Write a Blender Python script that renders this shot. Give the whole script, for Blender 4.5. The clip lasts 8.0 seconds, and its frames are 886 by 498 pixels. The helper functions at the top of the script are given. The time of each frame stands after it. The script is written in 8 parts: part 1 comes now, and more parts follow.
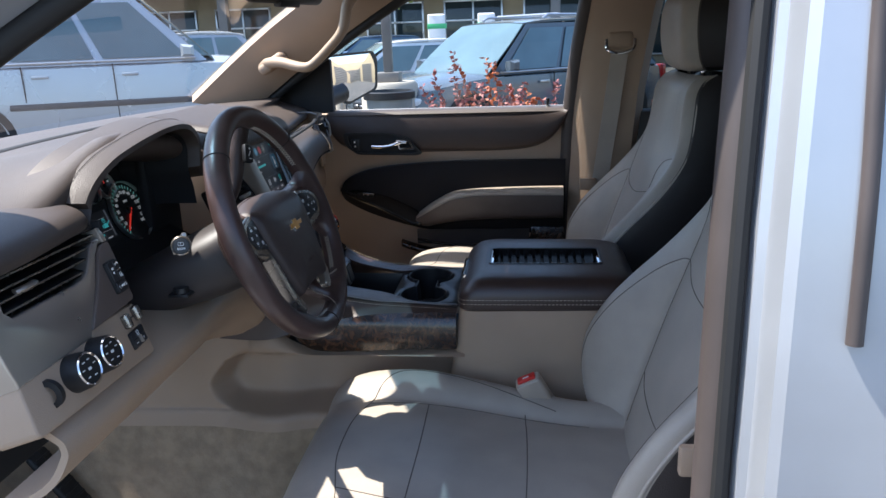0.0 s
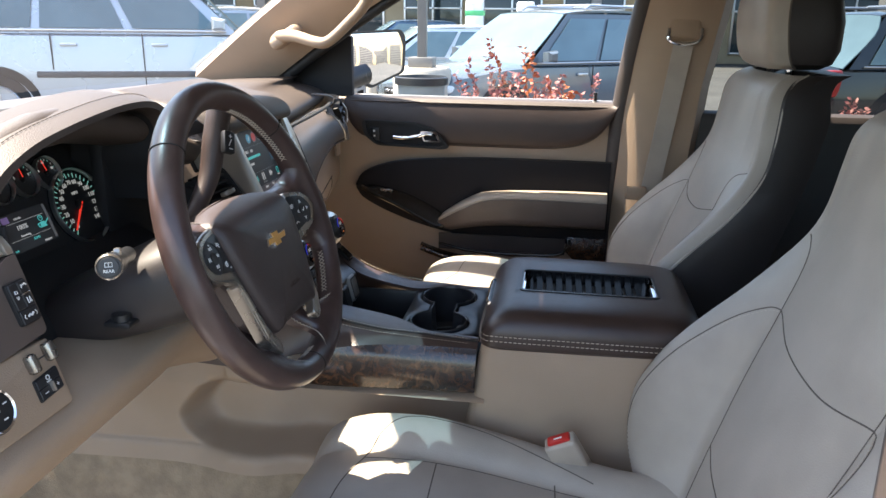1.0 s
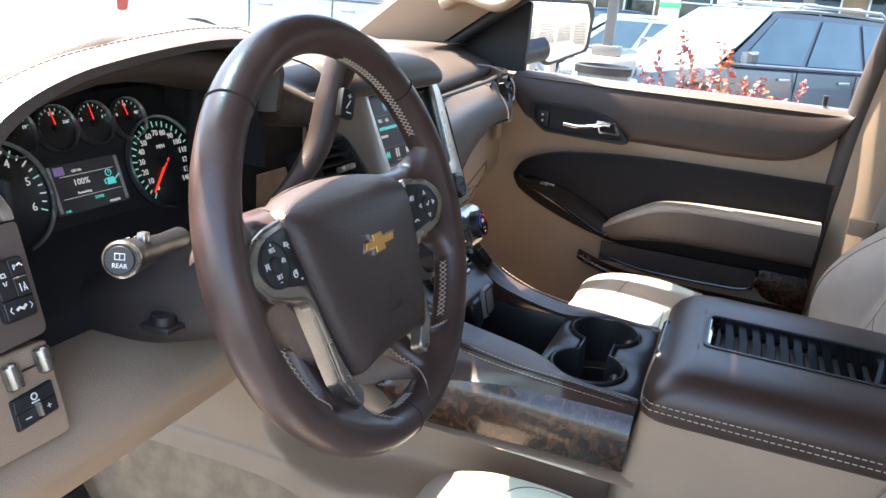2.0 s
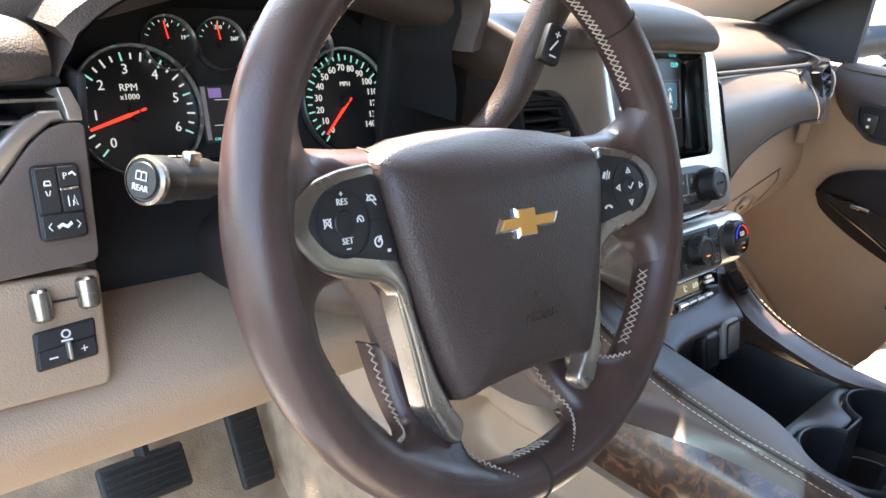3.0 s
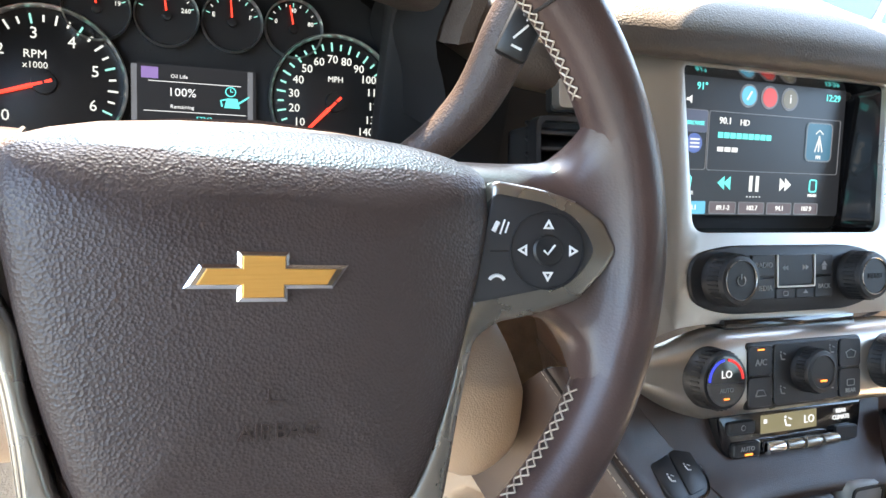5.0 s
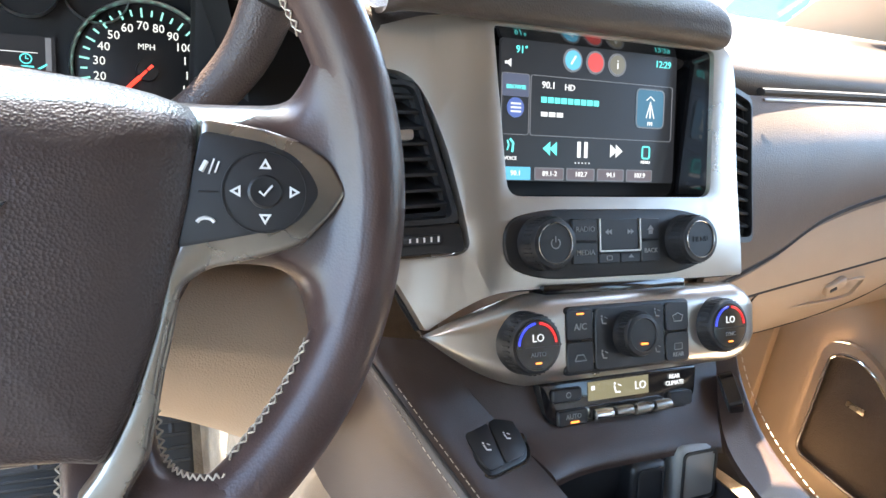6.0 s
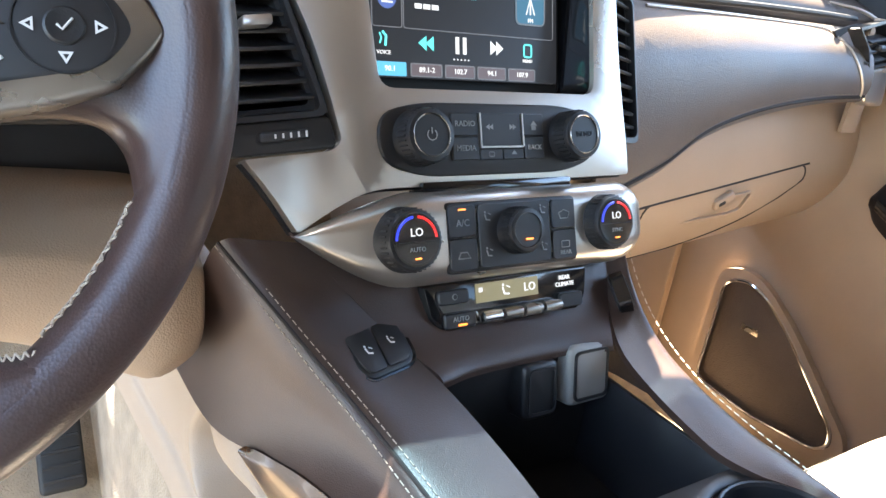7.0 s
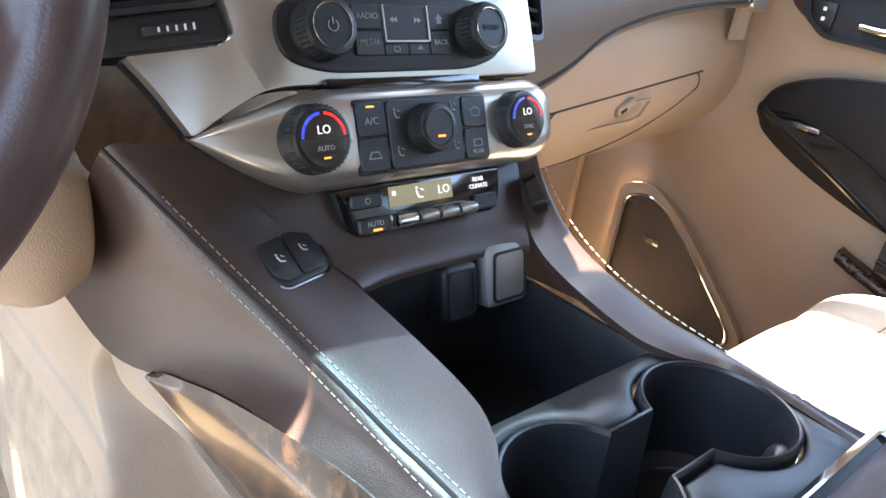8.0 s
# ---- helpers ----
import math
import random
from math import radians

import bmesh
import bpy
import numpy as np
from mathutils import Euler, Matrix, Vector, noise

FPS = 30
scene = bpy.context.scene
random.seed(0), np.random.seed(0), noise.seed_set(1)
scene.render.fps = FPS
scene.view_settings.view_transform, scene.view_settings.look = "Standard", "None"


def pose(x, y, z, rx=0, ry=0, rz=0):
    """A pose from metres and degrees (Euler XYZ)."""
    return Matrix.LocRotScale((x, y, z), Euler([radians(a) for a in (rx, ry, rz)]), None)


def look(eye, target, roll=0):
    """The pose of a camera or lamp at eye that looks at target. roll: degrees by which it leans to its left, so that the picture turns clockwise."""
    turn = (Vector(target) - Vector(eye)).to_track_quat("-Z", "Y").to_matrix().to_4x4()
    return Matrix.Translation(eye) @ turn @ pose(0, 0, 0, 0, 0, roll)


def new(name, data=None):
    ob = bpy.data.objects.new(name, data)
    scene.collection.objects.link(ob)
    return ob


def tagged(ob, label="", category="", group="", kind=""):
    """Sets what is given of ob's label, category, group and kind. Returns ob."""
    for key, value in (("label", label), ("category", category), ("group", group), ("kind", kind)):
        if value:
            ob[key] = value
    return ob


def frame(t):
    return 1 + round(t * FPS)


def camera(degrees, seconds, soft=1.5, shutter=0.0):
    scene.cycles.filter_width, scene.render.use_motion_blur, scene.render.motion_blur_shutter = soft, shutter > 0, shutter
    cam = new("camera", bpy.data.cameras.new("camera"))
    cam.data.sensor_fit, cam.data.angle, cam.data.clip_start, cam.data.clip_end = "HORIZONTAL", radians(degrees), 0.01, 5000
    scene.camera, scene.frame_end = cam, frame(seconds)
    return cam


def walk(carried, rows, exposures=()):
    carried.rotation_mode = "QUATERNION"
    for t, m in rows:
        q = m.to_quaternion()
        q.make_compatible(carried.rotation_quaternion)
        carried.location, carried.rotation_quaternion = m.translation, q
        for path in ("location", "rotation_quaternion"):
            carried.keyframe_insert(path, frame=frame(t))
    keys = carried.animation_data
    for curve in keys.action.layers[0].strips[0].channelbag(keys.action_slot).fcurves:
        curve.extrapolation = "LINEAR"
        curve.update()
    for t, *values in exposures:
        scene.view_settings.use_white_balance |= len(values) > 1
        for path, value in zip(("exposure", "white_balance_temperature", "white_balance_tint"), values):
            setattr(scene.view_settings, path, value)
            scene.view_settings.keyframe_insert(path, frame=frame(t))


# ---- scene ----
cam = camera(61.5, 8.0, 1.5, 0.0)
PATH = [
    (0, (-1.4350, -0.3340, 1.5598), (0.4750, -0.1131, 1.0092), -2.01),
    (0.5, (-1.3191, -0.3304, 1.5489), (0.5870, -0.1030, 0.9876), -0.90),
    (1, (-1.1810, -0.3073, 1.5380), (0.7118, -0.0224, 0.9583), 0.82),
    (1.2, (-1.1274, -0.2976, 1.5329), (0.7553, 0.0333, 0.9449), 1.63),
    (2.3, (-0.8545, -0.2475, 1.4770), (0.8255, 0.6113, 0.8137), 6.39),
    (2.5, (-0.8095, -0.2502, 1.4655), (0.7885, 0.7404, 0.7836), 6.89),
    (3, (-0.7322, -0.2483, 1.4358), (0.6117, 1.0464, 0.7165), 7.38),
    (3.5, (-0.6726, -0.2202, 1.4203), (0.4033, 1.2882, 0.6671), 7.70),
    (4, (-0.6009, -0.2196, 1.4131), (0.2844, 1.4062, 0.6561), 8.11),
    (4.2, (-0.5703, -0.2231, 1.4108), (0.2642, 1.4317, 0.6588), 8.30),
    (5.3, (-0.4182, -0.2496, 1.4169), (0.3693, 1.4440, 0.7015), 8.87),
    (5.5, (-0.3980, -0.2578, 1.4136), (0.4148, 1.4280, 0.7084), 8.82),
    (6, (-0.3596, -0.2748, 1.3990), (0.5386, 1.3737, 0.7095), 8.88),
    (6.5, (-0.3350, -0.2826, 1.3753), (0.6572, 1.3086, 0.6802), 8.77),
    (7, (-0.3254, -0.2840, 1.3479), (0.7589, 1.2311, 0.6207), 8.69),
    (7.5, (-0.3218, -0.2794, 1.3272), (0.8584, 1.1371, 0.5521), 8.73),
    (8, (-0.3235, -0.2761, 1.3146), (0.9482, 1.0255, 0.4848), 8.69),
]
walk(cam, [(t, look(eye, target, roll)) for t, eye, target, roll in PATH],
     [(0, 1.45, 5900, 10), (0.5, 1.8, 6150, 10), (1.0, 2.35, 6750, 10), (2.5, 3.2, 6750, 12), (3.5, 3.93, 7100, 8), (4.5, 4.08, 7050, 8), (5.5, 4.27, 6950, 8), (6.5, 4.3, 6700, 8), (8.0, 4.27, 6750, 10)])

# ---- daylight ----
SUN_AZ, SUN_EL = radians(4), radians(61.8)   # azimuth from the car's nose towards its passenger side
sun_way = Vector((math.sin(SUN_AZ) * math.cos(SUN_EL), math.cos(SUN_AZ) * math.cos(SUN_EL), math.sin(SUN_EL)))
world = bpy.data.worlds.new("sky")
scene.world = world
world.use_nodes = True
wn = world.node_tree.nodes
sky = wn.new("ShaderNodeTexSky")
sky.sky_type = "NISHITA"
sky.sun_disc = False
sky.sun_elevation = SUN_EL
sky.sun_rotation = SUN_AZ
sky.dust_density = 1.6
wn["Background"].inputs["Strength"].default_value = 0.15
world.node_tree.links.new(sky.outputs[0], wn["Background"].inputs["Color"])
sun = new("sun", bpy.data.lights.new("sun", "SUN"))
sun.data.energy = 4.6
sun.data.angle = radians(0.53)
sun.data.color = (1.0, 0.90, 0.76)
sun.matrix_world = look(sun_way * 30, (0, 0, 0))

# ---- building helpers ----
from mathutils.bvhtree import BVHTree


def material(name, color, rough=0.5, metal=0.0, grain=0.0, grain_size=0.002, vary=0.0, vary_size=0.08, coat=0.0,
             cells=False, sheen=0.0, stretch=(1, 1, 1), color2=None, wear=0.0, spec=0.5):
    """A surface with two scales of variation: broad patches in colour and gloss, fine relief in the normal."""
    m = bpy.data.materials.new(name)
    m.use_nodes = True
    nt = m.node_tree
    n, link = nt.nodes, nt.links.new
    bsdf = n["Principled BSDF"]
    bsdf.inputs["Roughness"].default_value = rough
    bsdf.inputs["Metallic"].default_value = metal
    bsdf.inputs["Coat Weight"].default_value = coat
    bsdf.inputs["Coat Roughness"].default_value = 0.06
    bsdf.inputs["Sheen Weight"].default_value = sheen
    bsdf.inputs["Specular IOR Level"].default_value = spec
    geo = n.new("ShaderNodeTexCoord")
    mp = n.new("ShaderNodeMapping")
    mp.inputs["Scale"].default_value = stretch
    link(geo.outputs["Object"], mp.inputs["Vector"])
    base = (*color, 1)
    bsdf.inputs["Base Color"].default_value = base
    if vary or color2:
        broad = n.new("ShaderNodeTexNoise")
        broad.inputs["Scale"].default_value = 1 / vary_size
        broad.inputs["Detail"].default_value = 5
        link(mp.outputs[0], broad.inputs["Vector"])
        ramp = n.new("ShaderNodeValToRGB")
        low = color2 or tuple(c * (1 - vary) for c in color)
        high = color if color2 else tuple(min(1, c * (1 + vary)) for c in color)
        ramp.color_ramp.elements[0].position, ramp.color_ramp.elements[1].position = 0.34, 0.66
        ramp.color_ramp.elements[0].color, ramp.color_ramp.elements[1].color = (*low, 1), (*high, 1)
        link(broad.outputs["Fac"], ramp.inputs["Fac"])
        link(ramp.outputs["Color"], bsdf.inputs["Base Color"])
        gloss = n.new("ShaderNodeMapRange")
        gloss.inputs["To Min"].default_value, gloss.inputs["To Max"].default_value = max(0.02, rough - 0.07 - wear), min(1, rough + 0.07 + wear)
        link(broad.outputs["Fac"], gloss.inputs["Value"])
        link(gloss.outputs[0], bsdf.inputs["Roughness"])
    if grain:
        fine = n.new("ShaderNodeTexVoronoi" if cells else "ShaderNodeTexNoise")
        fine.inputs["Scale"].default_value = 1 / grain_size
        link(mp.outputs[0], fine.inputs["Vector"])
        bump = n.new("ShaderNodeBump")
        bump.inputs["Strength"].default_value = grain
        bump.inputs["Distance"].default_value = grain_size * 0.5
        link(fine.outputs[0], bump.inputs["Height"])
        link(bump.outputs[0], bsdf.inputs["Normal"])
    return m


def glow(name, color, strength):
    m = bpy.data.materials.new(name)
    m.use_nodes = True
    b = m.node_tree.nodes["Principled BSDF"]
    b.inputs["Base Color"].default_value = (*[c * 0.3 for c in color], 1)
    b.inputs["Roughness"].default_value = 0.3
    b.inputs["Emission Color"].default_value = (*color, 1)
    b.inputs["Emission Strength"].default_value = strength
    return m


def glass(name, tint=(1, 1, 1), rough=0.0):
    """Thin clear glass whose gloss grows at grazing angles."""
    m = bpy.data.materials.new(name)
    m.use_nodes = True
    nt = m.node_tree
    nt.nodes.clear()
    out = nt.nodes.new("ShaderNodeOutputMaterial")
    clear, shine, mix, lw, power, scale = (nt.nodes.new("ShaderNode" + k) for k in ("BsdfTransparent", "BsdfGlossy", "MixShader", "LayerWeight", "Math", "Math"))
    clear.inputs["Color"].default_value = (*tint, 1)
    shine.inputs["Roughness"].default_value = rough
    lw.inputs["Blend"].default_value = 0.5
    power.operation, scale.operation = "POWER", "MULTIPLY_ADD"
    power.inputs[1].default_value = 5.0
    scale.inputs[1].default_value, scale.inputs[2].default_value = 0.75, 0.05
    nt.links.new(lw.outputs["Facing"], power.inputs[0])
    nt.links.new(power.outputs[0], scale.inputs[0])
    nt.links.new(scale.outputs[0], mix.inputs[0])
    nt.links.new(clear.outputs[0], mix.inputs[1])
    nt.links.new(shine.outputs[0], mix.inputs[2])
    nt.links.new(mix.outputs[0], out.inputs["Surface"])
    return m


def slab(origin, tilt, turn=0.0):
    """A frame for a panel that leans back by tilt degrees: x to the right, y up along the panel, z out towards the cabin."""
    a = radians(tilt)
    m = Matrix(((1, 0, 0), (0, math.sin(a), -math.cos(a)), (0, math.cos(a), math.sin(a)))).to_4x4()
    return Matrix.Translation(origin) @ Matrix.Rotation(radians(turn), 4, "Z") @ m


def thing(name, label, category, at=(0, 0, 0), group="", kind=""):
    ob = new(name)
    ob.location = at
    ob.empty_display_size = 0.05
    return tagged(ob, label, category, group, kind)


def to_mesh(name, bm, mat, sharp=38):
    bmesh.ops.recalc_face_normals(bm, faces=bm.faces)
    limit = radians(sharp)
    for f in bm.faces:
        f.smooth = True
    for e in bm.edges:
        if len(e.link_faces) == 2 and e.calc_face_angle(0) > limit:
            e.smooth = False
    me = bpy.data.meshes.new(name)
    bm.to_mesh(me)
    bm.free()
    me.materials.append(mat)
    return me


def part(name, bm, mat, parent, label="", sharp=38):
    ob = new(name, to_mesh(name, bm, mat, sharp))
    ob.parent = parent
    ob.matrix_parent_inverse = Matrix.Translation(-parent.location)
    return tagged(ob, label)


def solo(name, bm, mat, label, category, kind="", group="", sharp=38):
    return tagged(new(name, to_mesh(name, bm, mat, sharp)), label, category, group, kind)


def merged(*bms):
    out = bmesh.new()
    for b in bms:
        me = bpy.data.meshes.new("tmp")
        b.to_mesh(me)
        b.free()
        out.from_mesh(me)
        bpy.data.meshes.remove(me)
    return out


def box(size, at=(0, 0, 0), bev=0.003, seg=2, m=None):
    bm = bmesh.new()
    bmesh.ops.create_cube(bm, size=1, matrix=Matrix.Translation(at) @ Matrix.Diagonal((*size, 1)))
    if bev:
        bmesh.ops.bevel(bm, geom=list(bm.edges), offset=min(bev, min(size) * 0.45), segments=seg, profile=0.5, affect="EDGES", clamp_overlap=True)
    if m is not None:
        bm.transform(m)
    return bm


def smooth_line(pts, per=6, closed=False):
    """Points along a soft curve through the given ones."""
    pts = [Vector(p) for p in pts]
    n = len(pts)
    out = []
    for i in range(n if closed else n - 1):
        p1, p2 = pts[i], pts[(i + 1) % n]
        p0 = pts[(i - 1) % n] if closed or i > 0 else p1 * 2 - p2
        p3 = pts[(i + 2) % n] if closed or i + 2 < n else p2 * 2 - p1
        for k in range(per):
            t = k / per
            out.append(0.5 * (2 * p1 + (p2 - p0) * t + (2 * p0 - 5 * p1 + 4 * p2 - p3) * t * t + (3 * p1 - p0 - 3 * p2 + p3) * t ** 3))
    if not closed:
        out.append(pts[-1])
    return out


def rounded(pts, r, seg=4):
    """A flat outline with its corners rounded; r is one radius or one for each corner."""
    n = len(pts)
    out = []
    for i in range(n):
        p, a, b = Vector(pts[i]), Vector(pts[i - 1]), Vector(pts[(i + 1) % n])
        rad = r[i] if isinstance(r, (list, tuple)) else r
        da, db = (a - p), (b - p)
        k = min(rad, da.length * 0.48, db.length * 0.48)
        if k < 1e-5:
            out.append(p)
            continue
        p0, p2 = p + da.normalized() * k, p + db.normalized() * k
        for s in range(seg + 1):
            t = s / seg
            out.append(p0 * (1 - t) ** 2 + p * 2 * t * (1 - t) + p2 * t * t)
    return out


def prism(outline, depth, m=None, bev=0.0, seg=2, z0=0.0):
    """An outline in the frame's x, y raised from z0 by depth, its upper rim bevelled."""
    bm = bmesh.new()
    low = [bm.verts.new((p[0], p[1], z0)) for p in outline]
    f = bm.faces.new(low)
    up = bmesh.ops.extrude_face_region(bm, geom=[f])
    top = [v for v in up["geom"] if isinstance(v, bmesh.types.BMVert)]
    bmesh.ops.translate(bm, verts=top, vec=(0, 0, depth))
    if bev:
        s = set(top)
        es = [e for e in bm.edges if e.verts[0] in s and e.verts[1] in s]
        bmesh.ops.bevel(bm, geom=es, offset=bev, segments=seg, profile=0.5, affect="EDGES", clamp_overlap=True)
    if m is not None:
        bm.transform(m)
    return bm


def frame_ring(outer, inner, depth, m=None, z0=0.0):
    """A flat frame between two outlines with the same number of points."""
    bm = bmesh.new()
    n = len(outer)
    rings = [[bm.verts.new((p[0], p[1], z)) for p in line] for line, z in ((outer, z0), (outer, z0 + depth), (inner, z0 + depth), (inner, z0))]
    for a in range(4):
        b = (a + 1) % 4
        for i in range(n):
            j = (i + 1) % n
            bm.faces.new((rings[a][i], rings[a][j], rings[b][j], rings[b][i]))
    if m is not None:
        bm.transform(m)
    return bm


def plate(outer, holes, depth, m=None, bev=0.0, seg=2, z0=0.0, cuts=(), bend=None):
    """A flat sheet with holes, its front rim rounded; cuts are x lines along which it may bend."""
    bm = bmesh.new()
    edges = []
    for line in (outer, *holes):
        vs = [bm.verts.new((p[0], p[1], z0)) for p in line]
        edges += [bm.edges.new((vs[i], vs[(i + 1) % len(vs)])) for i in range(len(vs))]
    bmesh.ops.triangle_fill(bm, edges=edges, use_beauty=True)
    for x in cuts:
        bmesh.ops.bisect_plane(bm, geom=list(bm.verts) + list(bm.edges) + list(bm.faces), plane_co=(x, 0, 0), plane_no=(1, 0, 0))
    up = bmesh.ops.extrude_face_region(bm, geom=list(bm.faces))
    top = {v for v in up["geom"] if isinstance(v, bmesh.types.BMVert)}
    bmesh.ops.translate(bm, verts=list(top), vec=(0, 0, depth))
    if bev:
        es = [e for e in bm.edges if e.verts[0] in top and e.verts[1] in top and any(any(v not in top for v in f.verts) for f in e.link_faces)]
        bmesh.ops.bevel(bm, geom=es, offset=bev, segments=seg, profile=0.5, affect="EDGES", clamp_overlap=True)
    if bend:
        for v in bm.verts:
            v.co = bend(v.co)
    if m is not None:
        bm.transform(m)
    return bm


def circle(x, y, r, n=32, ry=None):
    return [(x + r * math.cos(2 * math.pi * k / n), y + (ry or r) * math.sin(2 * math.pi * k / n)) for k in range(n)]


def lathe(profile, m=None, n=32, at=(0, 0)):
    """A turned body: (radius, height) pairs about the frame's z axis."""
    bm = bmesh.new()
    rings = []
    for r, z in profile:
        if r < 1e-6:
            rings.append([bm.verts.new((at[0], at[1], z))])
        else:
            rings.append([bm.verts.new((at[0] + r * math.cos(2 * math.pi * k / n), at[1] + r * math.sin(2 * math.pi * k / n), z)) for k in range(n)])
    for a, b in zip(rings, rings[1:]):
        if len(a) == 1 and len(b) == 1:
            continue
        for k in range(n):
            j = (k + 1) % n
            if len(a) == 1:
                bm.faces.new((a[0], b[k], b[j]))
            elif len(b) == 1:
                bm.faces.new((a[k], a[j], b[0]))
            else:
                bm.faces.new((a[k], a[j], b[j], b[k]))
    if m is not None:
        bm.transform(m)
    return bm


def loft(rings, closed=True, cap=True, m=None):
    """A skin over rings of points with equal counts."""
    bm = bmesh.new()
    vs = [[bm.verts.new(p) for p in ring] for ring in rings]
    n = len(vs[0])
    for a, b in zip(vs, vs[1:]):
        for i in range(n if closed else n - 1):
            j = (i + 1) % n
            bm.faces.new((a[i], a[j], b[j], b[i]))
    if cap and closed:
        bm.faces.new(vs[0][::-1])
        bm.faces.new(vs[-1])
    if m is not None:
        bm.transform(m)
    return bm


def patch(net, per=5, thick=0.0, m=None):
    """A soft surface through a small net of control points (rows of equal length); thick gives it a back."""
    rows = [smooth_line(r, per) for r in net]
    cols = list(zip(*rows))
    grid = [smooth_line(c, per) for c in cols]
    bm = bmesh.new()
    vs = [[bm.verts.new(p) for p in line] for line in grid]
    for a, b in zip(vs, vs[1:]):
        for i in range(len(a) - 1):
            bm.faces.new((a[i], a[i + 1], b[i + 1], b[i]))
    if thick:
        bmesh.ops.recalc_face_normals(bm, faces=bm.faces)
        bmesh.ops.solidify(bm, geom=list(bm.faces), thickness=thick)
    if m is not None:
        bm.transform(m)
    return bm


def tube(path, r, n=8, closed=False, m=None, squash=None):
    """A round bar along a path; r is one radius or one for each point."""
    path = [Vector(p) for p in path]
    count = len(path)
    bm = bmesh.new()
    rings = []
    ref = None
    for i, p in enumerate(path):
        a = path[i - 1] if i or closed else p
        b = path[(i + 1) % count] if i + 1 < count or closed else p
        d = (b - a).normalized()
        if ref is None:
            ref = Vector((0, 0, 1)) if abs(d.z) < 0.9 else Vector((1, 0, 0))
        s = d.cross(ref).normalized()
        u = s.cross(d).normalized()
        ref = u
        rad = r[i] if isinstance(r, (list, tuple)) else r
        rings.append([bm.verts.new(p + (s * math.cos(2 * math.pi * k / n) + u * math.sin(2 * math.pi * k / n) * (squash or 1)) * rad) for k in range(n)])
    pairs = list(zip(rings, rings[1:])) + ([(rings[-1], rings[0])] if closed else [])
    for a, b in pairs:
        for k in range(n):
            j = (k + 1) % n
            bm.faces.new((a[k], a[j], b[j], b[k]))
    if not closed:
        bm.faces.new(rings[0][::-1])
        bm.faces.new(rings[-1])
    if m is not None:
        bm.transform(m)
    return bm


def stitches(path, length=0.0045, gap=0.0025, r=0.0006, m=None):
    """A row of single thread stitches along a path."""
    path = [Vector(p) for p in path]
    run, parts = [0.0], []
    for a, b in zip(path, path[1:]):
        run.append(run[-1] + (b - a).length)

    def at(s):
        for i in range(len(path) - 1):
            if run[i + 1] >= s:
                k = (s - run[i]) / max(1e-9, run[i + 1] - run[i])
                return path[i].lerp(path[i + 1], k)
        return path[-1]
    out = bmesh.new()
    s = 0.0
    while s + length < run[-1]:
        a, b = at(s), at(s + length)
        d = (b - a).normalized()
        ref = Vector((0, 0, 1)) if abs(d.z) < 0.9 else Vector((1, 0, 0))
        u = d.cross(ref).normalized() * r
        w = u.cross(d).normalized() * r
        q = [out.verts.new(p) for p in (a + u, a + w, a - u, a - w, b + u, b + w, b - u, b - w)]
        for i in range(4):
            j = (i + 1) % 4
            out.faces.new((q[i], q[j], q[j + 4], q[i + 4]))
        s += length + gap
    if m is not None:
        out.transform(m)
    return out


def lettering(text, size, m, depth=0.0003, spread=1.0):
    """Words in the built-in font as a thin mesh, centred in the frame's x, y."""
    cu = bpy.data.curves.new("text", "FONT")
    cu.body, cu.size, cu.extrude = text, size, depth
    cu.align_x, cu.align_y = "CENTER", "CENTER"
    cu.space_character = spread
    cu.resolution_u = 2
    ob = bpy.data.objects.new("text", cu)
    me = bpy.data.meshes.new_from_object(ob)
    bm = bmesh.new()
    bm.from_mesh(me)
    bm.transform(m)
    bpy.data.objects.remove(ob)
    bpy.data.curves.remove(cu)
    bpy.data.meshes.remove(me)
    return bm


def shift(x, y, z=0.0, turn=0.0):
    return Matrix.Translation((x, y, z)) @ Matrix.Rotation(radians(turn), 4, "Z")

# ---- materials ----
cocoa = material("cocoa_leather", (0.044, 0.026, 0.0205), 0.37, spec=0.6, grain=0.30, grain_size=0.0008, cells=True, vary=0.12, vary_size=0.05)
cocoa_rim = material("polished_cocoa_leather", (0.060, 0.036, 0.031), 0.33, grain=0.12, grain_size=0.0012, cells=True, vary=0.2, vary_size=0.04, wear=0.04)
cocoa_pad = material("cocoa_soft_plastic", (0.052, 0.036, 0.032), 0.40, grain=0.5, grain_size=0.0013, cells=True, vary=0.08)
dash_pad = material("dash_top_plastic", (0.066, 0.051, 0.043), 0.52, grain=0.35, grain_size=0.0015, cells=True, vary=0.08, vary_size=0.15)
dune = material("dune_plastic", (0.36, 0.262, 0.184), 0.55, grain=0.38, grain_size=0.0013, cells=True, vary=0.05, vary_size=0.12)
dune_leather = material("dune_leather", (0.40, 0.335, 0.27), 0.40, grain=0.3, grain_size=0.0017, cells=True, vary=0.07, vary_size=0.06, wear=0.03)
seat_leather = material("light_seat_leather", (0.38, 0.332, 0.28), 0.42, spec=0.4, grain=0.22, grain_size=0.0018, cells=True, vary=0.07, vary_size=0.07, wear=0.03)
taupe_leather = material("taupe_leather", (0.12, 0.092, 0.078), 0.5, spec=0.35, grain=0.25, grain_size=0.0012, cells=True, vary=0.1)
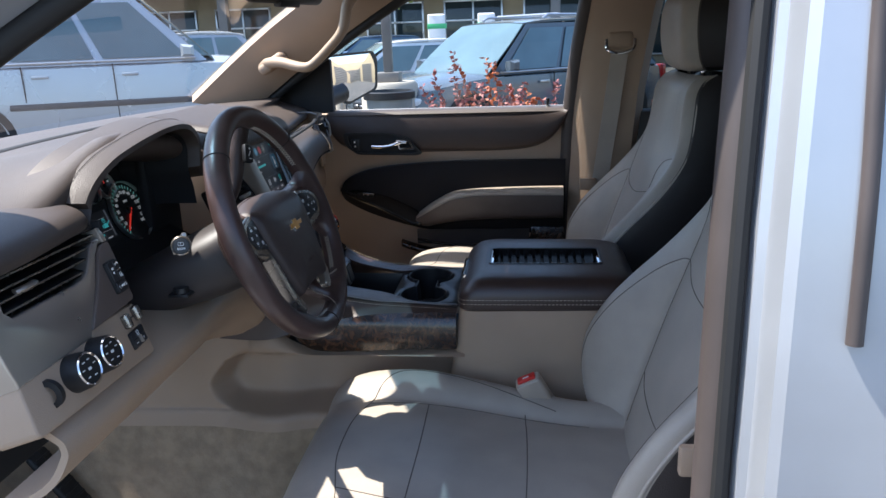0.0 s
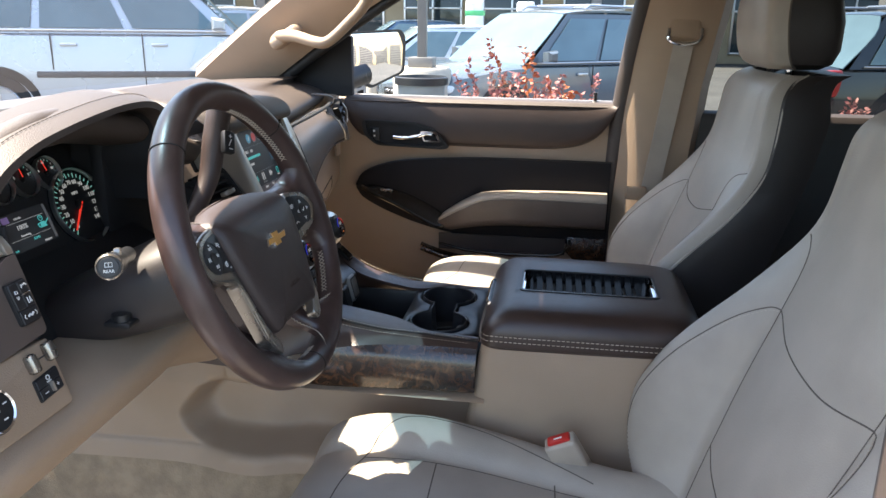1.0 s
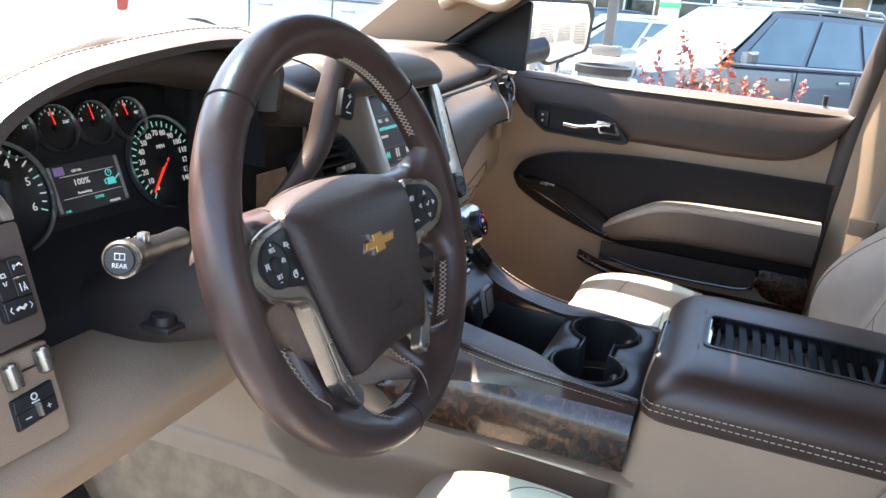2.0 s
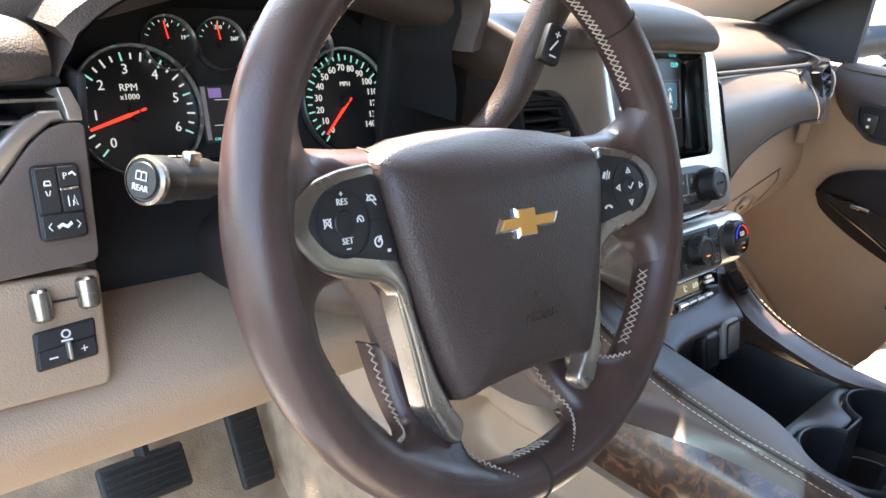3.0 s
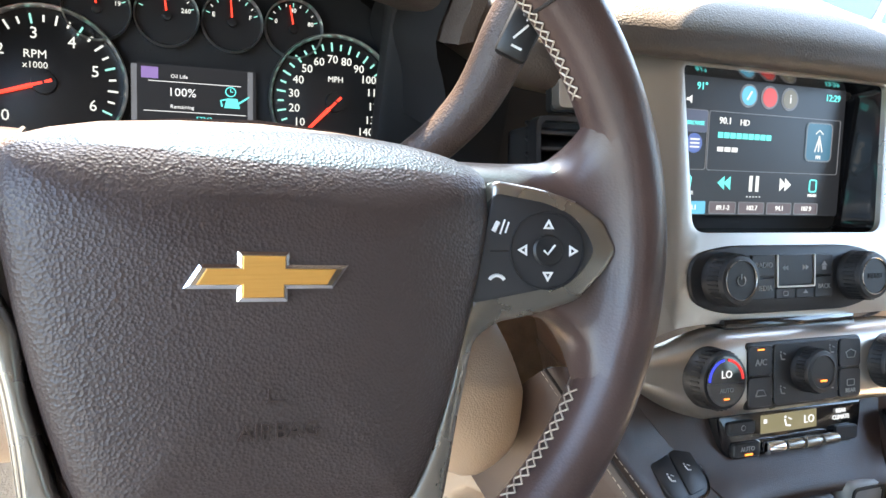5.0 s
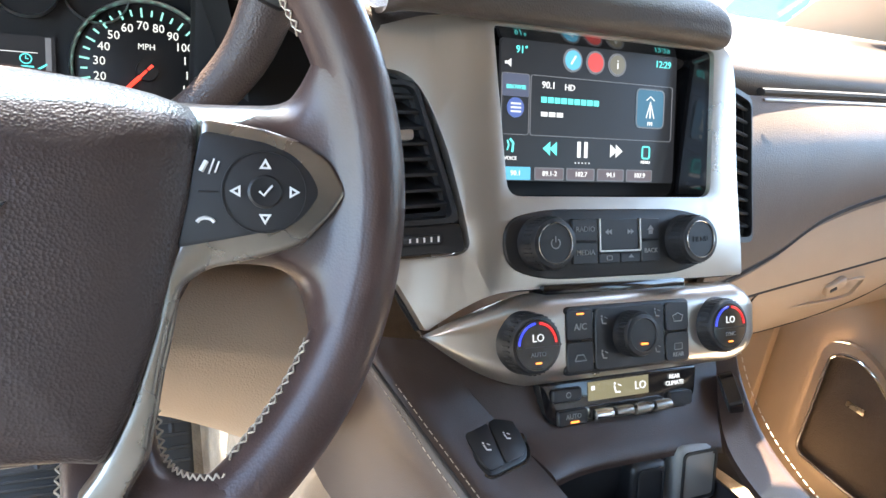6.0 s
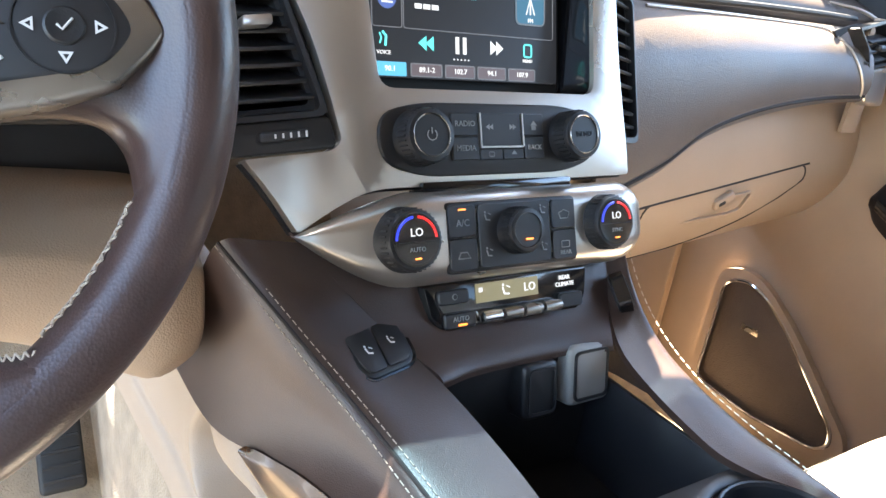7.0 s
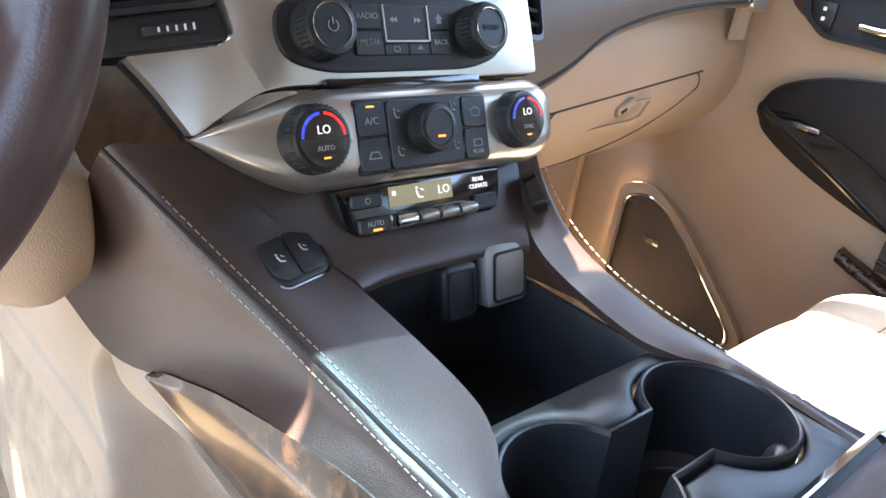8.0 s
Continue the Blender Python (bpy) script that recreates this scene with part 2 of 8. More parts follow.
dark_seat = material("dark_seat_leather", (0.035, 0.028, 0.026), 0.48, grain=0.3, grain_size=0.0018, cells=True, vary=0.1)
black = material("black_plastic", (0.014, 0.014, 0.015), 0.42, grain=0.2, grain_size=0.0008, vary=0.1)
black_matte = material("matte_black_plastic", (0.010, 0.010, 0.011), 0.7, grain=0.2, grain_size=0.001, vary=0.1)
charcoal = material("charcoal_button_plastic", (0.021, 0.021, 0.023), 0.42, vary=0.08, vary_size=0.02)
rubber = material("black_rubber", (0.012, 0.012, 0.012), 0.65, grain=0.2, grain_size=0.001, vary=0.15)
piano = material("gloss_black", (0.006, 0.006, 0.007), 0.12, coat=0.6)
satin = material("satin_silver", (0.52, 0.475, 0.42), 0.30, metal=0.8, vary=0.03, vary_size=0.06)
satin_warm = material("warm_satin_trim", (0.33, 0.30, 0.262), 0.27, metal=0.85, vary=0.06, vary_size=0.03)
chrome = material("chrome", (0.85, 0.85, 0.86), 0.08, metal=1.0, vary=0.02)
gold = material("gold_enamel", (0.72, 0.36, 0.085), 0.35, metal=0.35, grain=0.4, grain_size=0.0012, stretch=(0.05, 1, 1))
thread = material("cream_thread", (0.48, 0.41, 0.33), 0.8)
thread_dark = material("brown_thread", (0.07, 0.055, 0.05), 0.8)
thread_tan = material("tan_thread", (0.22, 0.18, 0.15), 0.8)
seam_dark = material("seam_shadow_leather", (0.02, 0.016, 0.014), 0.8)
white_ink = material("white_print", (0.75, 0.75, 0.73), 0.6)
grey_ink = material("dim_grey_print", (0.30, 0.30, 0.29), 0.6)
red_ink = material("red_plastic", (0.55, 0.02, 0.015), 0.4, vary=0.1)
carpet = material("beige_carpet", (0.29, 0.215, 0.14), 0.95, grain=1.0, grain_size=0.003, vary=0.18, vary_size=0.03, sheen=0.2)
mat_dark = material("dark_headliner", (0.30, 0.26, 0.22), 0.95, grain=0.4, grain_size=0.002, vary=0.05)
paint_silver = material("silver_car_paint", (0.40, 0.42, 0.45), 0.36, metal=0.45, coat=0.5, vary=0.03)
gauge_ring = material("bright_gauge_ring", (0.82, 0.82, 0.80), 0.32, metal=1.0)
gauge_green = glow("gauge_tick_teal", (0.30, 0.75, 0.66), 0.08)
gauge_white = glow("gauge_figures", (0.8, 0.82, 0.8), 0.07)
gauge_red = glow("gauge_needle", (0.95, 0.05, 0.03), 0.16)
lcd_dark = glow("display_backing", (0.012, 0.013, 0.016), 0.12)
lcd_white = glow("display_white", (0.8, 0.82, 0.85), 0.075)
lcd_teal = glow("display_teal", (0.10, 0.65, 0.65), 0.11)
lcd_blue = glow("display_blue", (0.10, 0.40, 0.62), 0.09)
lcd_grey = glow("display_grey", (0.22, 0.23, 0.26), 0.05)
lcd_red = glow("display_red", (0.75, 0.10, 0.10), 0.06)
lcd_amber = glow("display_amber", (0.34, 0.30, 0.17), 0.04)
led_orange = glow("amber_lamp", (1.0, 0.25, 0.04), 0.2)
ring_blue = glow("knob_blue", (0.03, 0.05, 0.75), 0.09)
ring_red = glow("knob_red", (0.75, 0.02, 0.02), 0.09)
car_glass = glass("window_glass", (0.93, 0.96, 0.95))
mirror_glass = material("mirror_silver", (0.9, 0.9, 0.9), 0.02, metal=1.0)


def burl_wood():
    m = material("burl_wood", (0.10, 0.045, 0.022), 0.26, coat=0.35)
    nt = m.node_tree
    n, link = nt.nodes, nt.links.new
    co = n.new("ShaderNodeTexCoord")
    a, b = n.new("ShaderNodeTexNoise"), n.new("ShaderNodeTexNoise")
    a.inputs["Scale"].default_value, a.inputs["Detail"].default_value, a.inputs["Distortion"].default_value = 48, 7, 2.2
    b.inputs["Scale"].default_value, b.inputs["Detail"].default_value, b.inputs["Distortion"].default_value = 140, 4, 0.8
    link(co.outputs["Object"], a.inputs["Vector"])
    link(co.outputs["Object"], b.inputs["Vector"])
    ramp = n.new("ShaderNodeValToRGB")
    for pos, col in ((0.0, (0.005, 0.003, 0.0025, 1)), (0.44, (0.016, 0.008, 0.005, 1)), (0.60, (0.055, 0.025, 0.012, 1)), (1.0, (0.17, 0.085, 0.038, 1))):
        e = ramp.color_ramp.elements.new(pos) if pos not in (0.0, 1.0) else ramp.color_ramp.elements[-1 if pos else 0]
        e.color = col
    mix = n.new("ShaderNodeMath")
    mix.operation = "MULTIPLY_ADD"
    mix.inputs[1].default_value = 0.35
    link(b.outputs["Fac"], mix.inputs[0])
    sub = n.new("ShaderNodeMath")
    sub.operation = "SUBTRACT"
    sub.inputs[1].default_value = 0.17
    link(a.outputs["Fac"], sub.inputs[0])
    link(sub.outputs[0], mix.inputs[2])
    link(mix.outputs[0], ramp.inputs["Fac"])
    link(ramp.outputs["Color"], n["Principled BSDF"].inputs["Base Color"])
    return m


lcd_deep = glow("display_deep_blue", (0.05, 0.17, 0.27), 0.06)
lcd_slate = glow("display_slate", (0.13, 0.15, 0.24), 0.05)
lcd_indigo = glow("display_indigo", (0.10, 0.16, 0.45), 0.07)
lcd_mauve = glow("display_mauve", (0.20, 0.16, 0.18), 0.04)
lcd_olive = glow("display_olive", (0.30, 0.28, 0.22), 0.04)
lcd_violet = glow("display_violet", (0.30, 0.20, 0.50), 0.06)
cover_grey = material("grey_cover_plastic", (0.26, 0.255, 0.245), 0.36, grain=0.1, grain_size=0.0008, vary=0.08)
seal_brown = material("brown_black_rubber", (0.060, 0.048, 0.044), 0.5, grain=0.15, grain_size=0.001, vary=0.12)
wood = burl_wood()

# ---- the vehicle's shell ----
solo("floor", patch([[(x, y, z) for x in (-0.86, -0.4, 0.0, 0.4, 0.86)] for y, z in
     ((-2.2, 0.66), (-1.0, 0.64), (0.25, 0.62), (0.48, 0.63), (0.72, 0.84), (0.80, 1.05))], 4, 0.03), carpet,
     "beige carpet on the vehicle floor and toe board", "carpet", kind="structure")
solo("firewall", box((1.7, 0.03, 0.62), (0, 0.84, 1.02), 0.005), black_matte, "black bulkhead behind the dashboard", "bulkhead", kind="structure")


def pillar(side):
    """Windshield pillar with its inner trim, door seal and painted outside."""
    rings, seal, outer = [], [], []
    for k in range(9):
        t = k / 8
        ya, za = 0.64 - 0.54 * t - 0.10 * t ** 5, 1.395 + 0.385 * t + 0.012 * math.sin(t * math.pi)
        yb, zb = 0.47 - 0.50 * t, 1.372 + 0.318 * t + 0.012 * math.sin(t * math.pi)
        xa, xb = 0.70 - 0.06 * t, 0.765 - 0.075 * t
        rings.append([(side * xa, ya, za), (side * (xa * 0.5 + xb * 0.5 - 0.012), (ya + yb) / 2, (za + zb) / 2 - 0.006),
                      (side * xb, yb, zb), (side * (xb + 0.02), yb + 0.012, zb + 0.01), (side * (xa + 0.05), ya + 0.02, za + 0.02)])
        seal.append((side * (xb + 0.018), yb - 0.008, zb - 0.006))
        outer.append([(side * (xb + 0.03), yb + 0.0, zb + 0.0), (side * (xb + 0.075), yb + 0.012, zb + 0.01),
                      (side * (xb + 0.08), yb + 0.06, zb + 0.055), (side * (xa + 0.045), ya + 0.02, za + 0.02)])
    top = thing("windshield_pillar", "dune plastic windshield pillar trim with black door seal", "pillar", (side * 0.7, 0.5, 1.4), kind="structure")
    part("pillar_trim", loft(rings), dune, top)
    part("door_seal", tube(seal, 0.014, 10), rubber, top, "black rubber door seal")
    part("painted_pillar", loft(outer), paint_silver, top, "silver painted outer pillar")
    return top


pillar(-1)
pillar(1)

# windshield between the pillars, bowed forward in the middle
def shield_point(x, t):
    return (x, 0.66 + (0.13 - 0.07 * t) * (1 - (x / 0.72) ** 2) - 0.54 * t - 0.12 * t ** 5, 1.392 + 0.385 * t)


shield = patch([[shield_point(x, t) for x in (-0.70 + 0.06 * t, -0.35, 0, 0.35, 0.70 - 0.06 * t)] for t in (0, 0.25, 0.5, 0.75, 0.9, 1.0)], 4)
shield_ob = solo("windshield", shield, car_glass, "clear curved windshield above the dashboard", "windshield", kind="structure")
shield_ob.visible_shadow = False
band = patch([[Vector(shield_point(x, 0.837 - (0.130 - 0.085 * min(1.0, abs(x) / 0.35)) * k)) - Vector((0, 0.006, 0.006)) for x in (-0.655, -0.35, -0.17, 0, 0.17, 0.35, 0.655)] for k in (1.0, 0.5, 0.0)], 4)
solo("shade_band", band, glass("blue_tinted_glass", (0.075, 0.14, 0.20)), "blue tinted shade band along the windshield top", "windshield", kind="structure")

header = patch([[Vector(shield_point(x, t)) + Vector((0, 0.05 * (t > 1) - 0.008, rise - 0.008)) for x in (-0.70 + 0.06 * t, -0.35, 0, 0.35, 0.70 - 0.06 * t)] for t, rise in ((0.835, 0.0), (0.91, 0.0), (1.0, 0.0), (1.01, 0.06))], 4, 0.008)
solo("windshield_header", header, mat_dark, "beige cloth header along the windshield top", "headliner", kind="structure")

# roof skin and headliner
solo("roof", patch([[(x, y, 1.90 - 0.10 * (abs(x) / 0.76) ** 3 - 0.09 * max(0, (y + 0.3) / 0.42) ** 2) for x in (-0.76, -0.4, 0, 0.4, 0.76)]
     for y in (0.055, -0.1, -0.6, -1.4, -2.25)], 4, 0.02), paint_silver, "silver painted roof of the vehicle", "roof", kind="structure")
solo("ceiling", patch([[(x, y, 1.845 - 0.10 * (abs(x) / 0.72) ** 3 - 0.075 * max(0, (y + 0.3) / 0.40) ** 2) for x in (-0.72, -0.4, 0, 0.4, 0.72)]
     for y in (0.05, -0.1, -0.6, -1.4, -2.2)], 4, 0.012), mat_dark, "beige cloth headliner", "headliner", kind="structure")
solo("rear_wall", box((1.66, 0.04, 1.25), (0, -2.24, 1.25), 0.01), black_matte, "dark closed rear of the cabin", "wall", kind="structure")


def post(side):
    """Pillar behind the front door: trim inside, seal and painted jamb outside."""
    top = thing("centre_pillar", "pillar behind the front door with trim, seal and painted jamb", "pillar", (side * 0.8, -0.55, 0.7), kind="structure")
    zs = (0.66, 0.95, 1.2, 1.4, 1.6, 1.77)
    xin = (0.80, 0.80, 0.795, 0.775, 0.735, 0.69)
    yf = (-0.455, -0.455, -0.465, -0.478, -0.505, -0.535) if side > 0 else (-0.512, -0.513, -0.515, -0.521, -0.535, -0.550)
    part("pillar_trim", loft([[(side * (x - 0.0), y, z), (side * (x - 0.035), y - 0.05, z), (side * (x - 0.035), y - 0.17, z),
                               (side * (x + 0.03), y - 0.20, z), (side * (x + 0.03), y - 0.0, z)] for x, y, z in zip(xin, yf, zs)]), dune, top)
    part("door_seal", tube(smooth_line([(side * (x + 0.020), y + 0.006, z) for x, y, z in zip(xin, yf, zs)], 4), 0.024, 12), seal_brown, top, "brown-black rubber door seal")
    part("painted_jamb", loft([[(side * (x + 0.036), y + 0.004, z), (side * (x + 0.056), y + 0.001, z), (side * (x + 0.060), y - 0.006, z), (side * (x + 0.086), y - 0.012, z), (side * (x + 0.092), y - 0.020, z), (side * (x + 0.110), y - 0.120, z), (side * (x + 0.116), y - 0.134, z),
                                (side * (x + 0.138), y - 0.14, z), (side * (x + 0.155), y - 0.15, z), (side * (x + 0.155), y - 0.20, z), (side * (x + 0.03), y - 0.20, z)]
                               for x, y, z in zip(xin, yf, zs)]), paint_silver, top, "silver painted door jamb", sharp=24)
    part("seal_lip", tube(smooth_line([(side * (x + 0.046), y + 0.012, z) for x, y, z in zip(xin, yf, zs)], 4), 0.0075, 8), rubber, top, "black outer lip of the seal")
    if side < 0:
        part("rear_door_seal", tube(smooth_line([(-0.836, -0.590, 1.62), (-0.846, -0.588, 1.55), (-0.866, -0.585, 1.46), (-0.878, -0.582, 1.395), (-0.886, -0.580, 1.325)], 4), 0.0065, 10), seal_brown, top, "brown-grey rubber strip of the rear door")
    return top


post_left = post(-1)
part("hinge_bolt", lathe([(0.016, 0.0), (0.016, 0.003), (0.011, 0.004), (0.010, 0.010), (0, 0.011)], Matrix.Translation((-0.8985, -0.560, 1.03)) @ Vector((-0.98, 0.15, 0.0)).to_track_quat("Z", "Y").to_matrix().to_4x4(), 20), paint_silver, post_left, "painted bolt head on a washer")
post(1)

privacy_glass = glass("privacy_glass", (0.42, 0.45, 0.44))
# rear doors and the side above and below the glass
for side, word in ((-1, "driver"), (1, "passenger")):
    rear = thing("rear_door", f"silver closed rear door on the {word} side with dark inner panel", "door", (side * 0.9, -1.2, 0.5), kind="structure")
    part("outer_skin", loft([[(side * x0, -0.645, z), (side * x0, -1.75, z), (side * (x0 - 0.02), -1.75, z), (side * (x0 - 0.02), -0.645, z)]
                             for x0, z in ((0.95, 0.5), (0.985, 0.8), (0.985, 1.05), (0.95, 1.32))]), paint_silver, rear)
    part("inner_panel", box((0.05, 1.1, 0.70), (side * 0.82, -1.2, 0.985), 0.02), dark_seat, rear, "dark inner door panel")
    part("window_frame", merged(box((0.03, 1.10, 0.04), (side * 0.70, -1.2, 1.76), 0.008), box((0.03, 0.05, 0.47), (side * 0.76, -1.73, 1.55), 0.008)), black_matte, rear)
    pane = part("pane", patch([[(side * (0.86 - 0.13 * t), y, 1.32 + 0.44 * t) for y in (-0.64, -1.2, -1.73)] for t in (0, 0.5, 1.0)], 2), privacy_glass, rear)
    pane.visible_shadow = False
    solo("quarter_panel", box((0.06, 0.5, 1.28), (side * 0.84, -2.0, 1.14), 0.02), paint_silver, "silver rear quarter of the vehicle body", "body panel", kind="structure")
    solo("roof_rail", loft([[(side * 0.655, y, z), (side * 0.70, y, z - 0.05), (side * 0.78, y, z - 0.05), (side * 0.78, y, z + 0.06), (side * 0.68, y, z + 0.06)]
                            for y, z in ((0.04, 1.745), (-0.4, 1.79), (-1.2, 1.80), (-2.24, 1.79))]), paint_silver, "silver roof side rail over the doors", "roof rail", kind="structure")
    solo("sill", box((0.16, 2.9, 0.16), (side * 0.87, -0.75, 0.56), 0.03), paint_silver, "silver painted body sill under the doors", "sill", kind="structure")
solo("kick_panel", box((0.02, 0.36, 0.75), (0.785, 0.705, 0.98), 0.008), dune, "dune plastic kick panel beside the passenger footwell", "trim panel", kind="structure")

# ---- dashboard ----
dash = thing("dashboard", "two-tone dune and cocoa dashboard with stitched cluster hood", "dashboard", (0, 0.5, 1.0))


def front(x):
    """Distance of the dashboard's front edge along the cabin."""
    return 0.185 + 0.16 * max(0.0, x - 0.16)


# upper pad, from the glass to the front edge
xs = (-0.80, -0.66, -0.45, -0.28, -0.235, -0.195, -0.155, -0.12, 0.0, 0.16, 0.4, 0.62, 0.80)
net = []
for x in xs:
    hood = math.exp(-((x + 0.43) / 0.21) ** 4)
    mid = math.exp(-(x / 0.13) ** 4)
    y0 = front(x) + 0.035 * (1 - mid) * (1 - hood) + 0.045 * hood - 0.022 * math.exp(-((x + 0.19) / 0.04) ** 4)
    z0 = 1.350 + 0.075 * hood + 0.028 * mid
    net.append([(x, 0.72 + 0.10 * (1 - (x / 0.8) ** 2), 1.375), (x, 0.55, 1.392), (x, 0.40, 1.398 + 0.014 * hood), (x, y0 + 0.085, 1.385 + 0.036 * hood + 0.012 * mid),
                (x, y0 + 0.02, z0 + 0.016), (x, y0, z0), (x, y0 + 0.012, z0 - 0.022 * (1 - mid)), (x, y0 + 0.06, z0 - 0.03 * (1 - mid))])
top_bm = patch(net, 4)
top_tree = BVHTree.FromBMesh(top_bm)
part("top_pad", top_bm, dash_pad, dash, "grained taupe top pad")

# hood over the instruments
arch = [(-0.598, 1.300), (-0.592, 1.345), (-0.576, 1.372), (-0.547, 1.394), (-0.505, 1.410), (-0.46, 1.419), (-0.41, 1.426), (-0.355, 1.431), (-0.303, 1.430),
        (-0.272, 1.420), (-0.256, 1.398), (-0.262, 1.365), (-0.250, 1.333), (-0.245, 1.30)]
arch = smooth_line([(x, 0, z) for x, z in arch], 3)
cx, cz = -0.42, 1.33
hood_net = []
for y, grow in ((0.33, 0.93), (0.26, 0.97), (0.215, 0.985), (0.203, 1.02), (0.205, 1.09), (0.225, 1.15), (0.29, 1.20)):
    hood_net.append([(cx + (p.x - cx) * (grow if p.x > -0.58 else min(grow, 1.0)), y, cz + (p.z - cz) * grow) for p in arch[:-6]])
part("cluster_hood", loft(hood_net, closed=False), dash_pad, dash, "taupe cluster hood with stitched seam")
part("hood_stitching", stitches([(cx + (p.x - cx) * 1.155, 0.229, cz + (p.z - cz) * 1.157 + 0.001) for p in arch[8:30]]), thread_dark, dash)
part("cluster_well", loft([[(cx + (p.x - cx) * g, y, cz + (p.z - cz) * g) for p in arch] for y, g in ((0.335, 0.90), (0.30, 0.92), (0.22, 0.965))], closed=False), black_matte, dash, "black recess round the gauges")

# lower left body: knee panel, black surround of the column
knee_rows = ((0.235, 1.200), (0.20, 1.198), (0.170, 1.190), (0.145, 1.176), (0.137, 1.165), (0.140, 1.146), (0.17, 1.108), (0.25, 1.066))
end_rows = ((0.205, 1.190), (0.180, 1.187), (0.155, 1.177), (0.134, 1.162), (0.127, 1.150), (0.125, 1.110), (0.138, 1.078), (0.175, 1.056))
knee_net = []
for (y, z), (ye, ze) in zip(knee_rows, end_rows):
    row = [(x, y, z) for x in (-0.80, -0.62, -0.45, -0.34)]
    row += [(-0.27, (y + ye) / 2, (z + ze) / 2), (-0.232, ye, ze), (-0.208, ye + 0.004, ze + (1.118 - ze) * 0.14), (-0.199, ye + 0.016, ze + (1.118 - ze) * 0.30), (-0.196, 0.20, ze + (1.118 - ze) * 0.50)]
    knee_net.append(row)
part("knee_panel", patch(knee_net, 4, 0.008), dune, dash, "dune knee bolster under the column")
part("lower_closing", box((0.60, 0.01, 0.16), (-0.50, 0.40, 1.06), 0.004), black_matte, dash)
part("column_surround", patch([[(x, y, z) for x in (-0.585, -0.50, -0.40, -0.30, -0.22)] for y, z in ((0.318, 1.268), (0.285, 1.255), (0.235, 1.225), (0.225, 1.195))], 4, 0.006), black_matte, dash, "black panel round the steering column")
part("column_side", box((0.11, 0.02, 0.24), (-0.222, 0.300, 1.285), 0.006), black_matte, dash, "black panel between column and stack")
part("cluster_panel", box((0.40, 0.01, 0.17), (-0.41, 0.372, 1.315), 0.003), black_matte, dash)
part("column_cheek", box((0.006, 0.13, 0.16), (-0.581, 0.26, 1.272), 0.002), black_matte, dash)
part("open_bin", merged(box((0.13, 0.02, 0.055), (-0.275, 0.215, 1.205), 0.006), box((0.11, 0.03, 0.012), (-0.28, 0.20, 1.232), 0.003)), black, dash, "black open bin beside the column")

# switch pod and outer vent on the driver side
PD = slab((-0.60, 0.170, 1.260), 19)
pod_left = part("switch_pod", prism(rounded([(0.0165, 0.0685), (0.001, 0.0685), (-0.012, 0.0590), (-0.041, 0.0246), (-0.085, -0.0150), (0.0125, -0.0100)], [0.004, 0.008, 0.012, 0.01, 0.004, 0.006], 4), 0.05, PD, 0.004, 3, z0=-0.045), taupe_leather, dash, "taupe leather switch pod")
silver_line = [(0.0080, 0.0700), (0.0060, 0.0765), (-0.005, 0.0765), (-0.016, 0.0711), (-0.024, 0.0638), (-0.034, 0.0543), (-0.043, 0.0467), (-0.056, 0.0415), (-0.075, 0.0405), (-0.180, 0.0420), (-0.188, 0.0500), (-0.178, 0.0950), (-0.205, 0.0980), (-0.222, 0.0400), (-0.218, -0.0220), (-0.088, -0.0220), (-0.041, 0.0256), (-0.012, 0.0600), (0.001, 0.0695)]
trim_left = part("vent_trim", prism(silver_line, 0.045, PD, 0.003, 3, z0=-0.043), satin, dash, "satin silver vent trim")
part("vent_trim_tip", prism(rounded([(0.005, 0.0885), (0.012, 0.0885), (0.0165, 0.0765), (0.0165, 0.0695), (0.0085, 0.0695), (0.0080, 0.0765)], 0.0015, 3), 0.030, PD, 0.0015, 2, z0=-0.026), satin, trim_left)
dv = part("air_vent", merged(prism([(-0.215, -0.010), (-0.02, -0.010), (0.010, 0.065), (0.010, 0.100), (-0.215, 0.100)], 0.003, PD, z0=-0.042), box((0.225, 0.004, 0.045), (-0.103, 0.0925, -0.022), 0.001, m=PD)), black_matte, dash, "black slatted outer air vent")
for y, right in ((0.0865, 0.0070), (0.0750, -0.0110), (0.0640, -0.0240), (0.0520, -0.0370)):
    w = right + 0.186
    part("slat", box((w, 0.0025, 0.026), (0, 0, 0), 0.001, m=PD @ shift(right - w / 2, y, -0.016) @ Matrix.Rotation(radians(18), 4, "X")), black, dv)
    part("slat_edge", box((w, 0.0022, 0.002), (0, 0, 0.0132), 0.0006, m=PD @ shift(right - w / 2, y, -0.016) @ Matrix.Rotation(radians(18), 4, "X")), satin_warm, dv, "satin slat edge")
for k in range(7):
    part("vane", box((0.002, 0.075, 0.016), (-0.020 - 0.022 * k, 0.055, -0.030), 0, m=PD), black, dv)
part("vent_tab", tube(smooth_line([PD @ Vector((-0.160, 0.064, 0.000)), PD @ Vector((-0.145, 0.064, 0.006)), PD @ Vector((-0.128, 0.064, 0.000))], 5), 0.005, 10, squash=0.6), satin, dv, "satin vent tab")
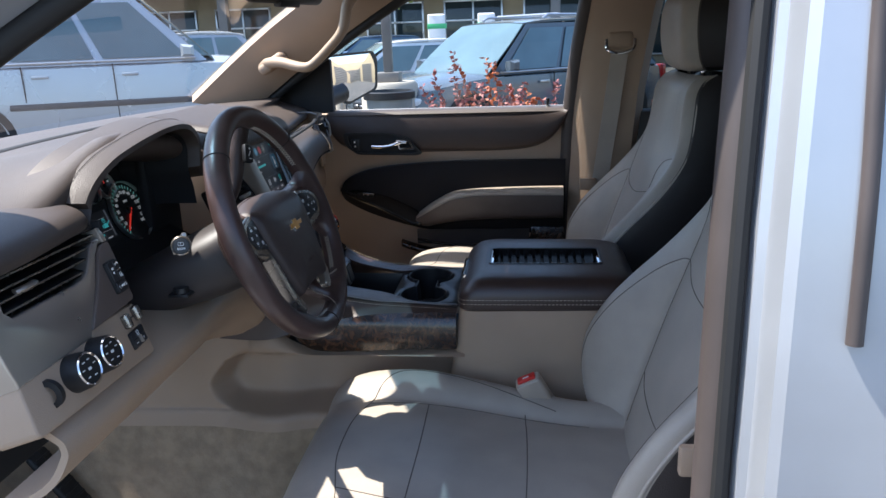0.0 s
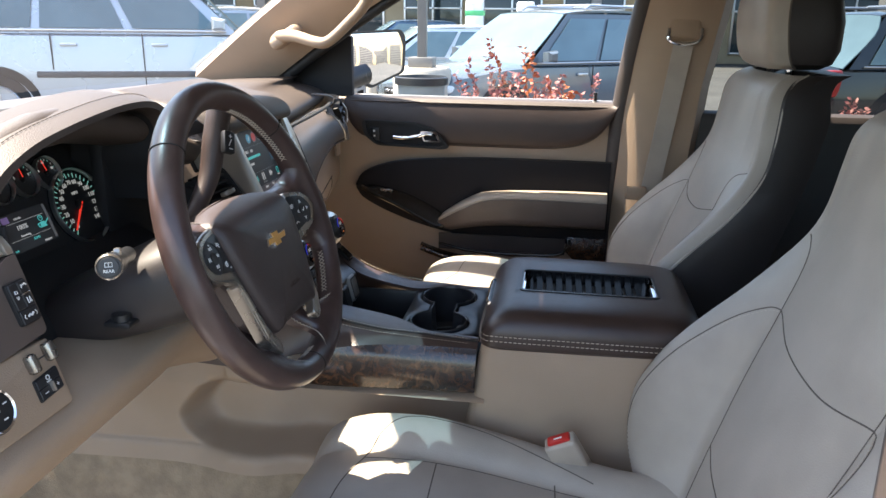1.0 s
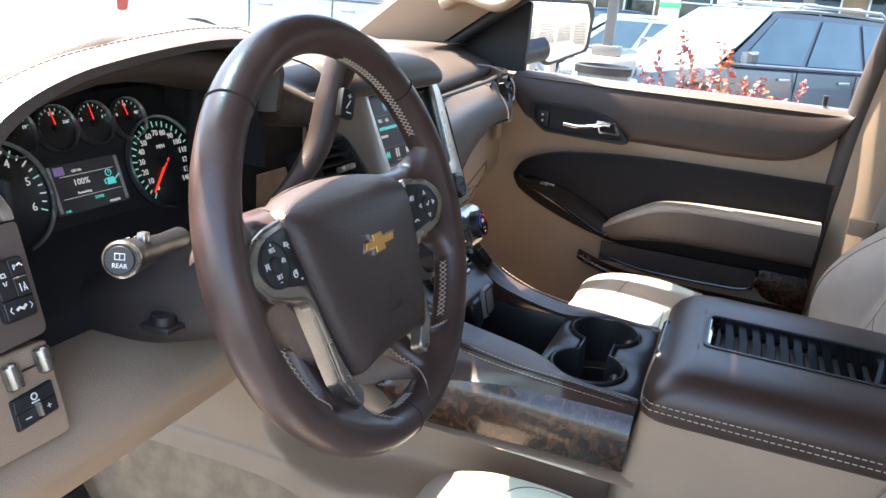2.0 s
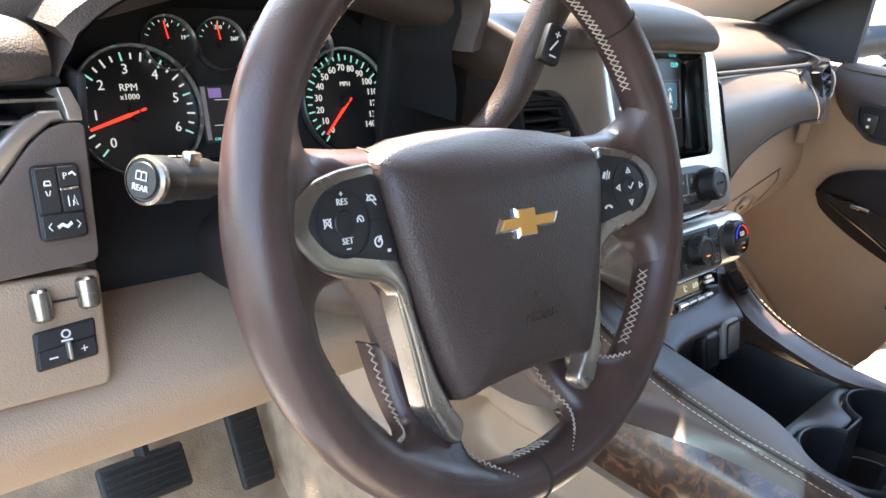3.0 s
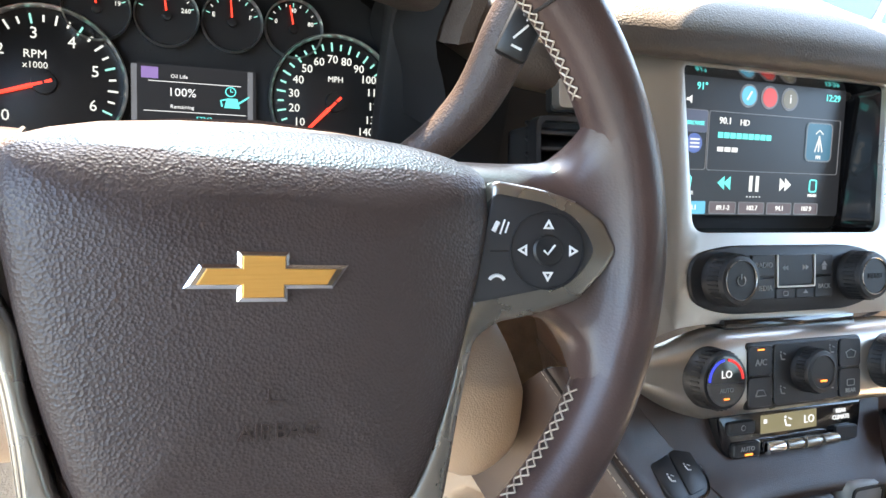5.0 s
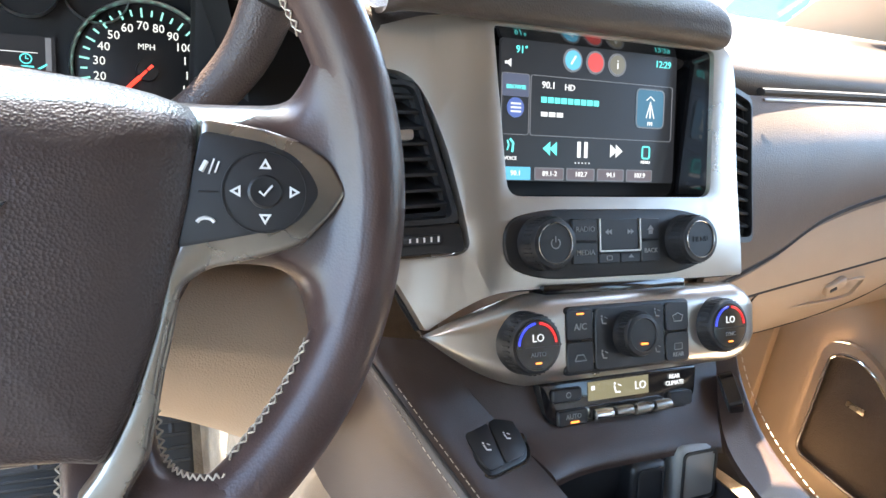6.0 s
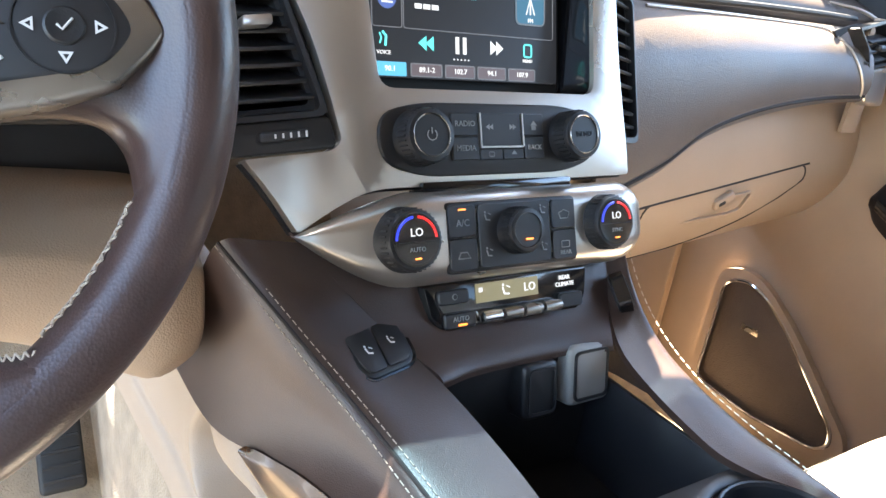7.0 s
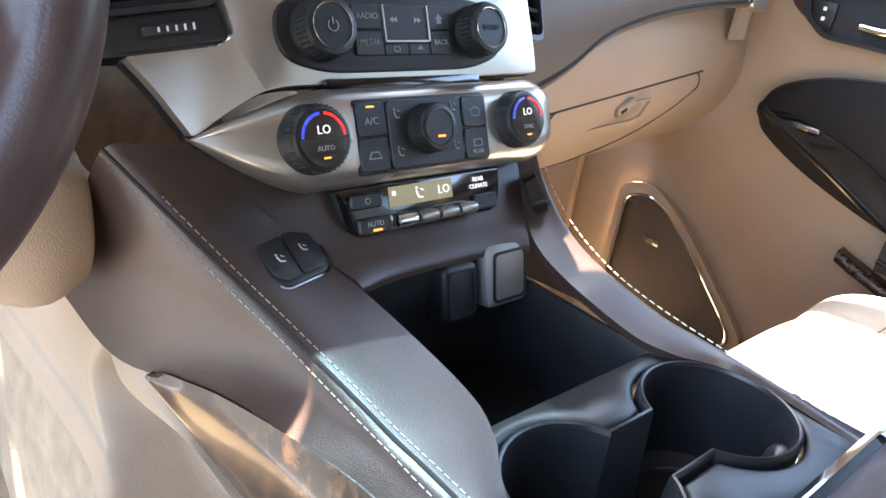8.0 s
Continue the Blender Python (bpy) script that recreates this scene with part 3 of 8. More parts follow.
part("brow", patch([[(x, y + k * 0.35 + (0.008 if x > -0.60 else 0), z - (0.003 if x > -0.60 else 0)) for x, k in ((-0.82, -0.06), (-0.74, -0.05), (-0.66, -0.02), (-0.612, 0.0), (-0.594, 0.0))] for y, z in ((0.32, 1.388), (0.255, 1.386), (0.213, 1.376), (0.197, 1.364), (0.196, 1.353), (0.206, 1.345), (0.25, 1.342))], 4, 0.005), dash_pad, dash, "taupe brow over the vent")
sw_m = PD @ Matrix.Translation((-0.0040, 0.0255, 0.005)) @ Matrix.Diagonal((0.82, 0.95, 1, 1))
sw = part("assist_switch", prism(rounded([(-0.0155, -0.022), (0.0145, -0.022), (0.0150, 0.022), (-0.0150, 0.022)], 0.004, 4), 0.004, sw_m, 0.001), black, pod_left, "black driver assist switches")
for x0, x1, y0, y1 in ((-0.0138, 0.0128, -0.0205, -0.007), (-0.0138, -0.0005, -0.006, 0.0203), (0.0005, 0.0132, -0.006, 0.0065), (0.0005, 0.0132, 0.0085, 0.0203)):
    part("button", prism(rounded([(x0, y0), (x1, y0), (x1, y1), (x0, y1)], 0.0015, 2), 0.002, sw_m, 0.0005, 1, z0=0.0035), charcoal, sw)
part("switch_bar", box((0.012, 0.0018, 0.003), (0.006, 0.0072, 0.005), 0.0005, m=sw_m), chrome, sw)
sy = 0.0058
part("switch_print", merged(lettering("P", 0.0055, sw_m @ shift(0.0045, 0.0145, sy)), tube([(0.007, 0.0155, sy), (0.0095, 0.0165, sy), (0.0115, 0.0145, sy)], 0.0007, 5, m=sw_m), tube([(0.0045, -0.003, sy), (0.0045, 0.003, sy)], 0.0004, 5, m=sw_m), tube([(0.0070, -0.003, sy), (0.0085, 0.003, sy), (0.010, -0.003, sy), (0.007, 0.000, sy)], 0.0004, 5, m=sw_m),
     tube([(-0.009, 0.010, sy), (-0.0085, 0.0125, sy), (-0.0055, 0.0125, sy), (-0.005, 0.010, sy), (-0.009, 0.010, sy)], 0.0006, 5, m=sw_m), tube([(-0.0088, 0.007, sy), (-0.0078, 0.004, sy)], 0.0004, 5, m=sw_m), tube([(-0.0058, 0.007, sy), (-0.0068, 0.004, sy)], 0.0004, 5, m=sw_m),
     tube([(-0.0085, -0.0115, sy), (-0.0105, -0.0138, sy), (-0.0085, -0.016, sy)], 0.0004, 5, m=sw_m), tube([(0.0075, -0.0115, sy), (0.0095, -0.0138, sy), (0.0075, -0.016, sy)], 0.0004, 5, m=sw_m), tube([(-0.005, -0.0145, sy), (-0.002, -0.013, sy), (0.001, -0.0145, sy), (0.004, -0.0125, sy)], 0.0012, 5, m=sw_m)), white_ink, sw)

# light switch panel under the pod
LP = slab((-0.60, 0.158, 1.214), 19)
lower = part("switch_panel", prism(rounded([(0.013, 0.032), (-0.10, 0.036), (-0.215, 0.042), (-0.225, -0.030), (0.010, -0.036)], [0.004, 0.01, 0.01, 0.01, 0.006], 3), 0.05, LP, 0.004, 3, z0=-0.046), dune, dash, "dune plastic light switch panel")
for x in (-0.022, 0.003):
    part("dimmer_wheel", lathe([(0.0042, -0.009), (0.0058, -0.0075), (0.0062, 0.0), (0.0058, 0.0075), (0.0042, 0.009)], LP @ Matrix.Translation((x, 0.019 + 0.10 * (x + 0.01), 0.008)) @ Matrix.Rotation(radians(90), 4, "X"), 16), satin_warm, lower, "satin thumb wheel")
part("dimmer_slot", box((0.022, 0.0015, 0.001), (-0.010, 0.018, 0.0042), 0, m=LP), black, lower)
brk = part("brake_switch", prism(rounded([(-0.029, -0.019), (0.004, -0.017), (0.005, 0.005), (-0.028, 0.003)], 0.002, 3), 0.004, LP, 0.001, z0=0.002), black, lower, "black trailer brake switch")
for pts in ([(-0.0275, -0.007), (0.0035, -0.005), (0.004, 0.004), (-0.0265, 0.002)], [(-0.0275, -0.0178), (-0.0125, -0.0168), (-0.0125, -0.0068), (-0.0272, -0.0078)], [(-0.0115, -0.0168), (0.003, -0.0160), (0.0032, -0.0055), (-0.0115, -0.0066)]):
    part("button", prism(rounded(pts, 0.001, 2), 0.0015, LP, 0.0004, 1, z0=0.0055), charcoal, brk)
part("brake_print", merged(box((0.0045, 0.0008, 0.0004), (-0.020, -0.0125, 0.0072), 0, m=LP), lettering("+", 0.007, LP @ shift(-0.0035, -0.0113, 0.0072)), frame_ring(circle(-0.0118, -0.0005, 0.0026, 16), circle(-0.0118, -0.0005, 0.0017, 16), 0.0004, LP, z0=0.007), box((0.006, 0.001, 0.0004), (-0.0118, -0.0042, 0.0072), 0, m=LP)), white_ink, brk)
part("brake_lever", box((0.0022, 0.010, 0.006), (-0.0118, -0.010, 0.008), 0.0008, m=LP), satin, brk)
for k, x in enumerate((-0.093, -0.139)):
    kn = part("rotary_switch", lathe([(0.0225, 0.0), (0.0215, 0.006), (0.0205, 0.018), (0.0195, 0.023), (0.0175, 0.0245), (0.0165, 0.0235), (0, 0.0235)], LP, 36, (x, 0.004)), black, lower, "black rotary switch with chrome ring")
    part("chrome_ring", lathe([(0.0188, 0.0235), (0.0180, 0.0252), (0.0166, 0.0240)], LP, 36, (x, 0.004)), chrome, kn)
    part("switch_marks", merged(*(box((0.0045, 0.0012, 0.0004), (x + 0.0105 * math.cos(a), 0.004 + 0.0105 * math.sin(a), 0.0239), 0, m=LP) for a in (0.3, 1.2, 2.1, 3.0, 4.0, 5.2)), box((0.005, 0.003, 0.0004), (x, 0.004, 0.0239), 0, m=LP)), white_ink, kn)
part("thumb_wheel", lathe([(0.010, -0.004), (0.016, -0.003), (0.016, 0.003), (0.010, 0.004)], LP @ Matrix.Translation((-0.183, 0.002, 0.002)) @ Matrix.Rotation(radians(90), 4, "Y"), 24), black, lower)
# passenger side: stitched leather face, glove box
face_leather = material("grey_brown_leather", (0.115, 0.095, 0.085), 0.45, grain=0.3, grain_size=0.0014, cells=True, vary=0.1)
leather = patch([[(x, front(x) + dy - 1.6 * max(0.0, x - 0.52) ** 2, z0 + k * (1.335 - z0)) for k, dy in ((0.0, -0.004), (0.06, -0.015), (0.35, -0.020), (0.75, -0.006), (1.0, 0.03))]
     for x, z0 in ((0.15, 1.148), (0.20, 1.160), (0.26, 1.178), (0.33, 1.210), (0.45, 1.230), (0.58, 1.242), (0.648, 1.248))], 4, 0.006)
leather_tree = BVHTree.FromBMesh(leather)
part("leather_face", leather, face_leather, dash, "grey-brown leather face with twin stitched seam")
lower_bm = patch([[(x, front(x) + dy, z) for dy, z in ((0.020, 1.25), (0.002, 1.20), (-0.002, 1.13), (0.03, 1.07), (0.075, 1.035), (0.16, 1.02))]
     for x in (0.10, 0.172, 0.3, 0.45, 0.6, 0.8)], 4, 0.01)
lower_tree = BVHTree.FromBMesh(lower_bm)
lower_face = part("lower_face", lower_bm, dune, dash, "dune lower dashboard")


def drape(tree, pts, per=8, off=0.0, closed=False):
    """Lay an outline of x, z points on a face that looks to the cabin."""
    out = []
    for p in smooth_line([(a, 0, c) for a, c in pts], per, closed):
        hit = tree.ray_cast(Vector((p.x, -0.3, p.z)), Vector((0, 1, 0)))[0]
        if hit:
            out.append(hit + Vector((0, off, 0)))
    return out


seam_pts = ((0.16, 1.160), (0.20, 1.170), (0.26, 1.188), (0.33, 1.219), (0.45, 1.239), (0.60, 1.250), (0.646, 1.254))
for j in (0.0, 0.0075):
    part("face_stitching", stitches(drape(leather_tree, [(x, z + j) for x, z in seam_pts], 8, -0.0006), 0.004, 0.002, 0.0006), thread_tan, dash, "tan stitching")
part("face_seam", tube(drape(leather_tree, [(x, z + 0.0037) for x, z in seam_pts], 8, 0.0), 0.0022, 6), seam_dark, dash)
door_gap = rounded([(0.262, 1.140), (0.630, 1.158), (0.642, 1.138), (0.505, 1.070), (0.40, 1.048), (0.255, 1.046)], [0.012, 0.016, 0.01, 0.05, 0.02, 0.012], 5)
part("glove_box_gap", tube(drape(lower_tree, [(p.x, p.y) for p in door_gap], 2, 0.0004, True), 0.0016, 6, closed=True), seam_dark, lower_face, "fine gap round the glove box lid")
latch_line = rounded([(0.345, 1.103), (0.388, 1.132), (0.478, 1.140), (0.465, 1.116), (0.440, 1.110)], 0.006, 4)
ctr = lower_tree.ray_cast(Vector((0.415, -0.3, 1.122)), Vector((0, 1, 0)))
LM = Matrix.Translation(ctr[0]) @ Matrix(((1, 0, 0, 0), (0, -0.10, -0.995, 0), (0, 0.995, -0.10, 0), (0, 0, 0, 1)))
latch = part("latch_plate", frame_ring([(p.x - 0.415, p.y - 1.122) for p in latch_line], [((p.x - 0.415) * 0.94, (p.y - 1.122) * 0.86) for p in latch_line], 0.004, LM, z0=-0.0005), dune, lower_face, "recessed glove box latch")
part("latch_paddle", box((0.032, 0.014, 0.008), (0.012, 0.004, 0.003), 0.003, 3, LM @ Matrix.Rotation(radians(24), 4, "Z")), dune, latch)
part("latch_slot", box((0.010, 0.004, 0.002), (0.006, 0.004, 0.0072), 0.0008, m=LM @ Matrix.Rotation(radians(24), 4, "Z")), black_matte, latch)
# dark slot under the top pad and the outer air vent at the dash end
part("pad_slot", tube(smooth_line([(0.20, 0.208, 1.341), (0.35, 0.214, 1.345), (0.50, 0.228, 1.347), (0.62, 0.250, 1.347)], 6), 0.005, 8, squash=0.7), black_matte, dash, "dark slot under the pad")
EV = slab((0.668, 0.236, 1.312), 12, 12)
vent_line = rounded([(-0.080, 0.026), (0.026, 0.040), (0.050, 0.020), (0.052, -0.016), (-0.030, -0.022), (-0.042, 0.004)], 0.006, 4)
end_vent = part("air_vent", frame_ring(vent_line, [(p.x * 0.90 - 0.001, p.y * 0.86 + 0.001) for p in vent_line], 0.016, EV, z0=-0.012), black, dash, "black outer air vent")
part("duct", prism([(p.x * 0.96, p.y * 0.95) for p in vent_line], 0.003, EV, z0=-0.030), black_matte, end_vent)
for k in range(3):
    part("slat", box((0.078 - 0.004 * abs(k - 1), 0.003, 0.016), (0, 0, 0), 0.001, m=EV @ shift(0.006 - 0.008 * (2 - k) * 0.5, -0.009 + 0.0125 * k, -0.004, 5) @ Matrix.Rotation(radians(25), 4, "X")), black, end_vent)
part("vent_tab", box((0.026, 0.008, 0.010), (0.006, 0.004, 0.004), 0.003, 3, EV), charcoal, end_vent)
part("vent_edge", tube(smooth_line([(0.660, 0.312, 1.362), (0.694, 0.282, 1.357), (0.716, 0.252, 1.338), (0.722, 0.240, 1.320), (0.720, 0.237, 1.296), (0.700, 0.233, 1.290)], 6), 0.0025, 10), satin, dash, "satin silver edge round the vent")
part("end_trim", prism(rounded([(-0.034, -0.023), (0.054, -0.018), (0.058, -0.046), (0.048, -0.070), (-0.022, -0.064)], 0.008, 4), 0.014, EV, 0.004, 3, z0=-0.012), satin, dash, "satin silver trim at the dash end")
strip = drape(leather_tree, [(0.222, 1.332), (0.36, 1.333), (0.50, 1.333), (0.585, 1.331), (0.604, 1.322), (0.622, 1.294), (0.640, 1.256)], 8, -0.0006)
part("face_strip", tube(strip, 0.0016, 8), satin, dash, "fine silver strip along the leather face")
part("end_cap", patch([[(x, y, z) for z in (1.20, 1.26, 1.32, 1.352)] for x, y in ((0.700, 0.262), (0.735, 0.262), (0.775, 0.285), (0.806, 0.32))], 4, 0.006), dune, dash, "dune cap between the dashboard and the door")
# defroster outlet and its small light sensor near the glass


def on_top(x, y):
    hit = top_tree.ray_cast(Vector((x, y, 2.0)), Vector((0, 0, -1)))[0]
    return (hit if hit else Vector((x, y, 1.42))) + Vector((0, 0, 0.001))


part("defroster_slot", tube([on_top(x, 0.60 - 0.10 * ((x - 0.05) / 0.6) ** 2) for x in (k * 0.03 - 0.55 for k in range(34))], 0.010, 8, squash=0.3), black_matte, dash, "dark defroster outlet")
part("light_sensor", lathe([(0.011, -0.004), (0.011, 0.003), (0.007, 0.009), (0, 0.011)], Matrix.Translation(on_top(0.14, 0.565)), 16), black, dash, "small dark light sensor")

# ---- steering wheel ----
ROLL = Matrix.Rotation(radians(-1.6), 4, "Z")   # the wheel is turned a touch to the passenger side
HUB = slab((-0.404, 0.005, 1.300), 25) @ ROLL
wheel = thing("steering_wheel", "cocoa leather steering wheel with satin trim and control pads", "steering wheel", (-0.404, 0.03, 1.30))
RIM = slab((-0.4055, 0.005, 1.300), 20, -1.4) @ ROLL   # the rim stands a little steeper than the pad
RC, RV, RN = 0.1635, 0.0094, -0.0118   # rim radius, its centre above the badge and behind it


RO, RZ = 0.0150, 0.0172   # half width and half depth of the rim


def rim_point(a, r=RC, n=RN):
    return Vector((r * math.sin(a), RV + r * math.cos(a), n))


rings = []
for k in range(120):
    a = 2 * math.pi * k / 120
    c = rim_point(a)
    out = Vector((math.sin(a), math.cos(a), 0))
    rings.append([c + (out * RO * math.cos(b) + Vector((0, 0, 1)) * RZ * math.sin(b)  ) for b in (2 * math.pi * j / 20 for j in range(20))])
part("rim", loft(rings + [rings[0]], cap=False, m=RIM), cocoa_rim, wheel, "polished cocoa leather rim")
for deg in (-46, 46, 180):
    a = radians(deg)
    c = rim_point(a)
    out = Vector((math.sin(a), math.cos(a), 0))
    loop = [c + out * (RO + 0.0002) * math.cos(b) + Vector((0, 0, 1)) * (RZ + 0.0002) * math.sin(b) for b in (2 * math.pi * j / 24 for j in range(24))]
    part("rim_seam", tube(loop, 0.0008, 6, closed=True, m=RIM), seam_dark, wheel)


def lace(path, m, half=0.0024, upright=False):
    """Cross-stitched thread along a path on the rim."""
    path = [Vector(p) for p in path]
    tubes = []
    for k in range(len(path) - 1):
        d = (path[k + 1] - path[k]).normalized()
        side = Vector((0, 0, half * 1.5)) if upright else d.cross(Vector((0, 0, 1))).normalized() * half
        lift = path[k].normalized() * -0.0006 if upright else Vector((0, 0, 0.0004))
        for s in (1, -1):
            tubes.append(tube([path[k] + side * s, path[k].lerp(path[k + 1], 0.5) + lift, path[k + 1] - side * s], 0.00045, 5))
    ob = part("lacing", merged(*tubes), thread, wheel)
    ob.data.transform(m)
    tagged(ob, "cream cross-stitched thread", kind="stuff")


def rim_run(a0, a1, turn=181):
    """A line on the rim's inner side, turned from the outside over the front."""
    n = max(2, int(abs(a1 - a0) / 1.7))
    b = radians(turn)
    return [rim_point(radians(a0 + (a1 - a0) * k / n), RC + (RO + 0.0003) * math.cos(b), RN + (RZ + 0.0003) * math.sin(b)) for k in range(n + 1)]


for s in (-1, 1):
    lace(rim_run(s * 14, s * 62), RIM, upright=True)
    lace(rim_run(s * 113, s * 135), RIM, upright=True)
lace(rim_run(174, 186), RIM, upright=True)


def both(pts, s):
    return [(-x * s, y) for x, y in pts]


pad_line = [(-0.0935, 0.048), (-0.06, 0.059), (0, 0.0645), (0.06, 0.059), (0.0935, 0.048), (0.089, 0.01), (0.079, -0.035), (0.067, -0.074), (0.057, -0.0925), (0.044, -0.0900),
            (0, -0.088), (-0.044, -0.0900), (-0.057, -0.0925), (-0.067, -0.074), (-0.079, -0.035), (-0.089, 0.01)]
pad_out = [Vector((p.x, p.y)) for p in smooth_line([(x, y, 0) for x, y in rounded(pad_line, [0.008, 0, 0, 0, 0.008, 0, 0, 0.012, 0.004, 0.006, 0, 0.006, 0.004, 0.012, 0, 0], 3)], 2, True)]
mid = Vector((0, -0.012))
pad_rings = []
for g, z in ((1.0, -0.040), (1.0, -0.018), (0.99, -0.011), (0.965, -0.006), (0.92, -0.003), (0.80, 0.0), (0.55, 0.003), (0.25, 0.004), (0.02, 0.004)):
    pad_rings.append([(mid.x + (p.x - mid.x) * g, mid.y + (p.y - mid.y) * g, z - 0.034 * (max(0, (mid.y + (p.y - mid.y) * g) - 0.022) / 0.043) ** 2 * (z > -0.03)) for p in pad_out])
FACE = HUB @ Matrix(((1, 0, 0, 0), (0, 1, 0, 0), (0, 0.05, 1, 0), (0, 0, 0, 1)))
part("airbag_cover", loft(pad_rings, m=FACE), cocoa_pad, wheel, "grained cocoa airbag cover")
part("airbag_lettering", lettering("AIRBAG", 0.0085, FACE @ shift(0.002, -0.055, 0.0032), 0.0004), cocoa, wheel, "embossed letters")
part("airbag_sign", merged(box((0.006, 0.0008, 0.0008), (0.000, -0.044, 0.0038), 0), box((0.0008, 0.005, 0.0008), (-0.002, -0.042, 0.0038), 0)), cocoa, wheel).data.transform(FACE)
def flare(s):
    """The control wings rise towards the rim and lean with the pad."""
    return slab((-0.404, 0.005, 1.300), 25, -1.4) @ ROLL @ Matrix(((1, 0, 0, -0.003), (0, 1, 0, 0), (0.12 * s, 0.03, 1, -0.0138), (0, 0, 0, 1)))


cover_line = rounded([(-0.096, 0.046), (0.096, 0.046), (0.104, -0.004), (0.085, -0.030), (0.074, -0.072), (0.050, -0.092), (-0.050, -0.092), (-0.074, -0.072), (-0.085, -0.030), (-0.104, -0.004)], 0.016, 4)
part("back_cover", loft([[(x * g, y * g, z) for x, y in cover_line] for g, z in ((0.90, -0.024), (1.0, -0.032), (1.0, -0.052), (0.93, -0.070), (0.72, -0.084))], m=HUB), cocoa_pad, wheel, "brown plastic back cover")
for s in (-1, 1):
    wing = []
    for r, top_a, low_a, z, roll in ((RC, 61, 119, 0.0050, 0.0), (0.1560, 63, 117, 0.0030, 0.15), (0.1500, 66.5, 112.5, -0.0022, 0.5), (0.1430, 70, 106, -0.0070, 0.85)):
        row = []
        for f, dz in ((0.0, -0.026), (0.0, -0.015), (0.03, -0.007), (0.10, -0.0015), (0.3, 0), (0.5, 0), (0.7, 0), (0.90, -0.0015), (0.97, -0.007), (1.0, -0.015), (1.0, -0.026)):
            p = rim_point(radians(top_a + (low_a - top_a) * f), r)
            row.append(Vector((s * p.x, p.y, z + dz * roll)))
        wing.append(row)
    for x, y_top, y_low, z in ((0.128, 0.0525, -0.0200, -0.0110), (0.112, 0.0505, -0.0175, -0.0120), (0.098, 0.0500, -0.0190, -0.0145), (0.084, 0.0500, -0.0200, -0.0175)):
        row = []
        for f, dz in ((0.02, -0.030), (0.0, -0.021), (0.05, -0.010), (0.16, -0.002), (0.3, 0), (0.5, 0), (0.7, 0), (0.90, -0.0015), (0.97, -0.007), (1.0, -0.015), (0.97, -0.026)):
            row.append(Vector((s * x, y_top + (y_low - y_top) * f, z + dz)))
        wing.append(row)
    part("spoke", patch(wing, 4, m=RIM), cocoa_rim, wheel, "leather spoke")
    seam_row = [p + Vector((s * 0.0005, 0, 0.0004)) for p in smooth_line(wing[-1][1:4], 5)]
    part("spoke_seam", tube(seam_row, 0.0010, 6, m=RIM), seam_dark, wheel)
    # lower spoke: a leather web that widens into the rim
    web = []
    for (ox, oy), (ix, iy), z, roll in (((0.0770, -0.060), (0.0560, -0.072), -0.045, 1.0), ((0.0790, -0.082), (0.0440, -0.094), -0.034, 1.0), ((0.0815, -0.0985), (0.0435, -0.1120), -0.020, 1.0),
                                        (rim_point(radians(141.5), 0.1435)[:2], rim_point(radians(161), 0.1435)[:2], -0.0075, 0.8), (rim_point(radians(137), 0.1510)[:2], rim_point(radians(166), 0.1510)[:2], 0.0000, 0.45),
                                        (rim_point(radians(133), 0.1570)[:2], rim_point(radians(171), 0.1570)[:2], 0.0034, 0.15), (rim_point(radians(129), RC)[:2], rim_point(radians(175), RC)[:2], 0.0048, 0.0)):
        row = []
        for f, dz in ((0.02, -0.026), (0.0, -0.016), (0.04, -0.007), (0.14, -0.0012), (0.35, 0), (0.5, 0.0008), (0.65, 0), (0.86, -0.0012), (0.96, -0.007), (1.0, -0.016), (0.98, -0.026)):
            x, y = ox + (ix - ox) * f, oy + (iy - oy) * f
            if roll < 0.9:
                d = Vector((x, y - RV))
                want = Vector((ox, oy - RV)).length
                d = d.normalized() * want
                x, y = d.x, d.y + RV
            row.append(Vector((s * x, y, z + dz * roll)))
        web.append(row)
    part("lower_spoke", patch(web, 4, m=RIM), cocoa_rim, wheel, "leather lower spoke")
    part("spoke_seam", tube([p + Vector((0, 0, 0.0006)) for p in smooth_line([(p.x, p.y - 0.001, p.z) for p in web[0]], 4)], 0.0009, 6, m=RIM), seam_dark, wheel)
    edge_out = smooth_line([row[1].lerp(row[2], 0.5) + Vector((s * 0.0006, 0, 0.0006)) for row in web[:5]], 5)
    edge_in = smooth_line([row[-2].lerp(row[-3], 0.5) + Vector((-s * 0.0006, 0, 0.0006)) for row in web[1:6]], 5)
    lace(edge_out, RIM, 0.0026)
    lace(edge_in, RIM, 0.0022)
    trim = both([(-0.0935, 0.0425), (-0.116, 0.0395), (-0.132, 0.0350), (-0.145, 0.0270), (-0.1525, 0.0135), (-0.146, 0.0040), (-0.134, -0.0080), (-0.113, -0.0145), (-0.097, -0.0175), (-0.0875, -0.0245),
                 (-0.0835, -0.040), (-0.0800, -0.058), (-0.0780, -0.072), (-0.0755, -0.090), (-0.0640, -0.1110), (-0.056, -0.1160), (-0.050, -0.1050), (-0.058, -0.094), (-0.0675, -0.073), (-0.0765, -0.041), (-0.0795, -0.019), (-0.086, -0.006), (-0.0915, 0.0167)], s)
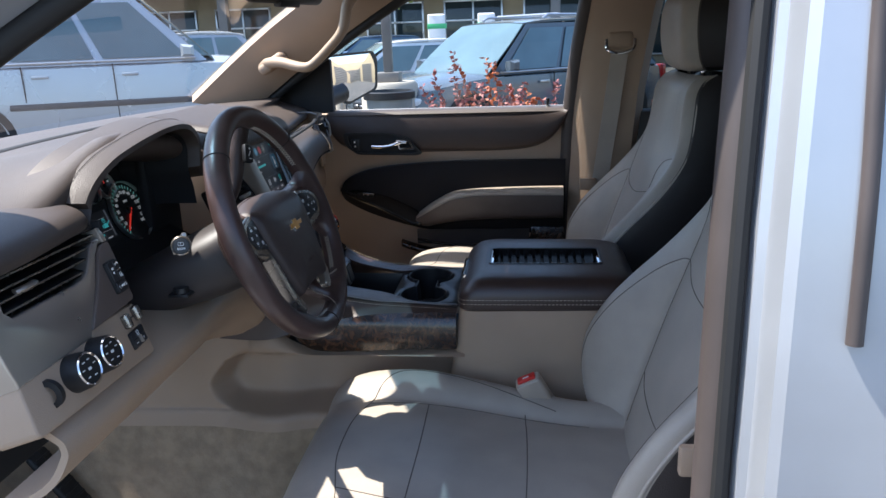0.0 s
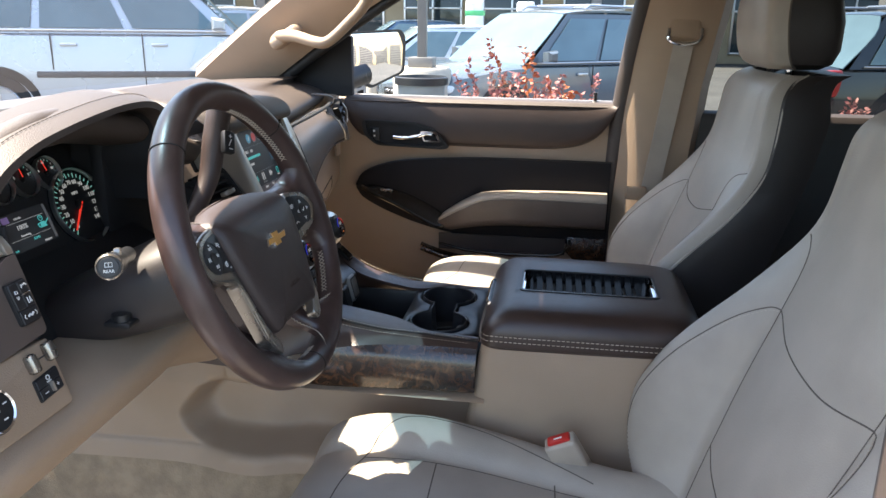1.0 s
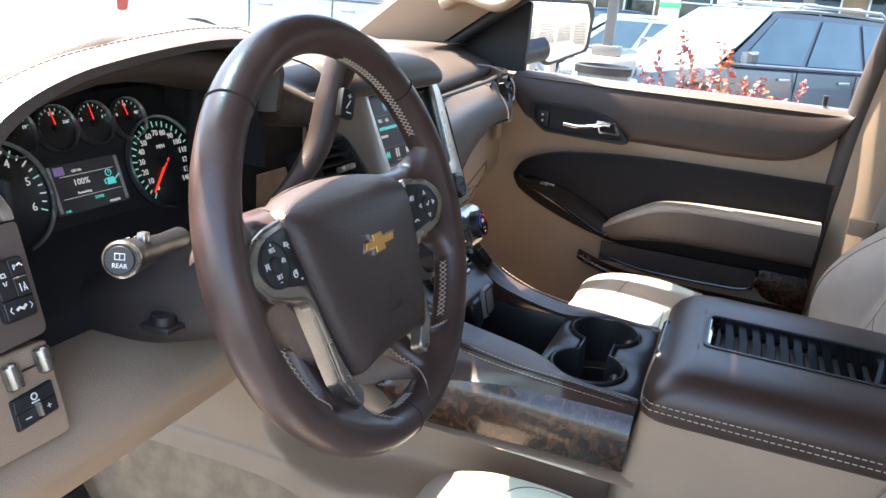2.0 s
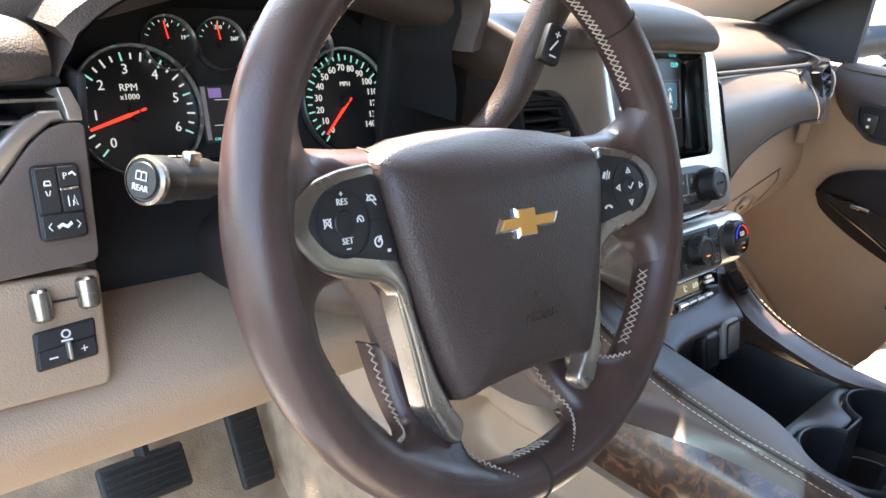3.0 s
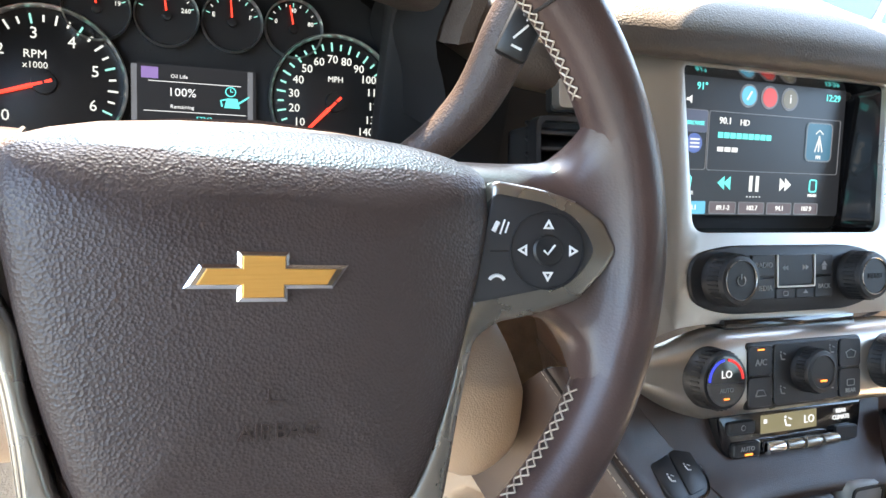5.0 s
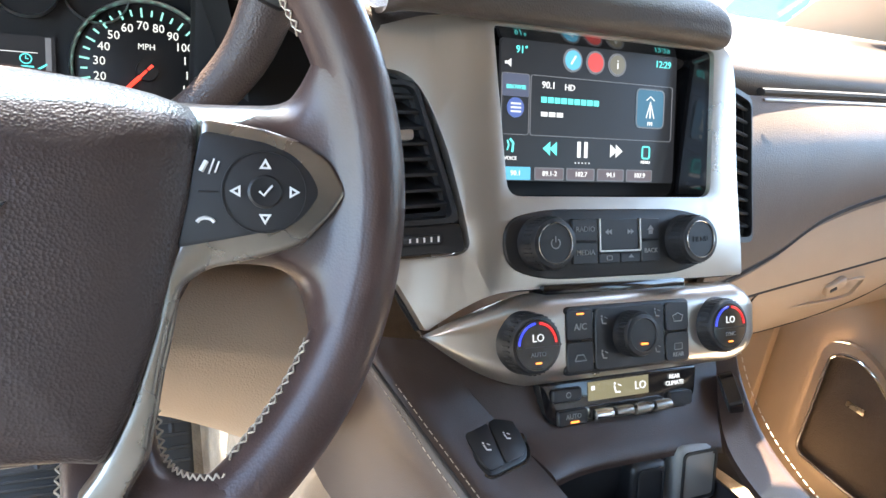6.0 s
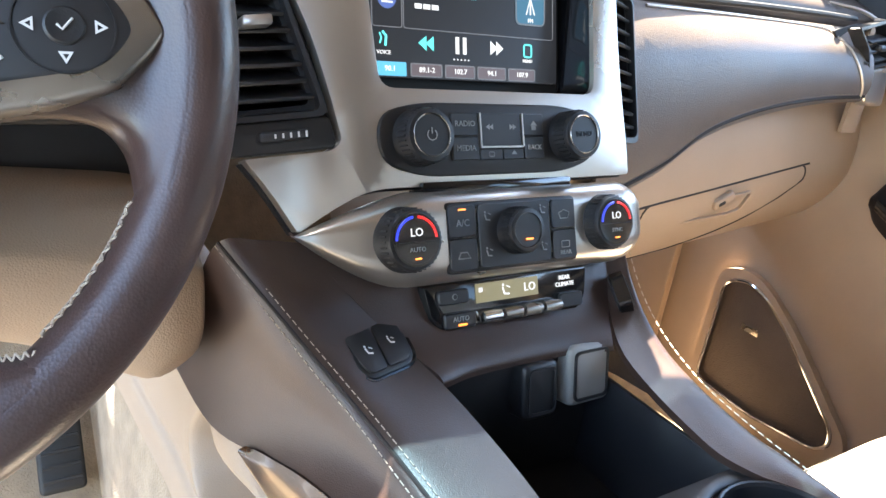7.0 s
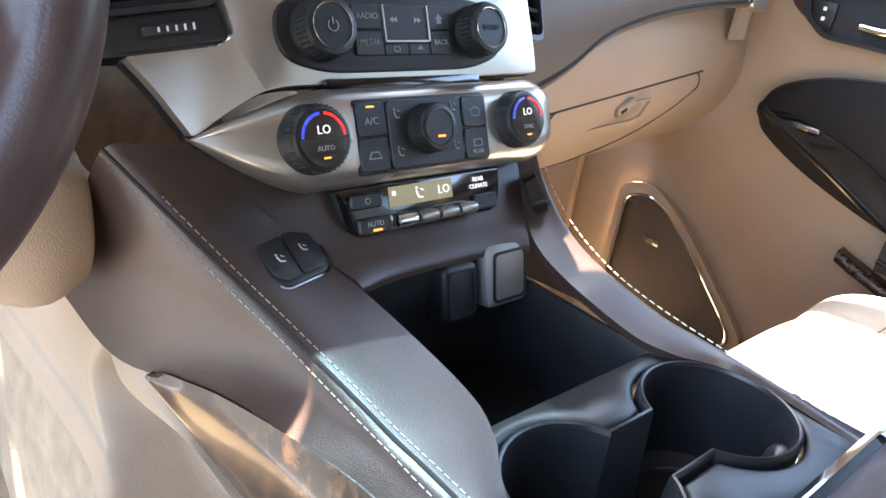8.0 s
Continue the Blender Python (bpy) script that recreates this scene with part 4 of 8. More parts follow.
    leg = both([(-0.0880, -0.0210), (-0.0850, -0.040), (-0.0815, -0.058), (-0.0795, -0.072), (-0.0765, -0.090), (-0.066, -0.1090), (-0.058, -0.1100), (-0.058, -0.094), (-0.0675, -0.073), (-0.0765, -0.041), (-0.0800, -0.0210)], s)
    FL = flare(s)
    part("spoke_trim", prism(rounded(trim, 0.004), 0.012, FL, 0.0030, 3, z0=-0.0180), satin_warm, wheel, "satin metal spoke trim")
    part("trim_leg", prism(rounded(leg, 0.003), 0.015, FL, 0.0030, 3, z0=-0.0235), satin_warm, wheel, "deep satin metal leg of the trim")
    pads = both([(-0.0935, 0.0370), (-0.117, 0.0335), (-0.129, 0.0290), (-0.1365, 0.0215), (-0.1405, 0.0130), (-0.135, 0.0045), (-0.128, -0.0015), (-0.0845, -0.0100)], s)
    pad_ob = part("control_pad", prism(rounded(pads, 0.004), 0.005, FL, 0.0012, 2, z0=-0.0105), charcoal, wheel, "charcoal button pad")
    cxp = s * 0.118
    part("button_ring", frame_ring(circle(cxp, 0.0130, 0.0168, 40), circle(cxp, 0.0130, 0.0161, 40), 0.0008, FL, z0=-0.0057), black, pad_ob)
    part("button_hub", lathe([(0.0068, -0.006), (0.0068, -0.0048), (0.006, -0.0042), (0, -0.0048)], FL, 24, (cxp, 0.0130)), black, pad_ob)
SYM = -0.0052


def tri(x, y, r, turn):
    a = [(x + r * math.cos(radians(turn + d)), y + r * math.sin(radians(turn + d))) for d in (90, 210, 330)]
    b = [(x + r * 0.45 * math.cos(radians(turn + d)), y + r * 0.45 * math.sin(radians(turn + d))) for d in (90, 210, 330)]
    return frame_ring(a, b, 0.0005, FL, z0=SYM)


def mark(bm, label=""):
    part("pad_symbol", bm, white_ink, wheel, label)


def arc_line(x, y, rx, ry, d0, d1, r=0.0004, step=24):
    return tube([(x + rx * math.cos(radians(d)), y + ry * math.sin(radians(d)), SYM) for d in range(d0, d1 + 1, step)], r, 5, m=FL)


FL = flare(1)
for dx, dy, turn in ((0, 0.0105, 0), (0, -0.0105, 180), (-0.0110, 0, 90), (0.0110, 0, 270)):
    mark(tri(0.118 + dx, 0.0130 + dy, 0.0028, turn), "white arrow")
mark(tube([(0.1155, 0.0130, -0.0038), (0.1172, 0.0113, -0.0038), (0.1205, 0.0153, -0.0038)], 0.0005, 5, m=FL), "white tick")
mark(arc_line(0.0955, -0.0005, 0.0034, 0.0026, 20, 160, 0.0008, 20), "white phone symbol")
mark(merged(tube([(0.0935, 0.0205, SYM), (0.0955, 0.0245, SYM)], 0.0011, 5, m=FL), tube([(0.0965, 0.0195, SYM), (0.0985, 0.0255, SYM)], 0.0004, 5, m=FL), tube([(0.0988, 0.0200, SYM), (0.1003, 0.0245, SYM)], 0.0004, 5, m=FL)), "white voice symbol")
FL = flare(-1)
mark(lettering("RES", 0.0046, FL @ shift(-0.118, 0.0235, SYM)), "white letters")
mark(lettering("+", 0.0045, FL @ shift(-0.118, 0.0272, SYM)))
mark(lettering("SET", 0.0046, FL @ shift(-0.1175, 0.0045, SYM)), "white letters")
mark(box((0.0026, 0.0006, 0.0004), (-0.1175, 0.0008, SYM), 0, m=FL))
mark(merged(arc_line(-0.1285, 0.0140, 0.0020, 0.0020, -30, 210), tube([(-0.1308, 0.0118, SYM), (-0.1262, 0.0162, SYM)], 0.0004, 5, m=FL), tube([(-0.1262, 0.0118, SYM), (-0.1308, 0.0162, SYM)], 0.0004, 5, m=FL)))
mark(merged(arc_line(-0.1078, 0.0140, 0.0020, 0.0020, -30, 210), tube([(-0.1092, 0.0155, SYM), (-0.1070, 0.0130, SYM)], 0.0004, 5, m=FL)))
mark(merged(arc_line(-0.0990, 0.0235, 0.0026, 0.0020, 0, 180, 0.0005, 30), tube([(-0.1022, 0.0232, SYM), (-0.0958, 0.0232, SYM)], 0.0005, 5, m=FL), tube([(-0.1018, 0.0262, SYM), (-0.0962, 0.0205, SYM)], 0.0004, 5, m=FL)))
mark(merged(arc_line(-0.0978, 0.0020, 0.0025, 0.0025, 0, 360, 0.0005, 30), tube([(-0.0978, 0.0020, SYM), (-0.0958, 0.0048, SYM)], 0.0008, 5, m=FL)))
mark(box((0.0022, 0.0016, 0.0004), (-0.0912, -0.0030, SYM), 0, m=FL))
part("button_line", tube([(-0.0915, 0.0135, SYM), (-0.100, 0.0132, SYM), (-0.1015, 0.0128, SYM)], 0.0004, 5, m=flare(-1)), black, wheel)
part("button_line", tube([(0.0925, 0.0125, SYM), (0.100, 0.0125, SYM)], 0.0004, 5, m=flare(1)), black, wheel)

# badge: a plain slanted cross of gold in a chrome surround
badge = [(-0.0255, -0.0048), (-0.0205, 0.0036), (-0.0085, 0.0036), (-0.0085, 0.0082), (0.0085, 0.0082), (0.0085, 0.0036), (0.0290, 0.0036), (0.0235, -0.0048), (0.0080, -0.0048),
         (0.0080, -0.0094), (-0.0085, -0.0094), (-0.0085, -0.0048)]
core = [(-0.0215, -0.0034), (-0.0183, 0.0022), (-0.0070, 0.0022), (-0.0070, 0.0067), (0.0070, 0.0067), (0.0070, 0.0022), (0.0245, 0.0022), (0.0212, -0.0034), (0.0066, -0.0034),
        (0.0066, -0.0079), (-0.0070, -0.0079), (-0.0070, -0.0034)]
badge_ob = part("badge", prism([(x * 1.06 - 0.005, y + 0.001) for x, y in badge], 0.0035, HUB, 0.0012, 1, z0=0.003), chrome, wheel, "gold and chrome badge")
part("badge_core", prism([(x * 1.06 - 0.005, y + 0.001) for x, y in core], 0.0012, HUB, 0.0004, 1, z0=0.0060), gold, badge_ob)

# ---- steering column with its stalks ----
column_brown = material("dark_column_plastic", (0.034, 0.028, 0.027), 0.5, grain=0.2, grain_size=0.001, cells=True, vary=0.08)
column = thing("steering_column", "black steering column shroud with wiper stalk and shift lever", "steering column", (-0.404, 0.2, 1.25))
COL = slab((-0.404, 0.06, 1.275), 22)
shroud_rings = []
for z, r, up, down in ((0.0, 0.056, 0.045, 0.050), (-0.012, 0.066, 0.046, 0.054), (-0.035, 0.078, 0.046, 0.056), (-0.060, 0.085, 0.046, 0.056), (-0.095, 0.089, 0.044, 0.054), (-0.14, 0.091, 0.040, 0.050), (-0.21, 0.091, 0.034, 0.044)):
    ring = []
    for k in range(48):
        a = 2 * math.pi * k / 48
        ca, sa = math.cos(a), math.sin(a)
        ring.append((r * math.copysign(abs(ca) ** 0.72, ca), 0.006 + (up if sa > 0 else down) * math.copysign(abs(sa) ** 0.72, sa), z))
    shroud_rings.append(ring)
shroud = loft(shroud_rings, m=COL)
shroud_tree = BVHTree.FromBMesh(shroud)
part("shroud", shroud, column_brown, column, "dark brown grained shroud")
part("collar", lathe([(0.052, 0.0), (0.058, 0.012), (0.056, 0.03), (0.045, 0.034)], COL), black_matte, column)
stalk_tip, stalk_root = Vector((-0.592, 0.088, 1.322)), Vector((-0.455, 0.150, 1.292))
d = (stalk_root - stalk_tip).normalized()
STALK = Matrix.Translation(stalk_tip) @ d.to_track_quat("Z", "Y").to_matrix().to_4x4()
STALK = STALK @ Matrix.Diagonal((0.68, 0.68, 0.8, 1))
stalk = part("wiper_stalk", lathe([(0, 0.0), (0.0150, 0.0), (0.0165, 0.0015), (0.0175, 0.006), (0.0175, 0.018), (0.0165, 0.020), (0.0155, 0.024), (0.0160, 0.055), (0.0135, 0.06), (0.0115, 0.10), (0.0125, 0.15)], STALK), black, column, "black wiper stalk")
part("end_button", lathe([(0, -0.0018), (0.0125, -0.0016), (0.0135, 0.0002)], STALK), charcoal, stalk)
part("stalk_ring", lathe([(0.0155, -0.0006), (0.0178, 0.001), (0.0180, 0.004), (0.0172, 0.006)], STALK), satin_warm, stalk, "satin ring")
face = Matrix.Translation(stalk_tip - d * 0.0016) @ ((-d).to_track_quat("Z", "Y").to_matrix().to_4x4()) @ Matrix.Diagonal((0.68, 0.68, 1, 1))
part("stalk_print", merged(lettering("REAR", 0.0060, face @ shift(0, -0.0055, 0.0002)), box((0.009, 0.0006, 0.0004), (0, 0.006, 0.0002), 0, m=face), box((0.009, 0.0006, 0.0004), (0, 0.0005, 0.0002), 0, m=face),
     *(box((0.0006, 0.006, 0.0004), (x, 0.003, 0.0002), 0, m=face) for x in (-0.0045, 0.0045, 0.0))), white_ink, stalk)
part("stalk_bars", merged(*(box((0.0007, w, 0.0006), (0.006 * math.sin(k), 0, 0), 0, m=STALK @ Matrix.Rotation(radians(-100 + 16 * k), 4, "Z") @ Matrix.Translation((0, 0.0166, 0.028 + 0.004 * (k % 4))) @ Matrix.Rotation(radians(90), 4, "X")) for k, w in enumerate((0.008, 0.012, 0.006, 0.01, 0.007, 0.009)))), white_ink, stalk, "white print")
part("stalk_slider", merged(box((0.010, 0.014, 0.016), (0.012, -0.010, 0.030), 0.002, m=STALK), box((0.009, 0.012, 0.012), (-0.006, 0.016, 0.034), 0.002, m=STALK)), satin_warm, stalk)
lever_path = smooth_line([(-0.335, 0.150, 1.288), (-0.300, 0.150, 1.305), (-0.272, 0.143, 1.340), (-0.256, 0.140, 1.385), (-0.243, 0.136, 1.422), (-0.231, 0.133, 1.448)], 6)
lever = part("shift_lever", tube(lever_path, [0.0095 + 0.006 * min(1, k / 18) + 0.003 * max(0, (k - 20) / 10) for k in range(len(lever_path))], 16), cocoa_pad, column, "cocoa column shift lever")
lev_m = Matrix.Translation((-0.262, 0.118, 1.385)) @ (Vector((-0.35, -0.9, 0.25)).to_track_quat("Z", "Y").to_matrix().to_4x4()) @ Matrix.Rotation(radians(-18), 4, "Z")
part("rocker_button", box((0.018, 0.030, 0.010), (0, 0, 0), 0.003, m=lev_m), black, lever, "black plus and minus rocker")
part("rocker_print", merged(lettering("+", 0.010, lev_m @ shift(0, 0.007, 0.0052)), box((0.0012, 0.010, 0.0004), (0, -0.001, 0.0052), 0, m=lev_m @ Matrix.Rotation(radians(-25), 4, "Z")), box((0.006, 0.0012, 0.0004), (0.001, -0.009, 0.0052), 0, m=lev_m)), white_ink, lever)
sw_at, sw_out = shroud_tree.find_nearest(Vector((-0.490, 0.145, 1.225)))[:2]
if sw_out.y > 0:
    sw_out = -sw_out
SW = Matrix.Translation(sw_at) @ sw_out.to_track_quat("Z", "Y").to_matrix().to_4x4()
part("tilt_switch", merged(box((0.034, 0.030, 0.006), (0, 0, 0), 0.002, m=SW), lathe([(0.011, 0.0), (0.010, 0.010), (0, 0.0115)], SW, 20, (-0.004, 0.0))), black, column, "black mirror-shaped tilt switch")

# ---- instrument cluster ----
cluster = thing("instrument_cluster", "lit instrument cluster with two dials, four small gauges and a display", "instrument cluster", (-0.40, 0.32, 1.26))
CL = slab((-0.403, 0.312, 1.300), 20)
part("backplate", prism(rounded([(-0.165, -0.075), (0.165, -0.075), (0.165, 0.03), (0.12, 0.085), (-0.13, 0.080), (-0.165, 0.03)], 0.02), 0.004, CL, z0=-0.008), black_matte, cluster)


def dial(x, y, r, name, ticks, labels, a0, a1, needle, arc=None, teal=None):
    """A round gauge: chrome ring, ticks from a0 to a1 degrees clockwise from the top, figures and a needle."""
    face_ob = part(name, lathe([(r, -0.004), (r, 0.0), (r * 0.985, 0.0005), (0, 0.0005)], CL, 48, (x, y)), black, cluster, "black gauge with white figures")
    part("bezel", lathe([(r * 1.0, -0.002), (r * 1.02, 0.004), (r * 1.0, 0.0065), (r * 0.965, 0.004), (r * 0.965, 0.001)], CL, 48, (x, y)), gauge_ring, face_ob, "bright gauge ring")
    white, green, words = [], [], []
    for k in range(ticks + 1):
        a = radians(a0 + (a1 - a0) * k / ticks)
        p = CL @ shift(x + math.sin(a) * r * 0.83, y + math.cos(a) * r * 0.83, 0.0012, -math.degrees(a))
        (green if teal is None or k % teal == 0 else white).append(box((r * 0.026, r * (0.13 if k % 2 == 0 else 0.09), 0.0004), (0, 0, 0), 0, m=p))
    if white:
        tagged(part("tick_ring", merged(*white), gauge_white, face_ob), kind="stuff")
    if green:
        tagged(part("tick_ring", merged(*green), gauge_green, face_ob), "teal tick marks", kind="stuff")
    for k, t in enumerate(labels):
        if t:
            a = radians(a0 + (a1 - a0) * k / (len(labels) - 1))
            words.append(lettering(t, r * (0.17 if len(labels) > 8 else 0.21), CL @ shift(x + math.sin(a) * r * 0.64, y + math.cos(a) * r * 0.64, 0.0012)))
    if words:
        tagged(part("figure_ring", merged(*words), gauge_white, face_ob), kind="stuff")
    a = radians(needle)
    tip = Vector((x + math.sin(a) * r * 0.80, y + math.cos(a) * r * 0.80, 0.003))
    root = Vector((x - math.sin(a) * r * 0.10, y - math.cos(a) * r * 0.10, 0.003))
    part("needle", tube([root, tip], [r * 0.035, r * 0.02], 6, m=CL), gauge_red, face_ob, "red needle")
    part("needle_hub", lathe([(r * 0.16, 0.0005), (r * 0.15, 0.004), (0, 0.0045)], CL, 20, (x, y)), black, face_ob)
    return face_ob


tach = dial(-0.098, 0.001, 0.050, "tachometer", 24, ["0", "1", "2", "3", "4", "5", "6"], -135, 115, -108, teal=4)
part("dial_text", merged(lettering("RPM", 0.0075, CL @ shift(-0.103, 0.019, 0.0013)), lettering("x1000", 0.006, CL @ shift(-0.103, 0.012, 0.0013))), gauge_white, tach)
speedo = dial(0.098, 0.001, 0.050, "speedometer", 28, ["0", "10", "20", "30", "40", "50", "60", "70", "80", "90", "100", "110", "120", "130", "140"], -140, 132, -135)
part("dial_text", lettering("MPH", 0.0060, CL @ shift(0.098, 0.018, 0.0013)), gauge_white, speedo)
for k, (gx, words, nd) in enumerate(((-0.066, ["", "14", "19"], -8), (-0.022, ["", "210", "260"], -6), (0.022, ["E", "", "F"], -4), (0.066, ["0", "40", "80"], -10))):
    dial(gx, 0.0525, 0.0212, "small_gauge", 8, words, -70, 70, nd, teal=2)
info = part("display", prism(rounded([(-0.0455, -0.027), (0.039, -0.027), (0.039, 0.0195), (-0.0455, 0.0195)], 0.002), 0.003, CL, z0=-0.004), lcd_dark, cluster, "lit driver information display")
CD = CL @ Matrix.Translation((-0.003, -0.003, 0)) @ Matrix.Diagonal((0.92, 0.86, 1, 1))
tagged(part("display_text", merged(lettering("100%", 0.0095, CD @ shift(-0.010, 0.004, 0.0002)), lettering("Oil Life", 0.0042, CD @ shift(-0.012, 0.017, 0.0002)), lettering("Remaining", 0.0042, CD @ shift(-0.010, -0.0075, 0.0002)),
     lettering("PRNDM", 0.0040, CD @ shift(0.024, -0.0245, 0.0002)), box((0.075, 0.0005, 0.0004), (0.0, -0.0115, 0), 0, m=CD), box((0.068, 0.0005, 0.0004), (0.0, 0.0125, 0), 0, m=CD)), lcd_white, info), kind="stuff")
part("oil_can", merged(prism([(0.021, -0.006), (0.033, -0.006), (0.031, 0.002), (0.023, 0.002)], 0.0005, CD), tube([(0.0315, -0.002, 0), (0.040, 0.004, 0)], 0.0008, 5, m=CD), tube([(0.0225, 0.001, 0), (0.0185, 0.000, 0), (0.0195, -0.005, 0)], 0.0007, 5, m=CD)), lcd_teal, info, "teal oil can sign")
part("sign_clock", merged(frame_ring(circle(0.026, 0.0075, 0.0042, 20), circle(0.026, 0.0075, 0.0034, 20), 0.0005, CD), tube([(0.026, 0.0100, 0.0003), (0.026, 0.0075, 0.0003), (0.0278, 0.0075, 0.0003)], 0.0004, 5, m=CD)), lcd_teal, info, "teal clock sign")
part("odometer", lettering("57242", 0.0048, CD @ shift(0.006, -0.0165, 0.0002)), lcd_teal, info, "teal odometer figures")
part("trip_sign", lettering("CAL", 0.0036, CD @ shift(-0.036, -0.0245, 0.0002)), lcd_teal, info, "teal trip letters")
for ex in (0.041, -0.044):
    part("display_edge", box((0.004, 0.05, 0.0006), (ex, 0, 0), 0, m=CD), lcd_grey, info)
part("display_tab", box((0.012, 0.009, 0.0005), (-0.033, 0.019, 0), 0, m=CD), lcd_violet, info)

# ---- centre stack ----
ST = slab((0, 0.105, 1.190), 22)
stack = thing("centre_stack", "satin silver centre stack with touch screen, vents and climate controls", "centre stack", (0, 0.15, 1.1))


def recede(p):
    """The part of the fascia beside the screen bends away towards the driver's door."""
    back = max(0.0, -0.108 - p[0])
    return Vector((p[0] + 0.16 * back, p[1] - 0.045 * back, p[2] - 0.34 * back))


fascia_line = rounded([(-0.196, 0.196), (-0.156, 0.203), (0.106, 0.204), (0.120, 0.194), (0.1240, 0.172), (0.1225, 0.103), (0.1262, 0.040), (0.1262, 0.0185), (0.080, 0.0180), (-0.062, 0.0165), (-0.094, 0.0165), (-0.113, 0.0135), (-0.135, 0.0050), (-0.1570, -0.0065),
                       (-0.1752, 0.0244), (-0.189, 0.0425), (-0.130, 0.0425), (-0.1225, 0.0480), (-0.1272, 0.0721), (-0.1384, 0.1162), (-0.1500, 0.1447), (-0.1600, 0.1602), (-0.172, 0.1680), (-0.196, 0.1700)],
                      [0.004, 0.01, 0.012, 0.012, 0.02, 0.03, 0.01, 0.003, 0.02, 0.01, 0.02, 0.02, 0.02, 0.002, 0.02, 0.002, 0.006, 0.006, 0.03, 0.03, 0.03, 0.02, 0.02, 0.004], 4)
well_line = rounded([(-0.1015, 0.1965), (0.1015, 0.1965), (0.0935, 0.0805), (-0.0935, 0.0805)], [0.006, 0.006, 0.011, 0.011], 5)
part("fascia", plate(fascia_line, (well_line,), 0.014, ST, 0.0035, 3, z0=-0.0135, cuts=(-0.108, -0.125, -0.145), bend=recede), satin, stack, "brushed satin silver fascia")
part("fascia_gap", plate([(x * 1.006, y - 0.0016) for x, y in fascia_line], (well_line,), 0.006, ST, z0=-0.0150, cuts=(-0.108, -0.125, -0.145), bend=recede), black_matte, stack, "dark gap behind the fascia")
part("screen_well", loft([[ST @ Vector((x * g, 0.1385 + (y - 0.1385) * g, z)) for x, y in well_line] for g, z in ((1.0, -0.004), (0.985, -0.010), (0.955, -0.034), (0.94, -0.036))], cap=False), piano, stack, "gloss black screen surround")
part("well_back", prism([(x, y) for x, y in well_line], 0.002, ST, z0=-0.040), black_matte, stack)
SC = ST @ shift(0.0012, 0.1445, -0.0262) @ Matrix.Rotation(radians(5), 4, "X")
screen = part("screen", prism(rounded([(-0.0828, -0.0508), (0.0828, -0.0508), (0.0828, 0.0508), (-0.0828, 0.0508)], 0.003), 0.003, SC, z0=-0.003), lcd_dark, stack, "lit radio touch screen")


def bar(x, y, w, h, z=0.0002, m=SC):
    return box((w, h, 0.0004), (x, y, z), 0, m=m)


def hollow(x0, y0, x1, y1, t=0.0006, m=SC, r=0.0025):
    a = rounded([(x0, y0), (x1, y0), (x1, y1), (x0, y1)], r, 3)
    b = rounded([(x0 + t, y0 + t), (x1 - t, y0 + t), (x1 - t, y1 - t), (x0 + t, y1 - t)], max(0.0005, r - t), 3)
    return frame_ring(a, b, 0.0004, m, z0=0.0001)


def disc(x, y, r, z=0.0):
    return lathe([(r, z), (r, z + 0.0004), (0, z + 0.0004)], SC, 28, (x, y))


tagged(part("screen_text", merged(lettering("90.1", 0.0072, SC @ shift(-0.0415, 0.0195, 0.0003)), lettering("HD", 0.0065, SC @ shift(-0.0225, 0.0190, 0.0003)), *(bar(-0.0450 + 0.0070 * k, -0.0015, 0.0056, 0.0034) for k in range(3)),
     lettering("VOICE", 0.0038, SC @ shift(-0.0735, -0.0345, 0.0003)), lettering("MENU", 0.0034, SC @ shift(0.0530, -0.0345, 0.0003)), *(bar(-0.0155 + 0.0032 * k, -0.0365, 0.0010, 0.0010) for k in range(5)),
     bar(-0.0125, -0.0265, 0.0030, 0.0120), bar(-0.0060, -0.0265, 0.0030, 0.0120), *(prism([(x, -0.0215), (x, -0.0315), (x + 0.0065, -0.0265)], 0.0004, SC) for x in (0.0175, 0.0230)),
     *(lettering(t, 0.0052, SC @ shift(-0.0390 + 0.0288 * k, -0.0452, 0.0006)) for k, t in enumerate(("89.1-2", "102.7", "94.1", "107.9"))),
     prism([(-0.0795, 0.0345), (-0.0770, 0.0345), (-0.0745, 0.0365), (-0.0745, 0.0305), (-0.0770, 0.0325), (-0.0795, 0.0325)], 0.0004, SC)), lcd_white, screen, "white display words"), kind="stuff")
tagged(part("screen_teal", merged(*(bar(-0.0455 + 0.0060 * k, 0.0090, 0.0048, 0.0042) for k in range(9)), lettering("91\u00b0", 0.0075, SC @ shift(-0.0655, 0.0432, 0.0003)), lettering("12:29", 0.0075, SC @ shift(0.0680, 0.0432, 0.0003)),
     lettering("BROWSE", 0.0042, SC @ shift(-0.0700, 0.0165, 0.0008)), *(prism([(x, -0.0265), (x + 0.0065, -0.0215), (x + 0.0065, -0.0315)], 0.0004, SC) for x in (-0.0455, -0.0395)),
     tube([(-0.0765, -0.0215, 0.0004), (-0.0752, -0.0250, 0.0004), (-0.0765, -0.0285, 0.0004)], 0.0006, 5, m=SC), tube([(-0.0742, -0.0205, 0.0004), (-0.0715, -0.0235, 0.0004), (-0.0722, -0.0300, 0.0004)], 0.0009, 5, m=SC), hollow(0.0490, -0.0320, 0.0575, -0.0215, 0.0012)), lcd_teal, screen, "teal display words"), kind="stuff")
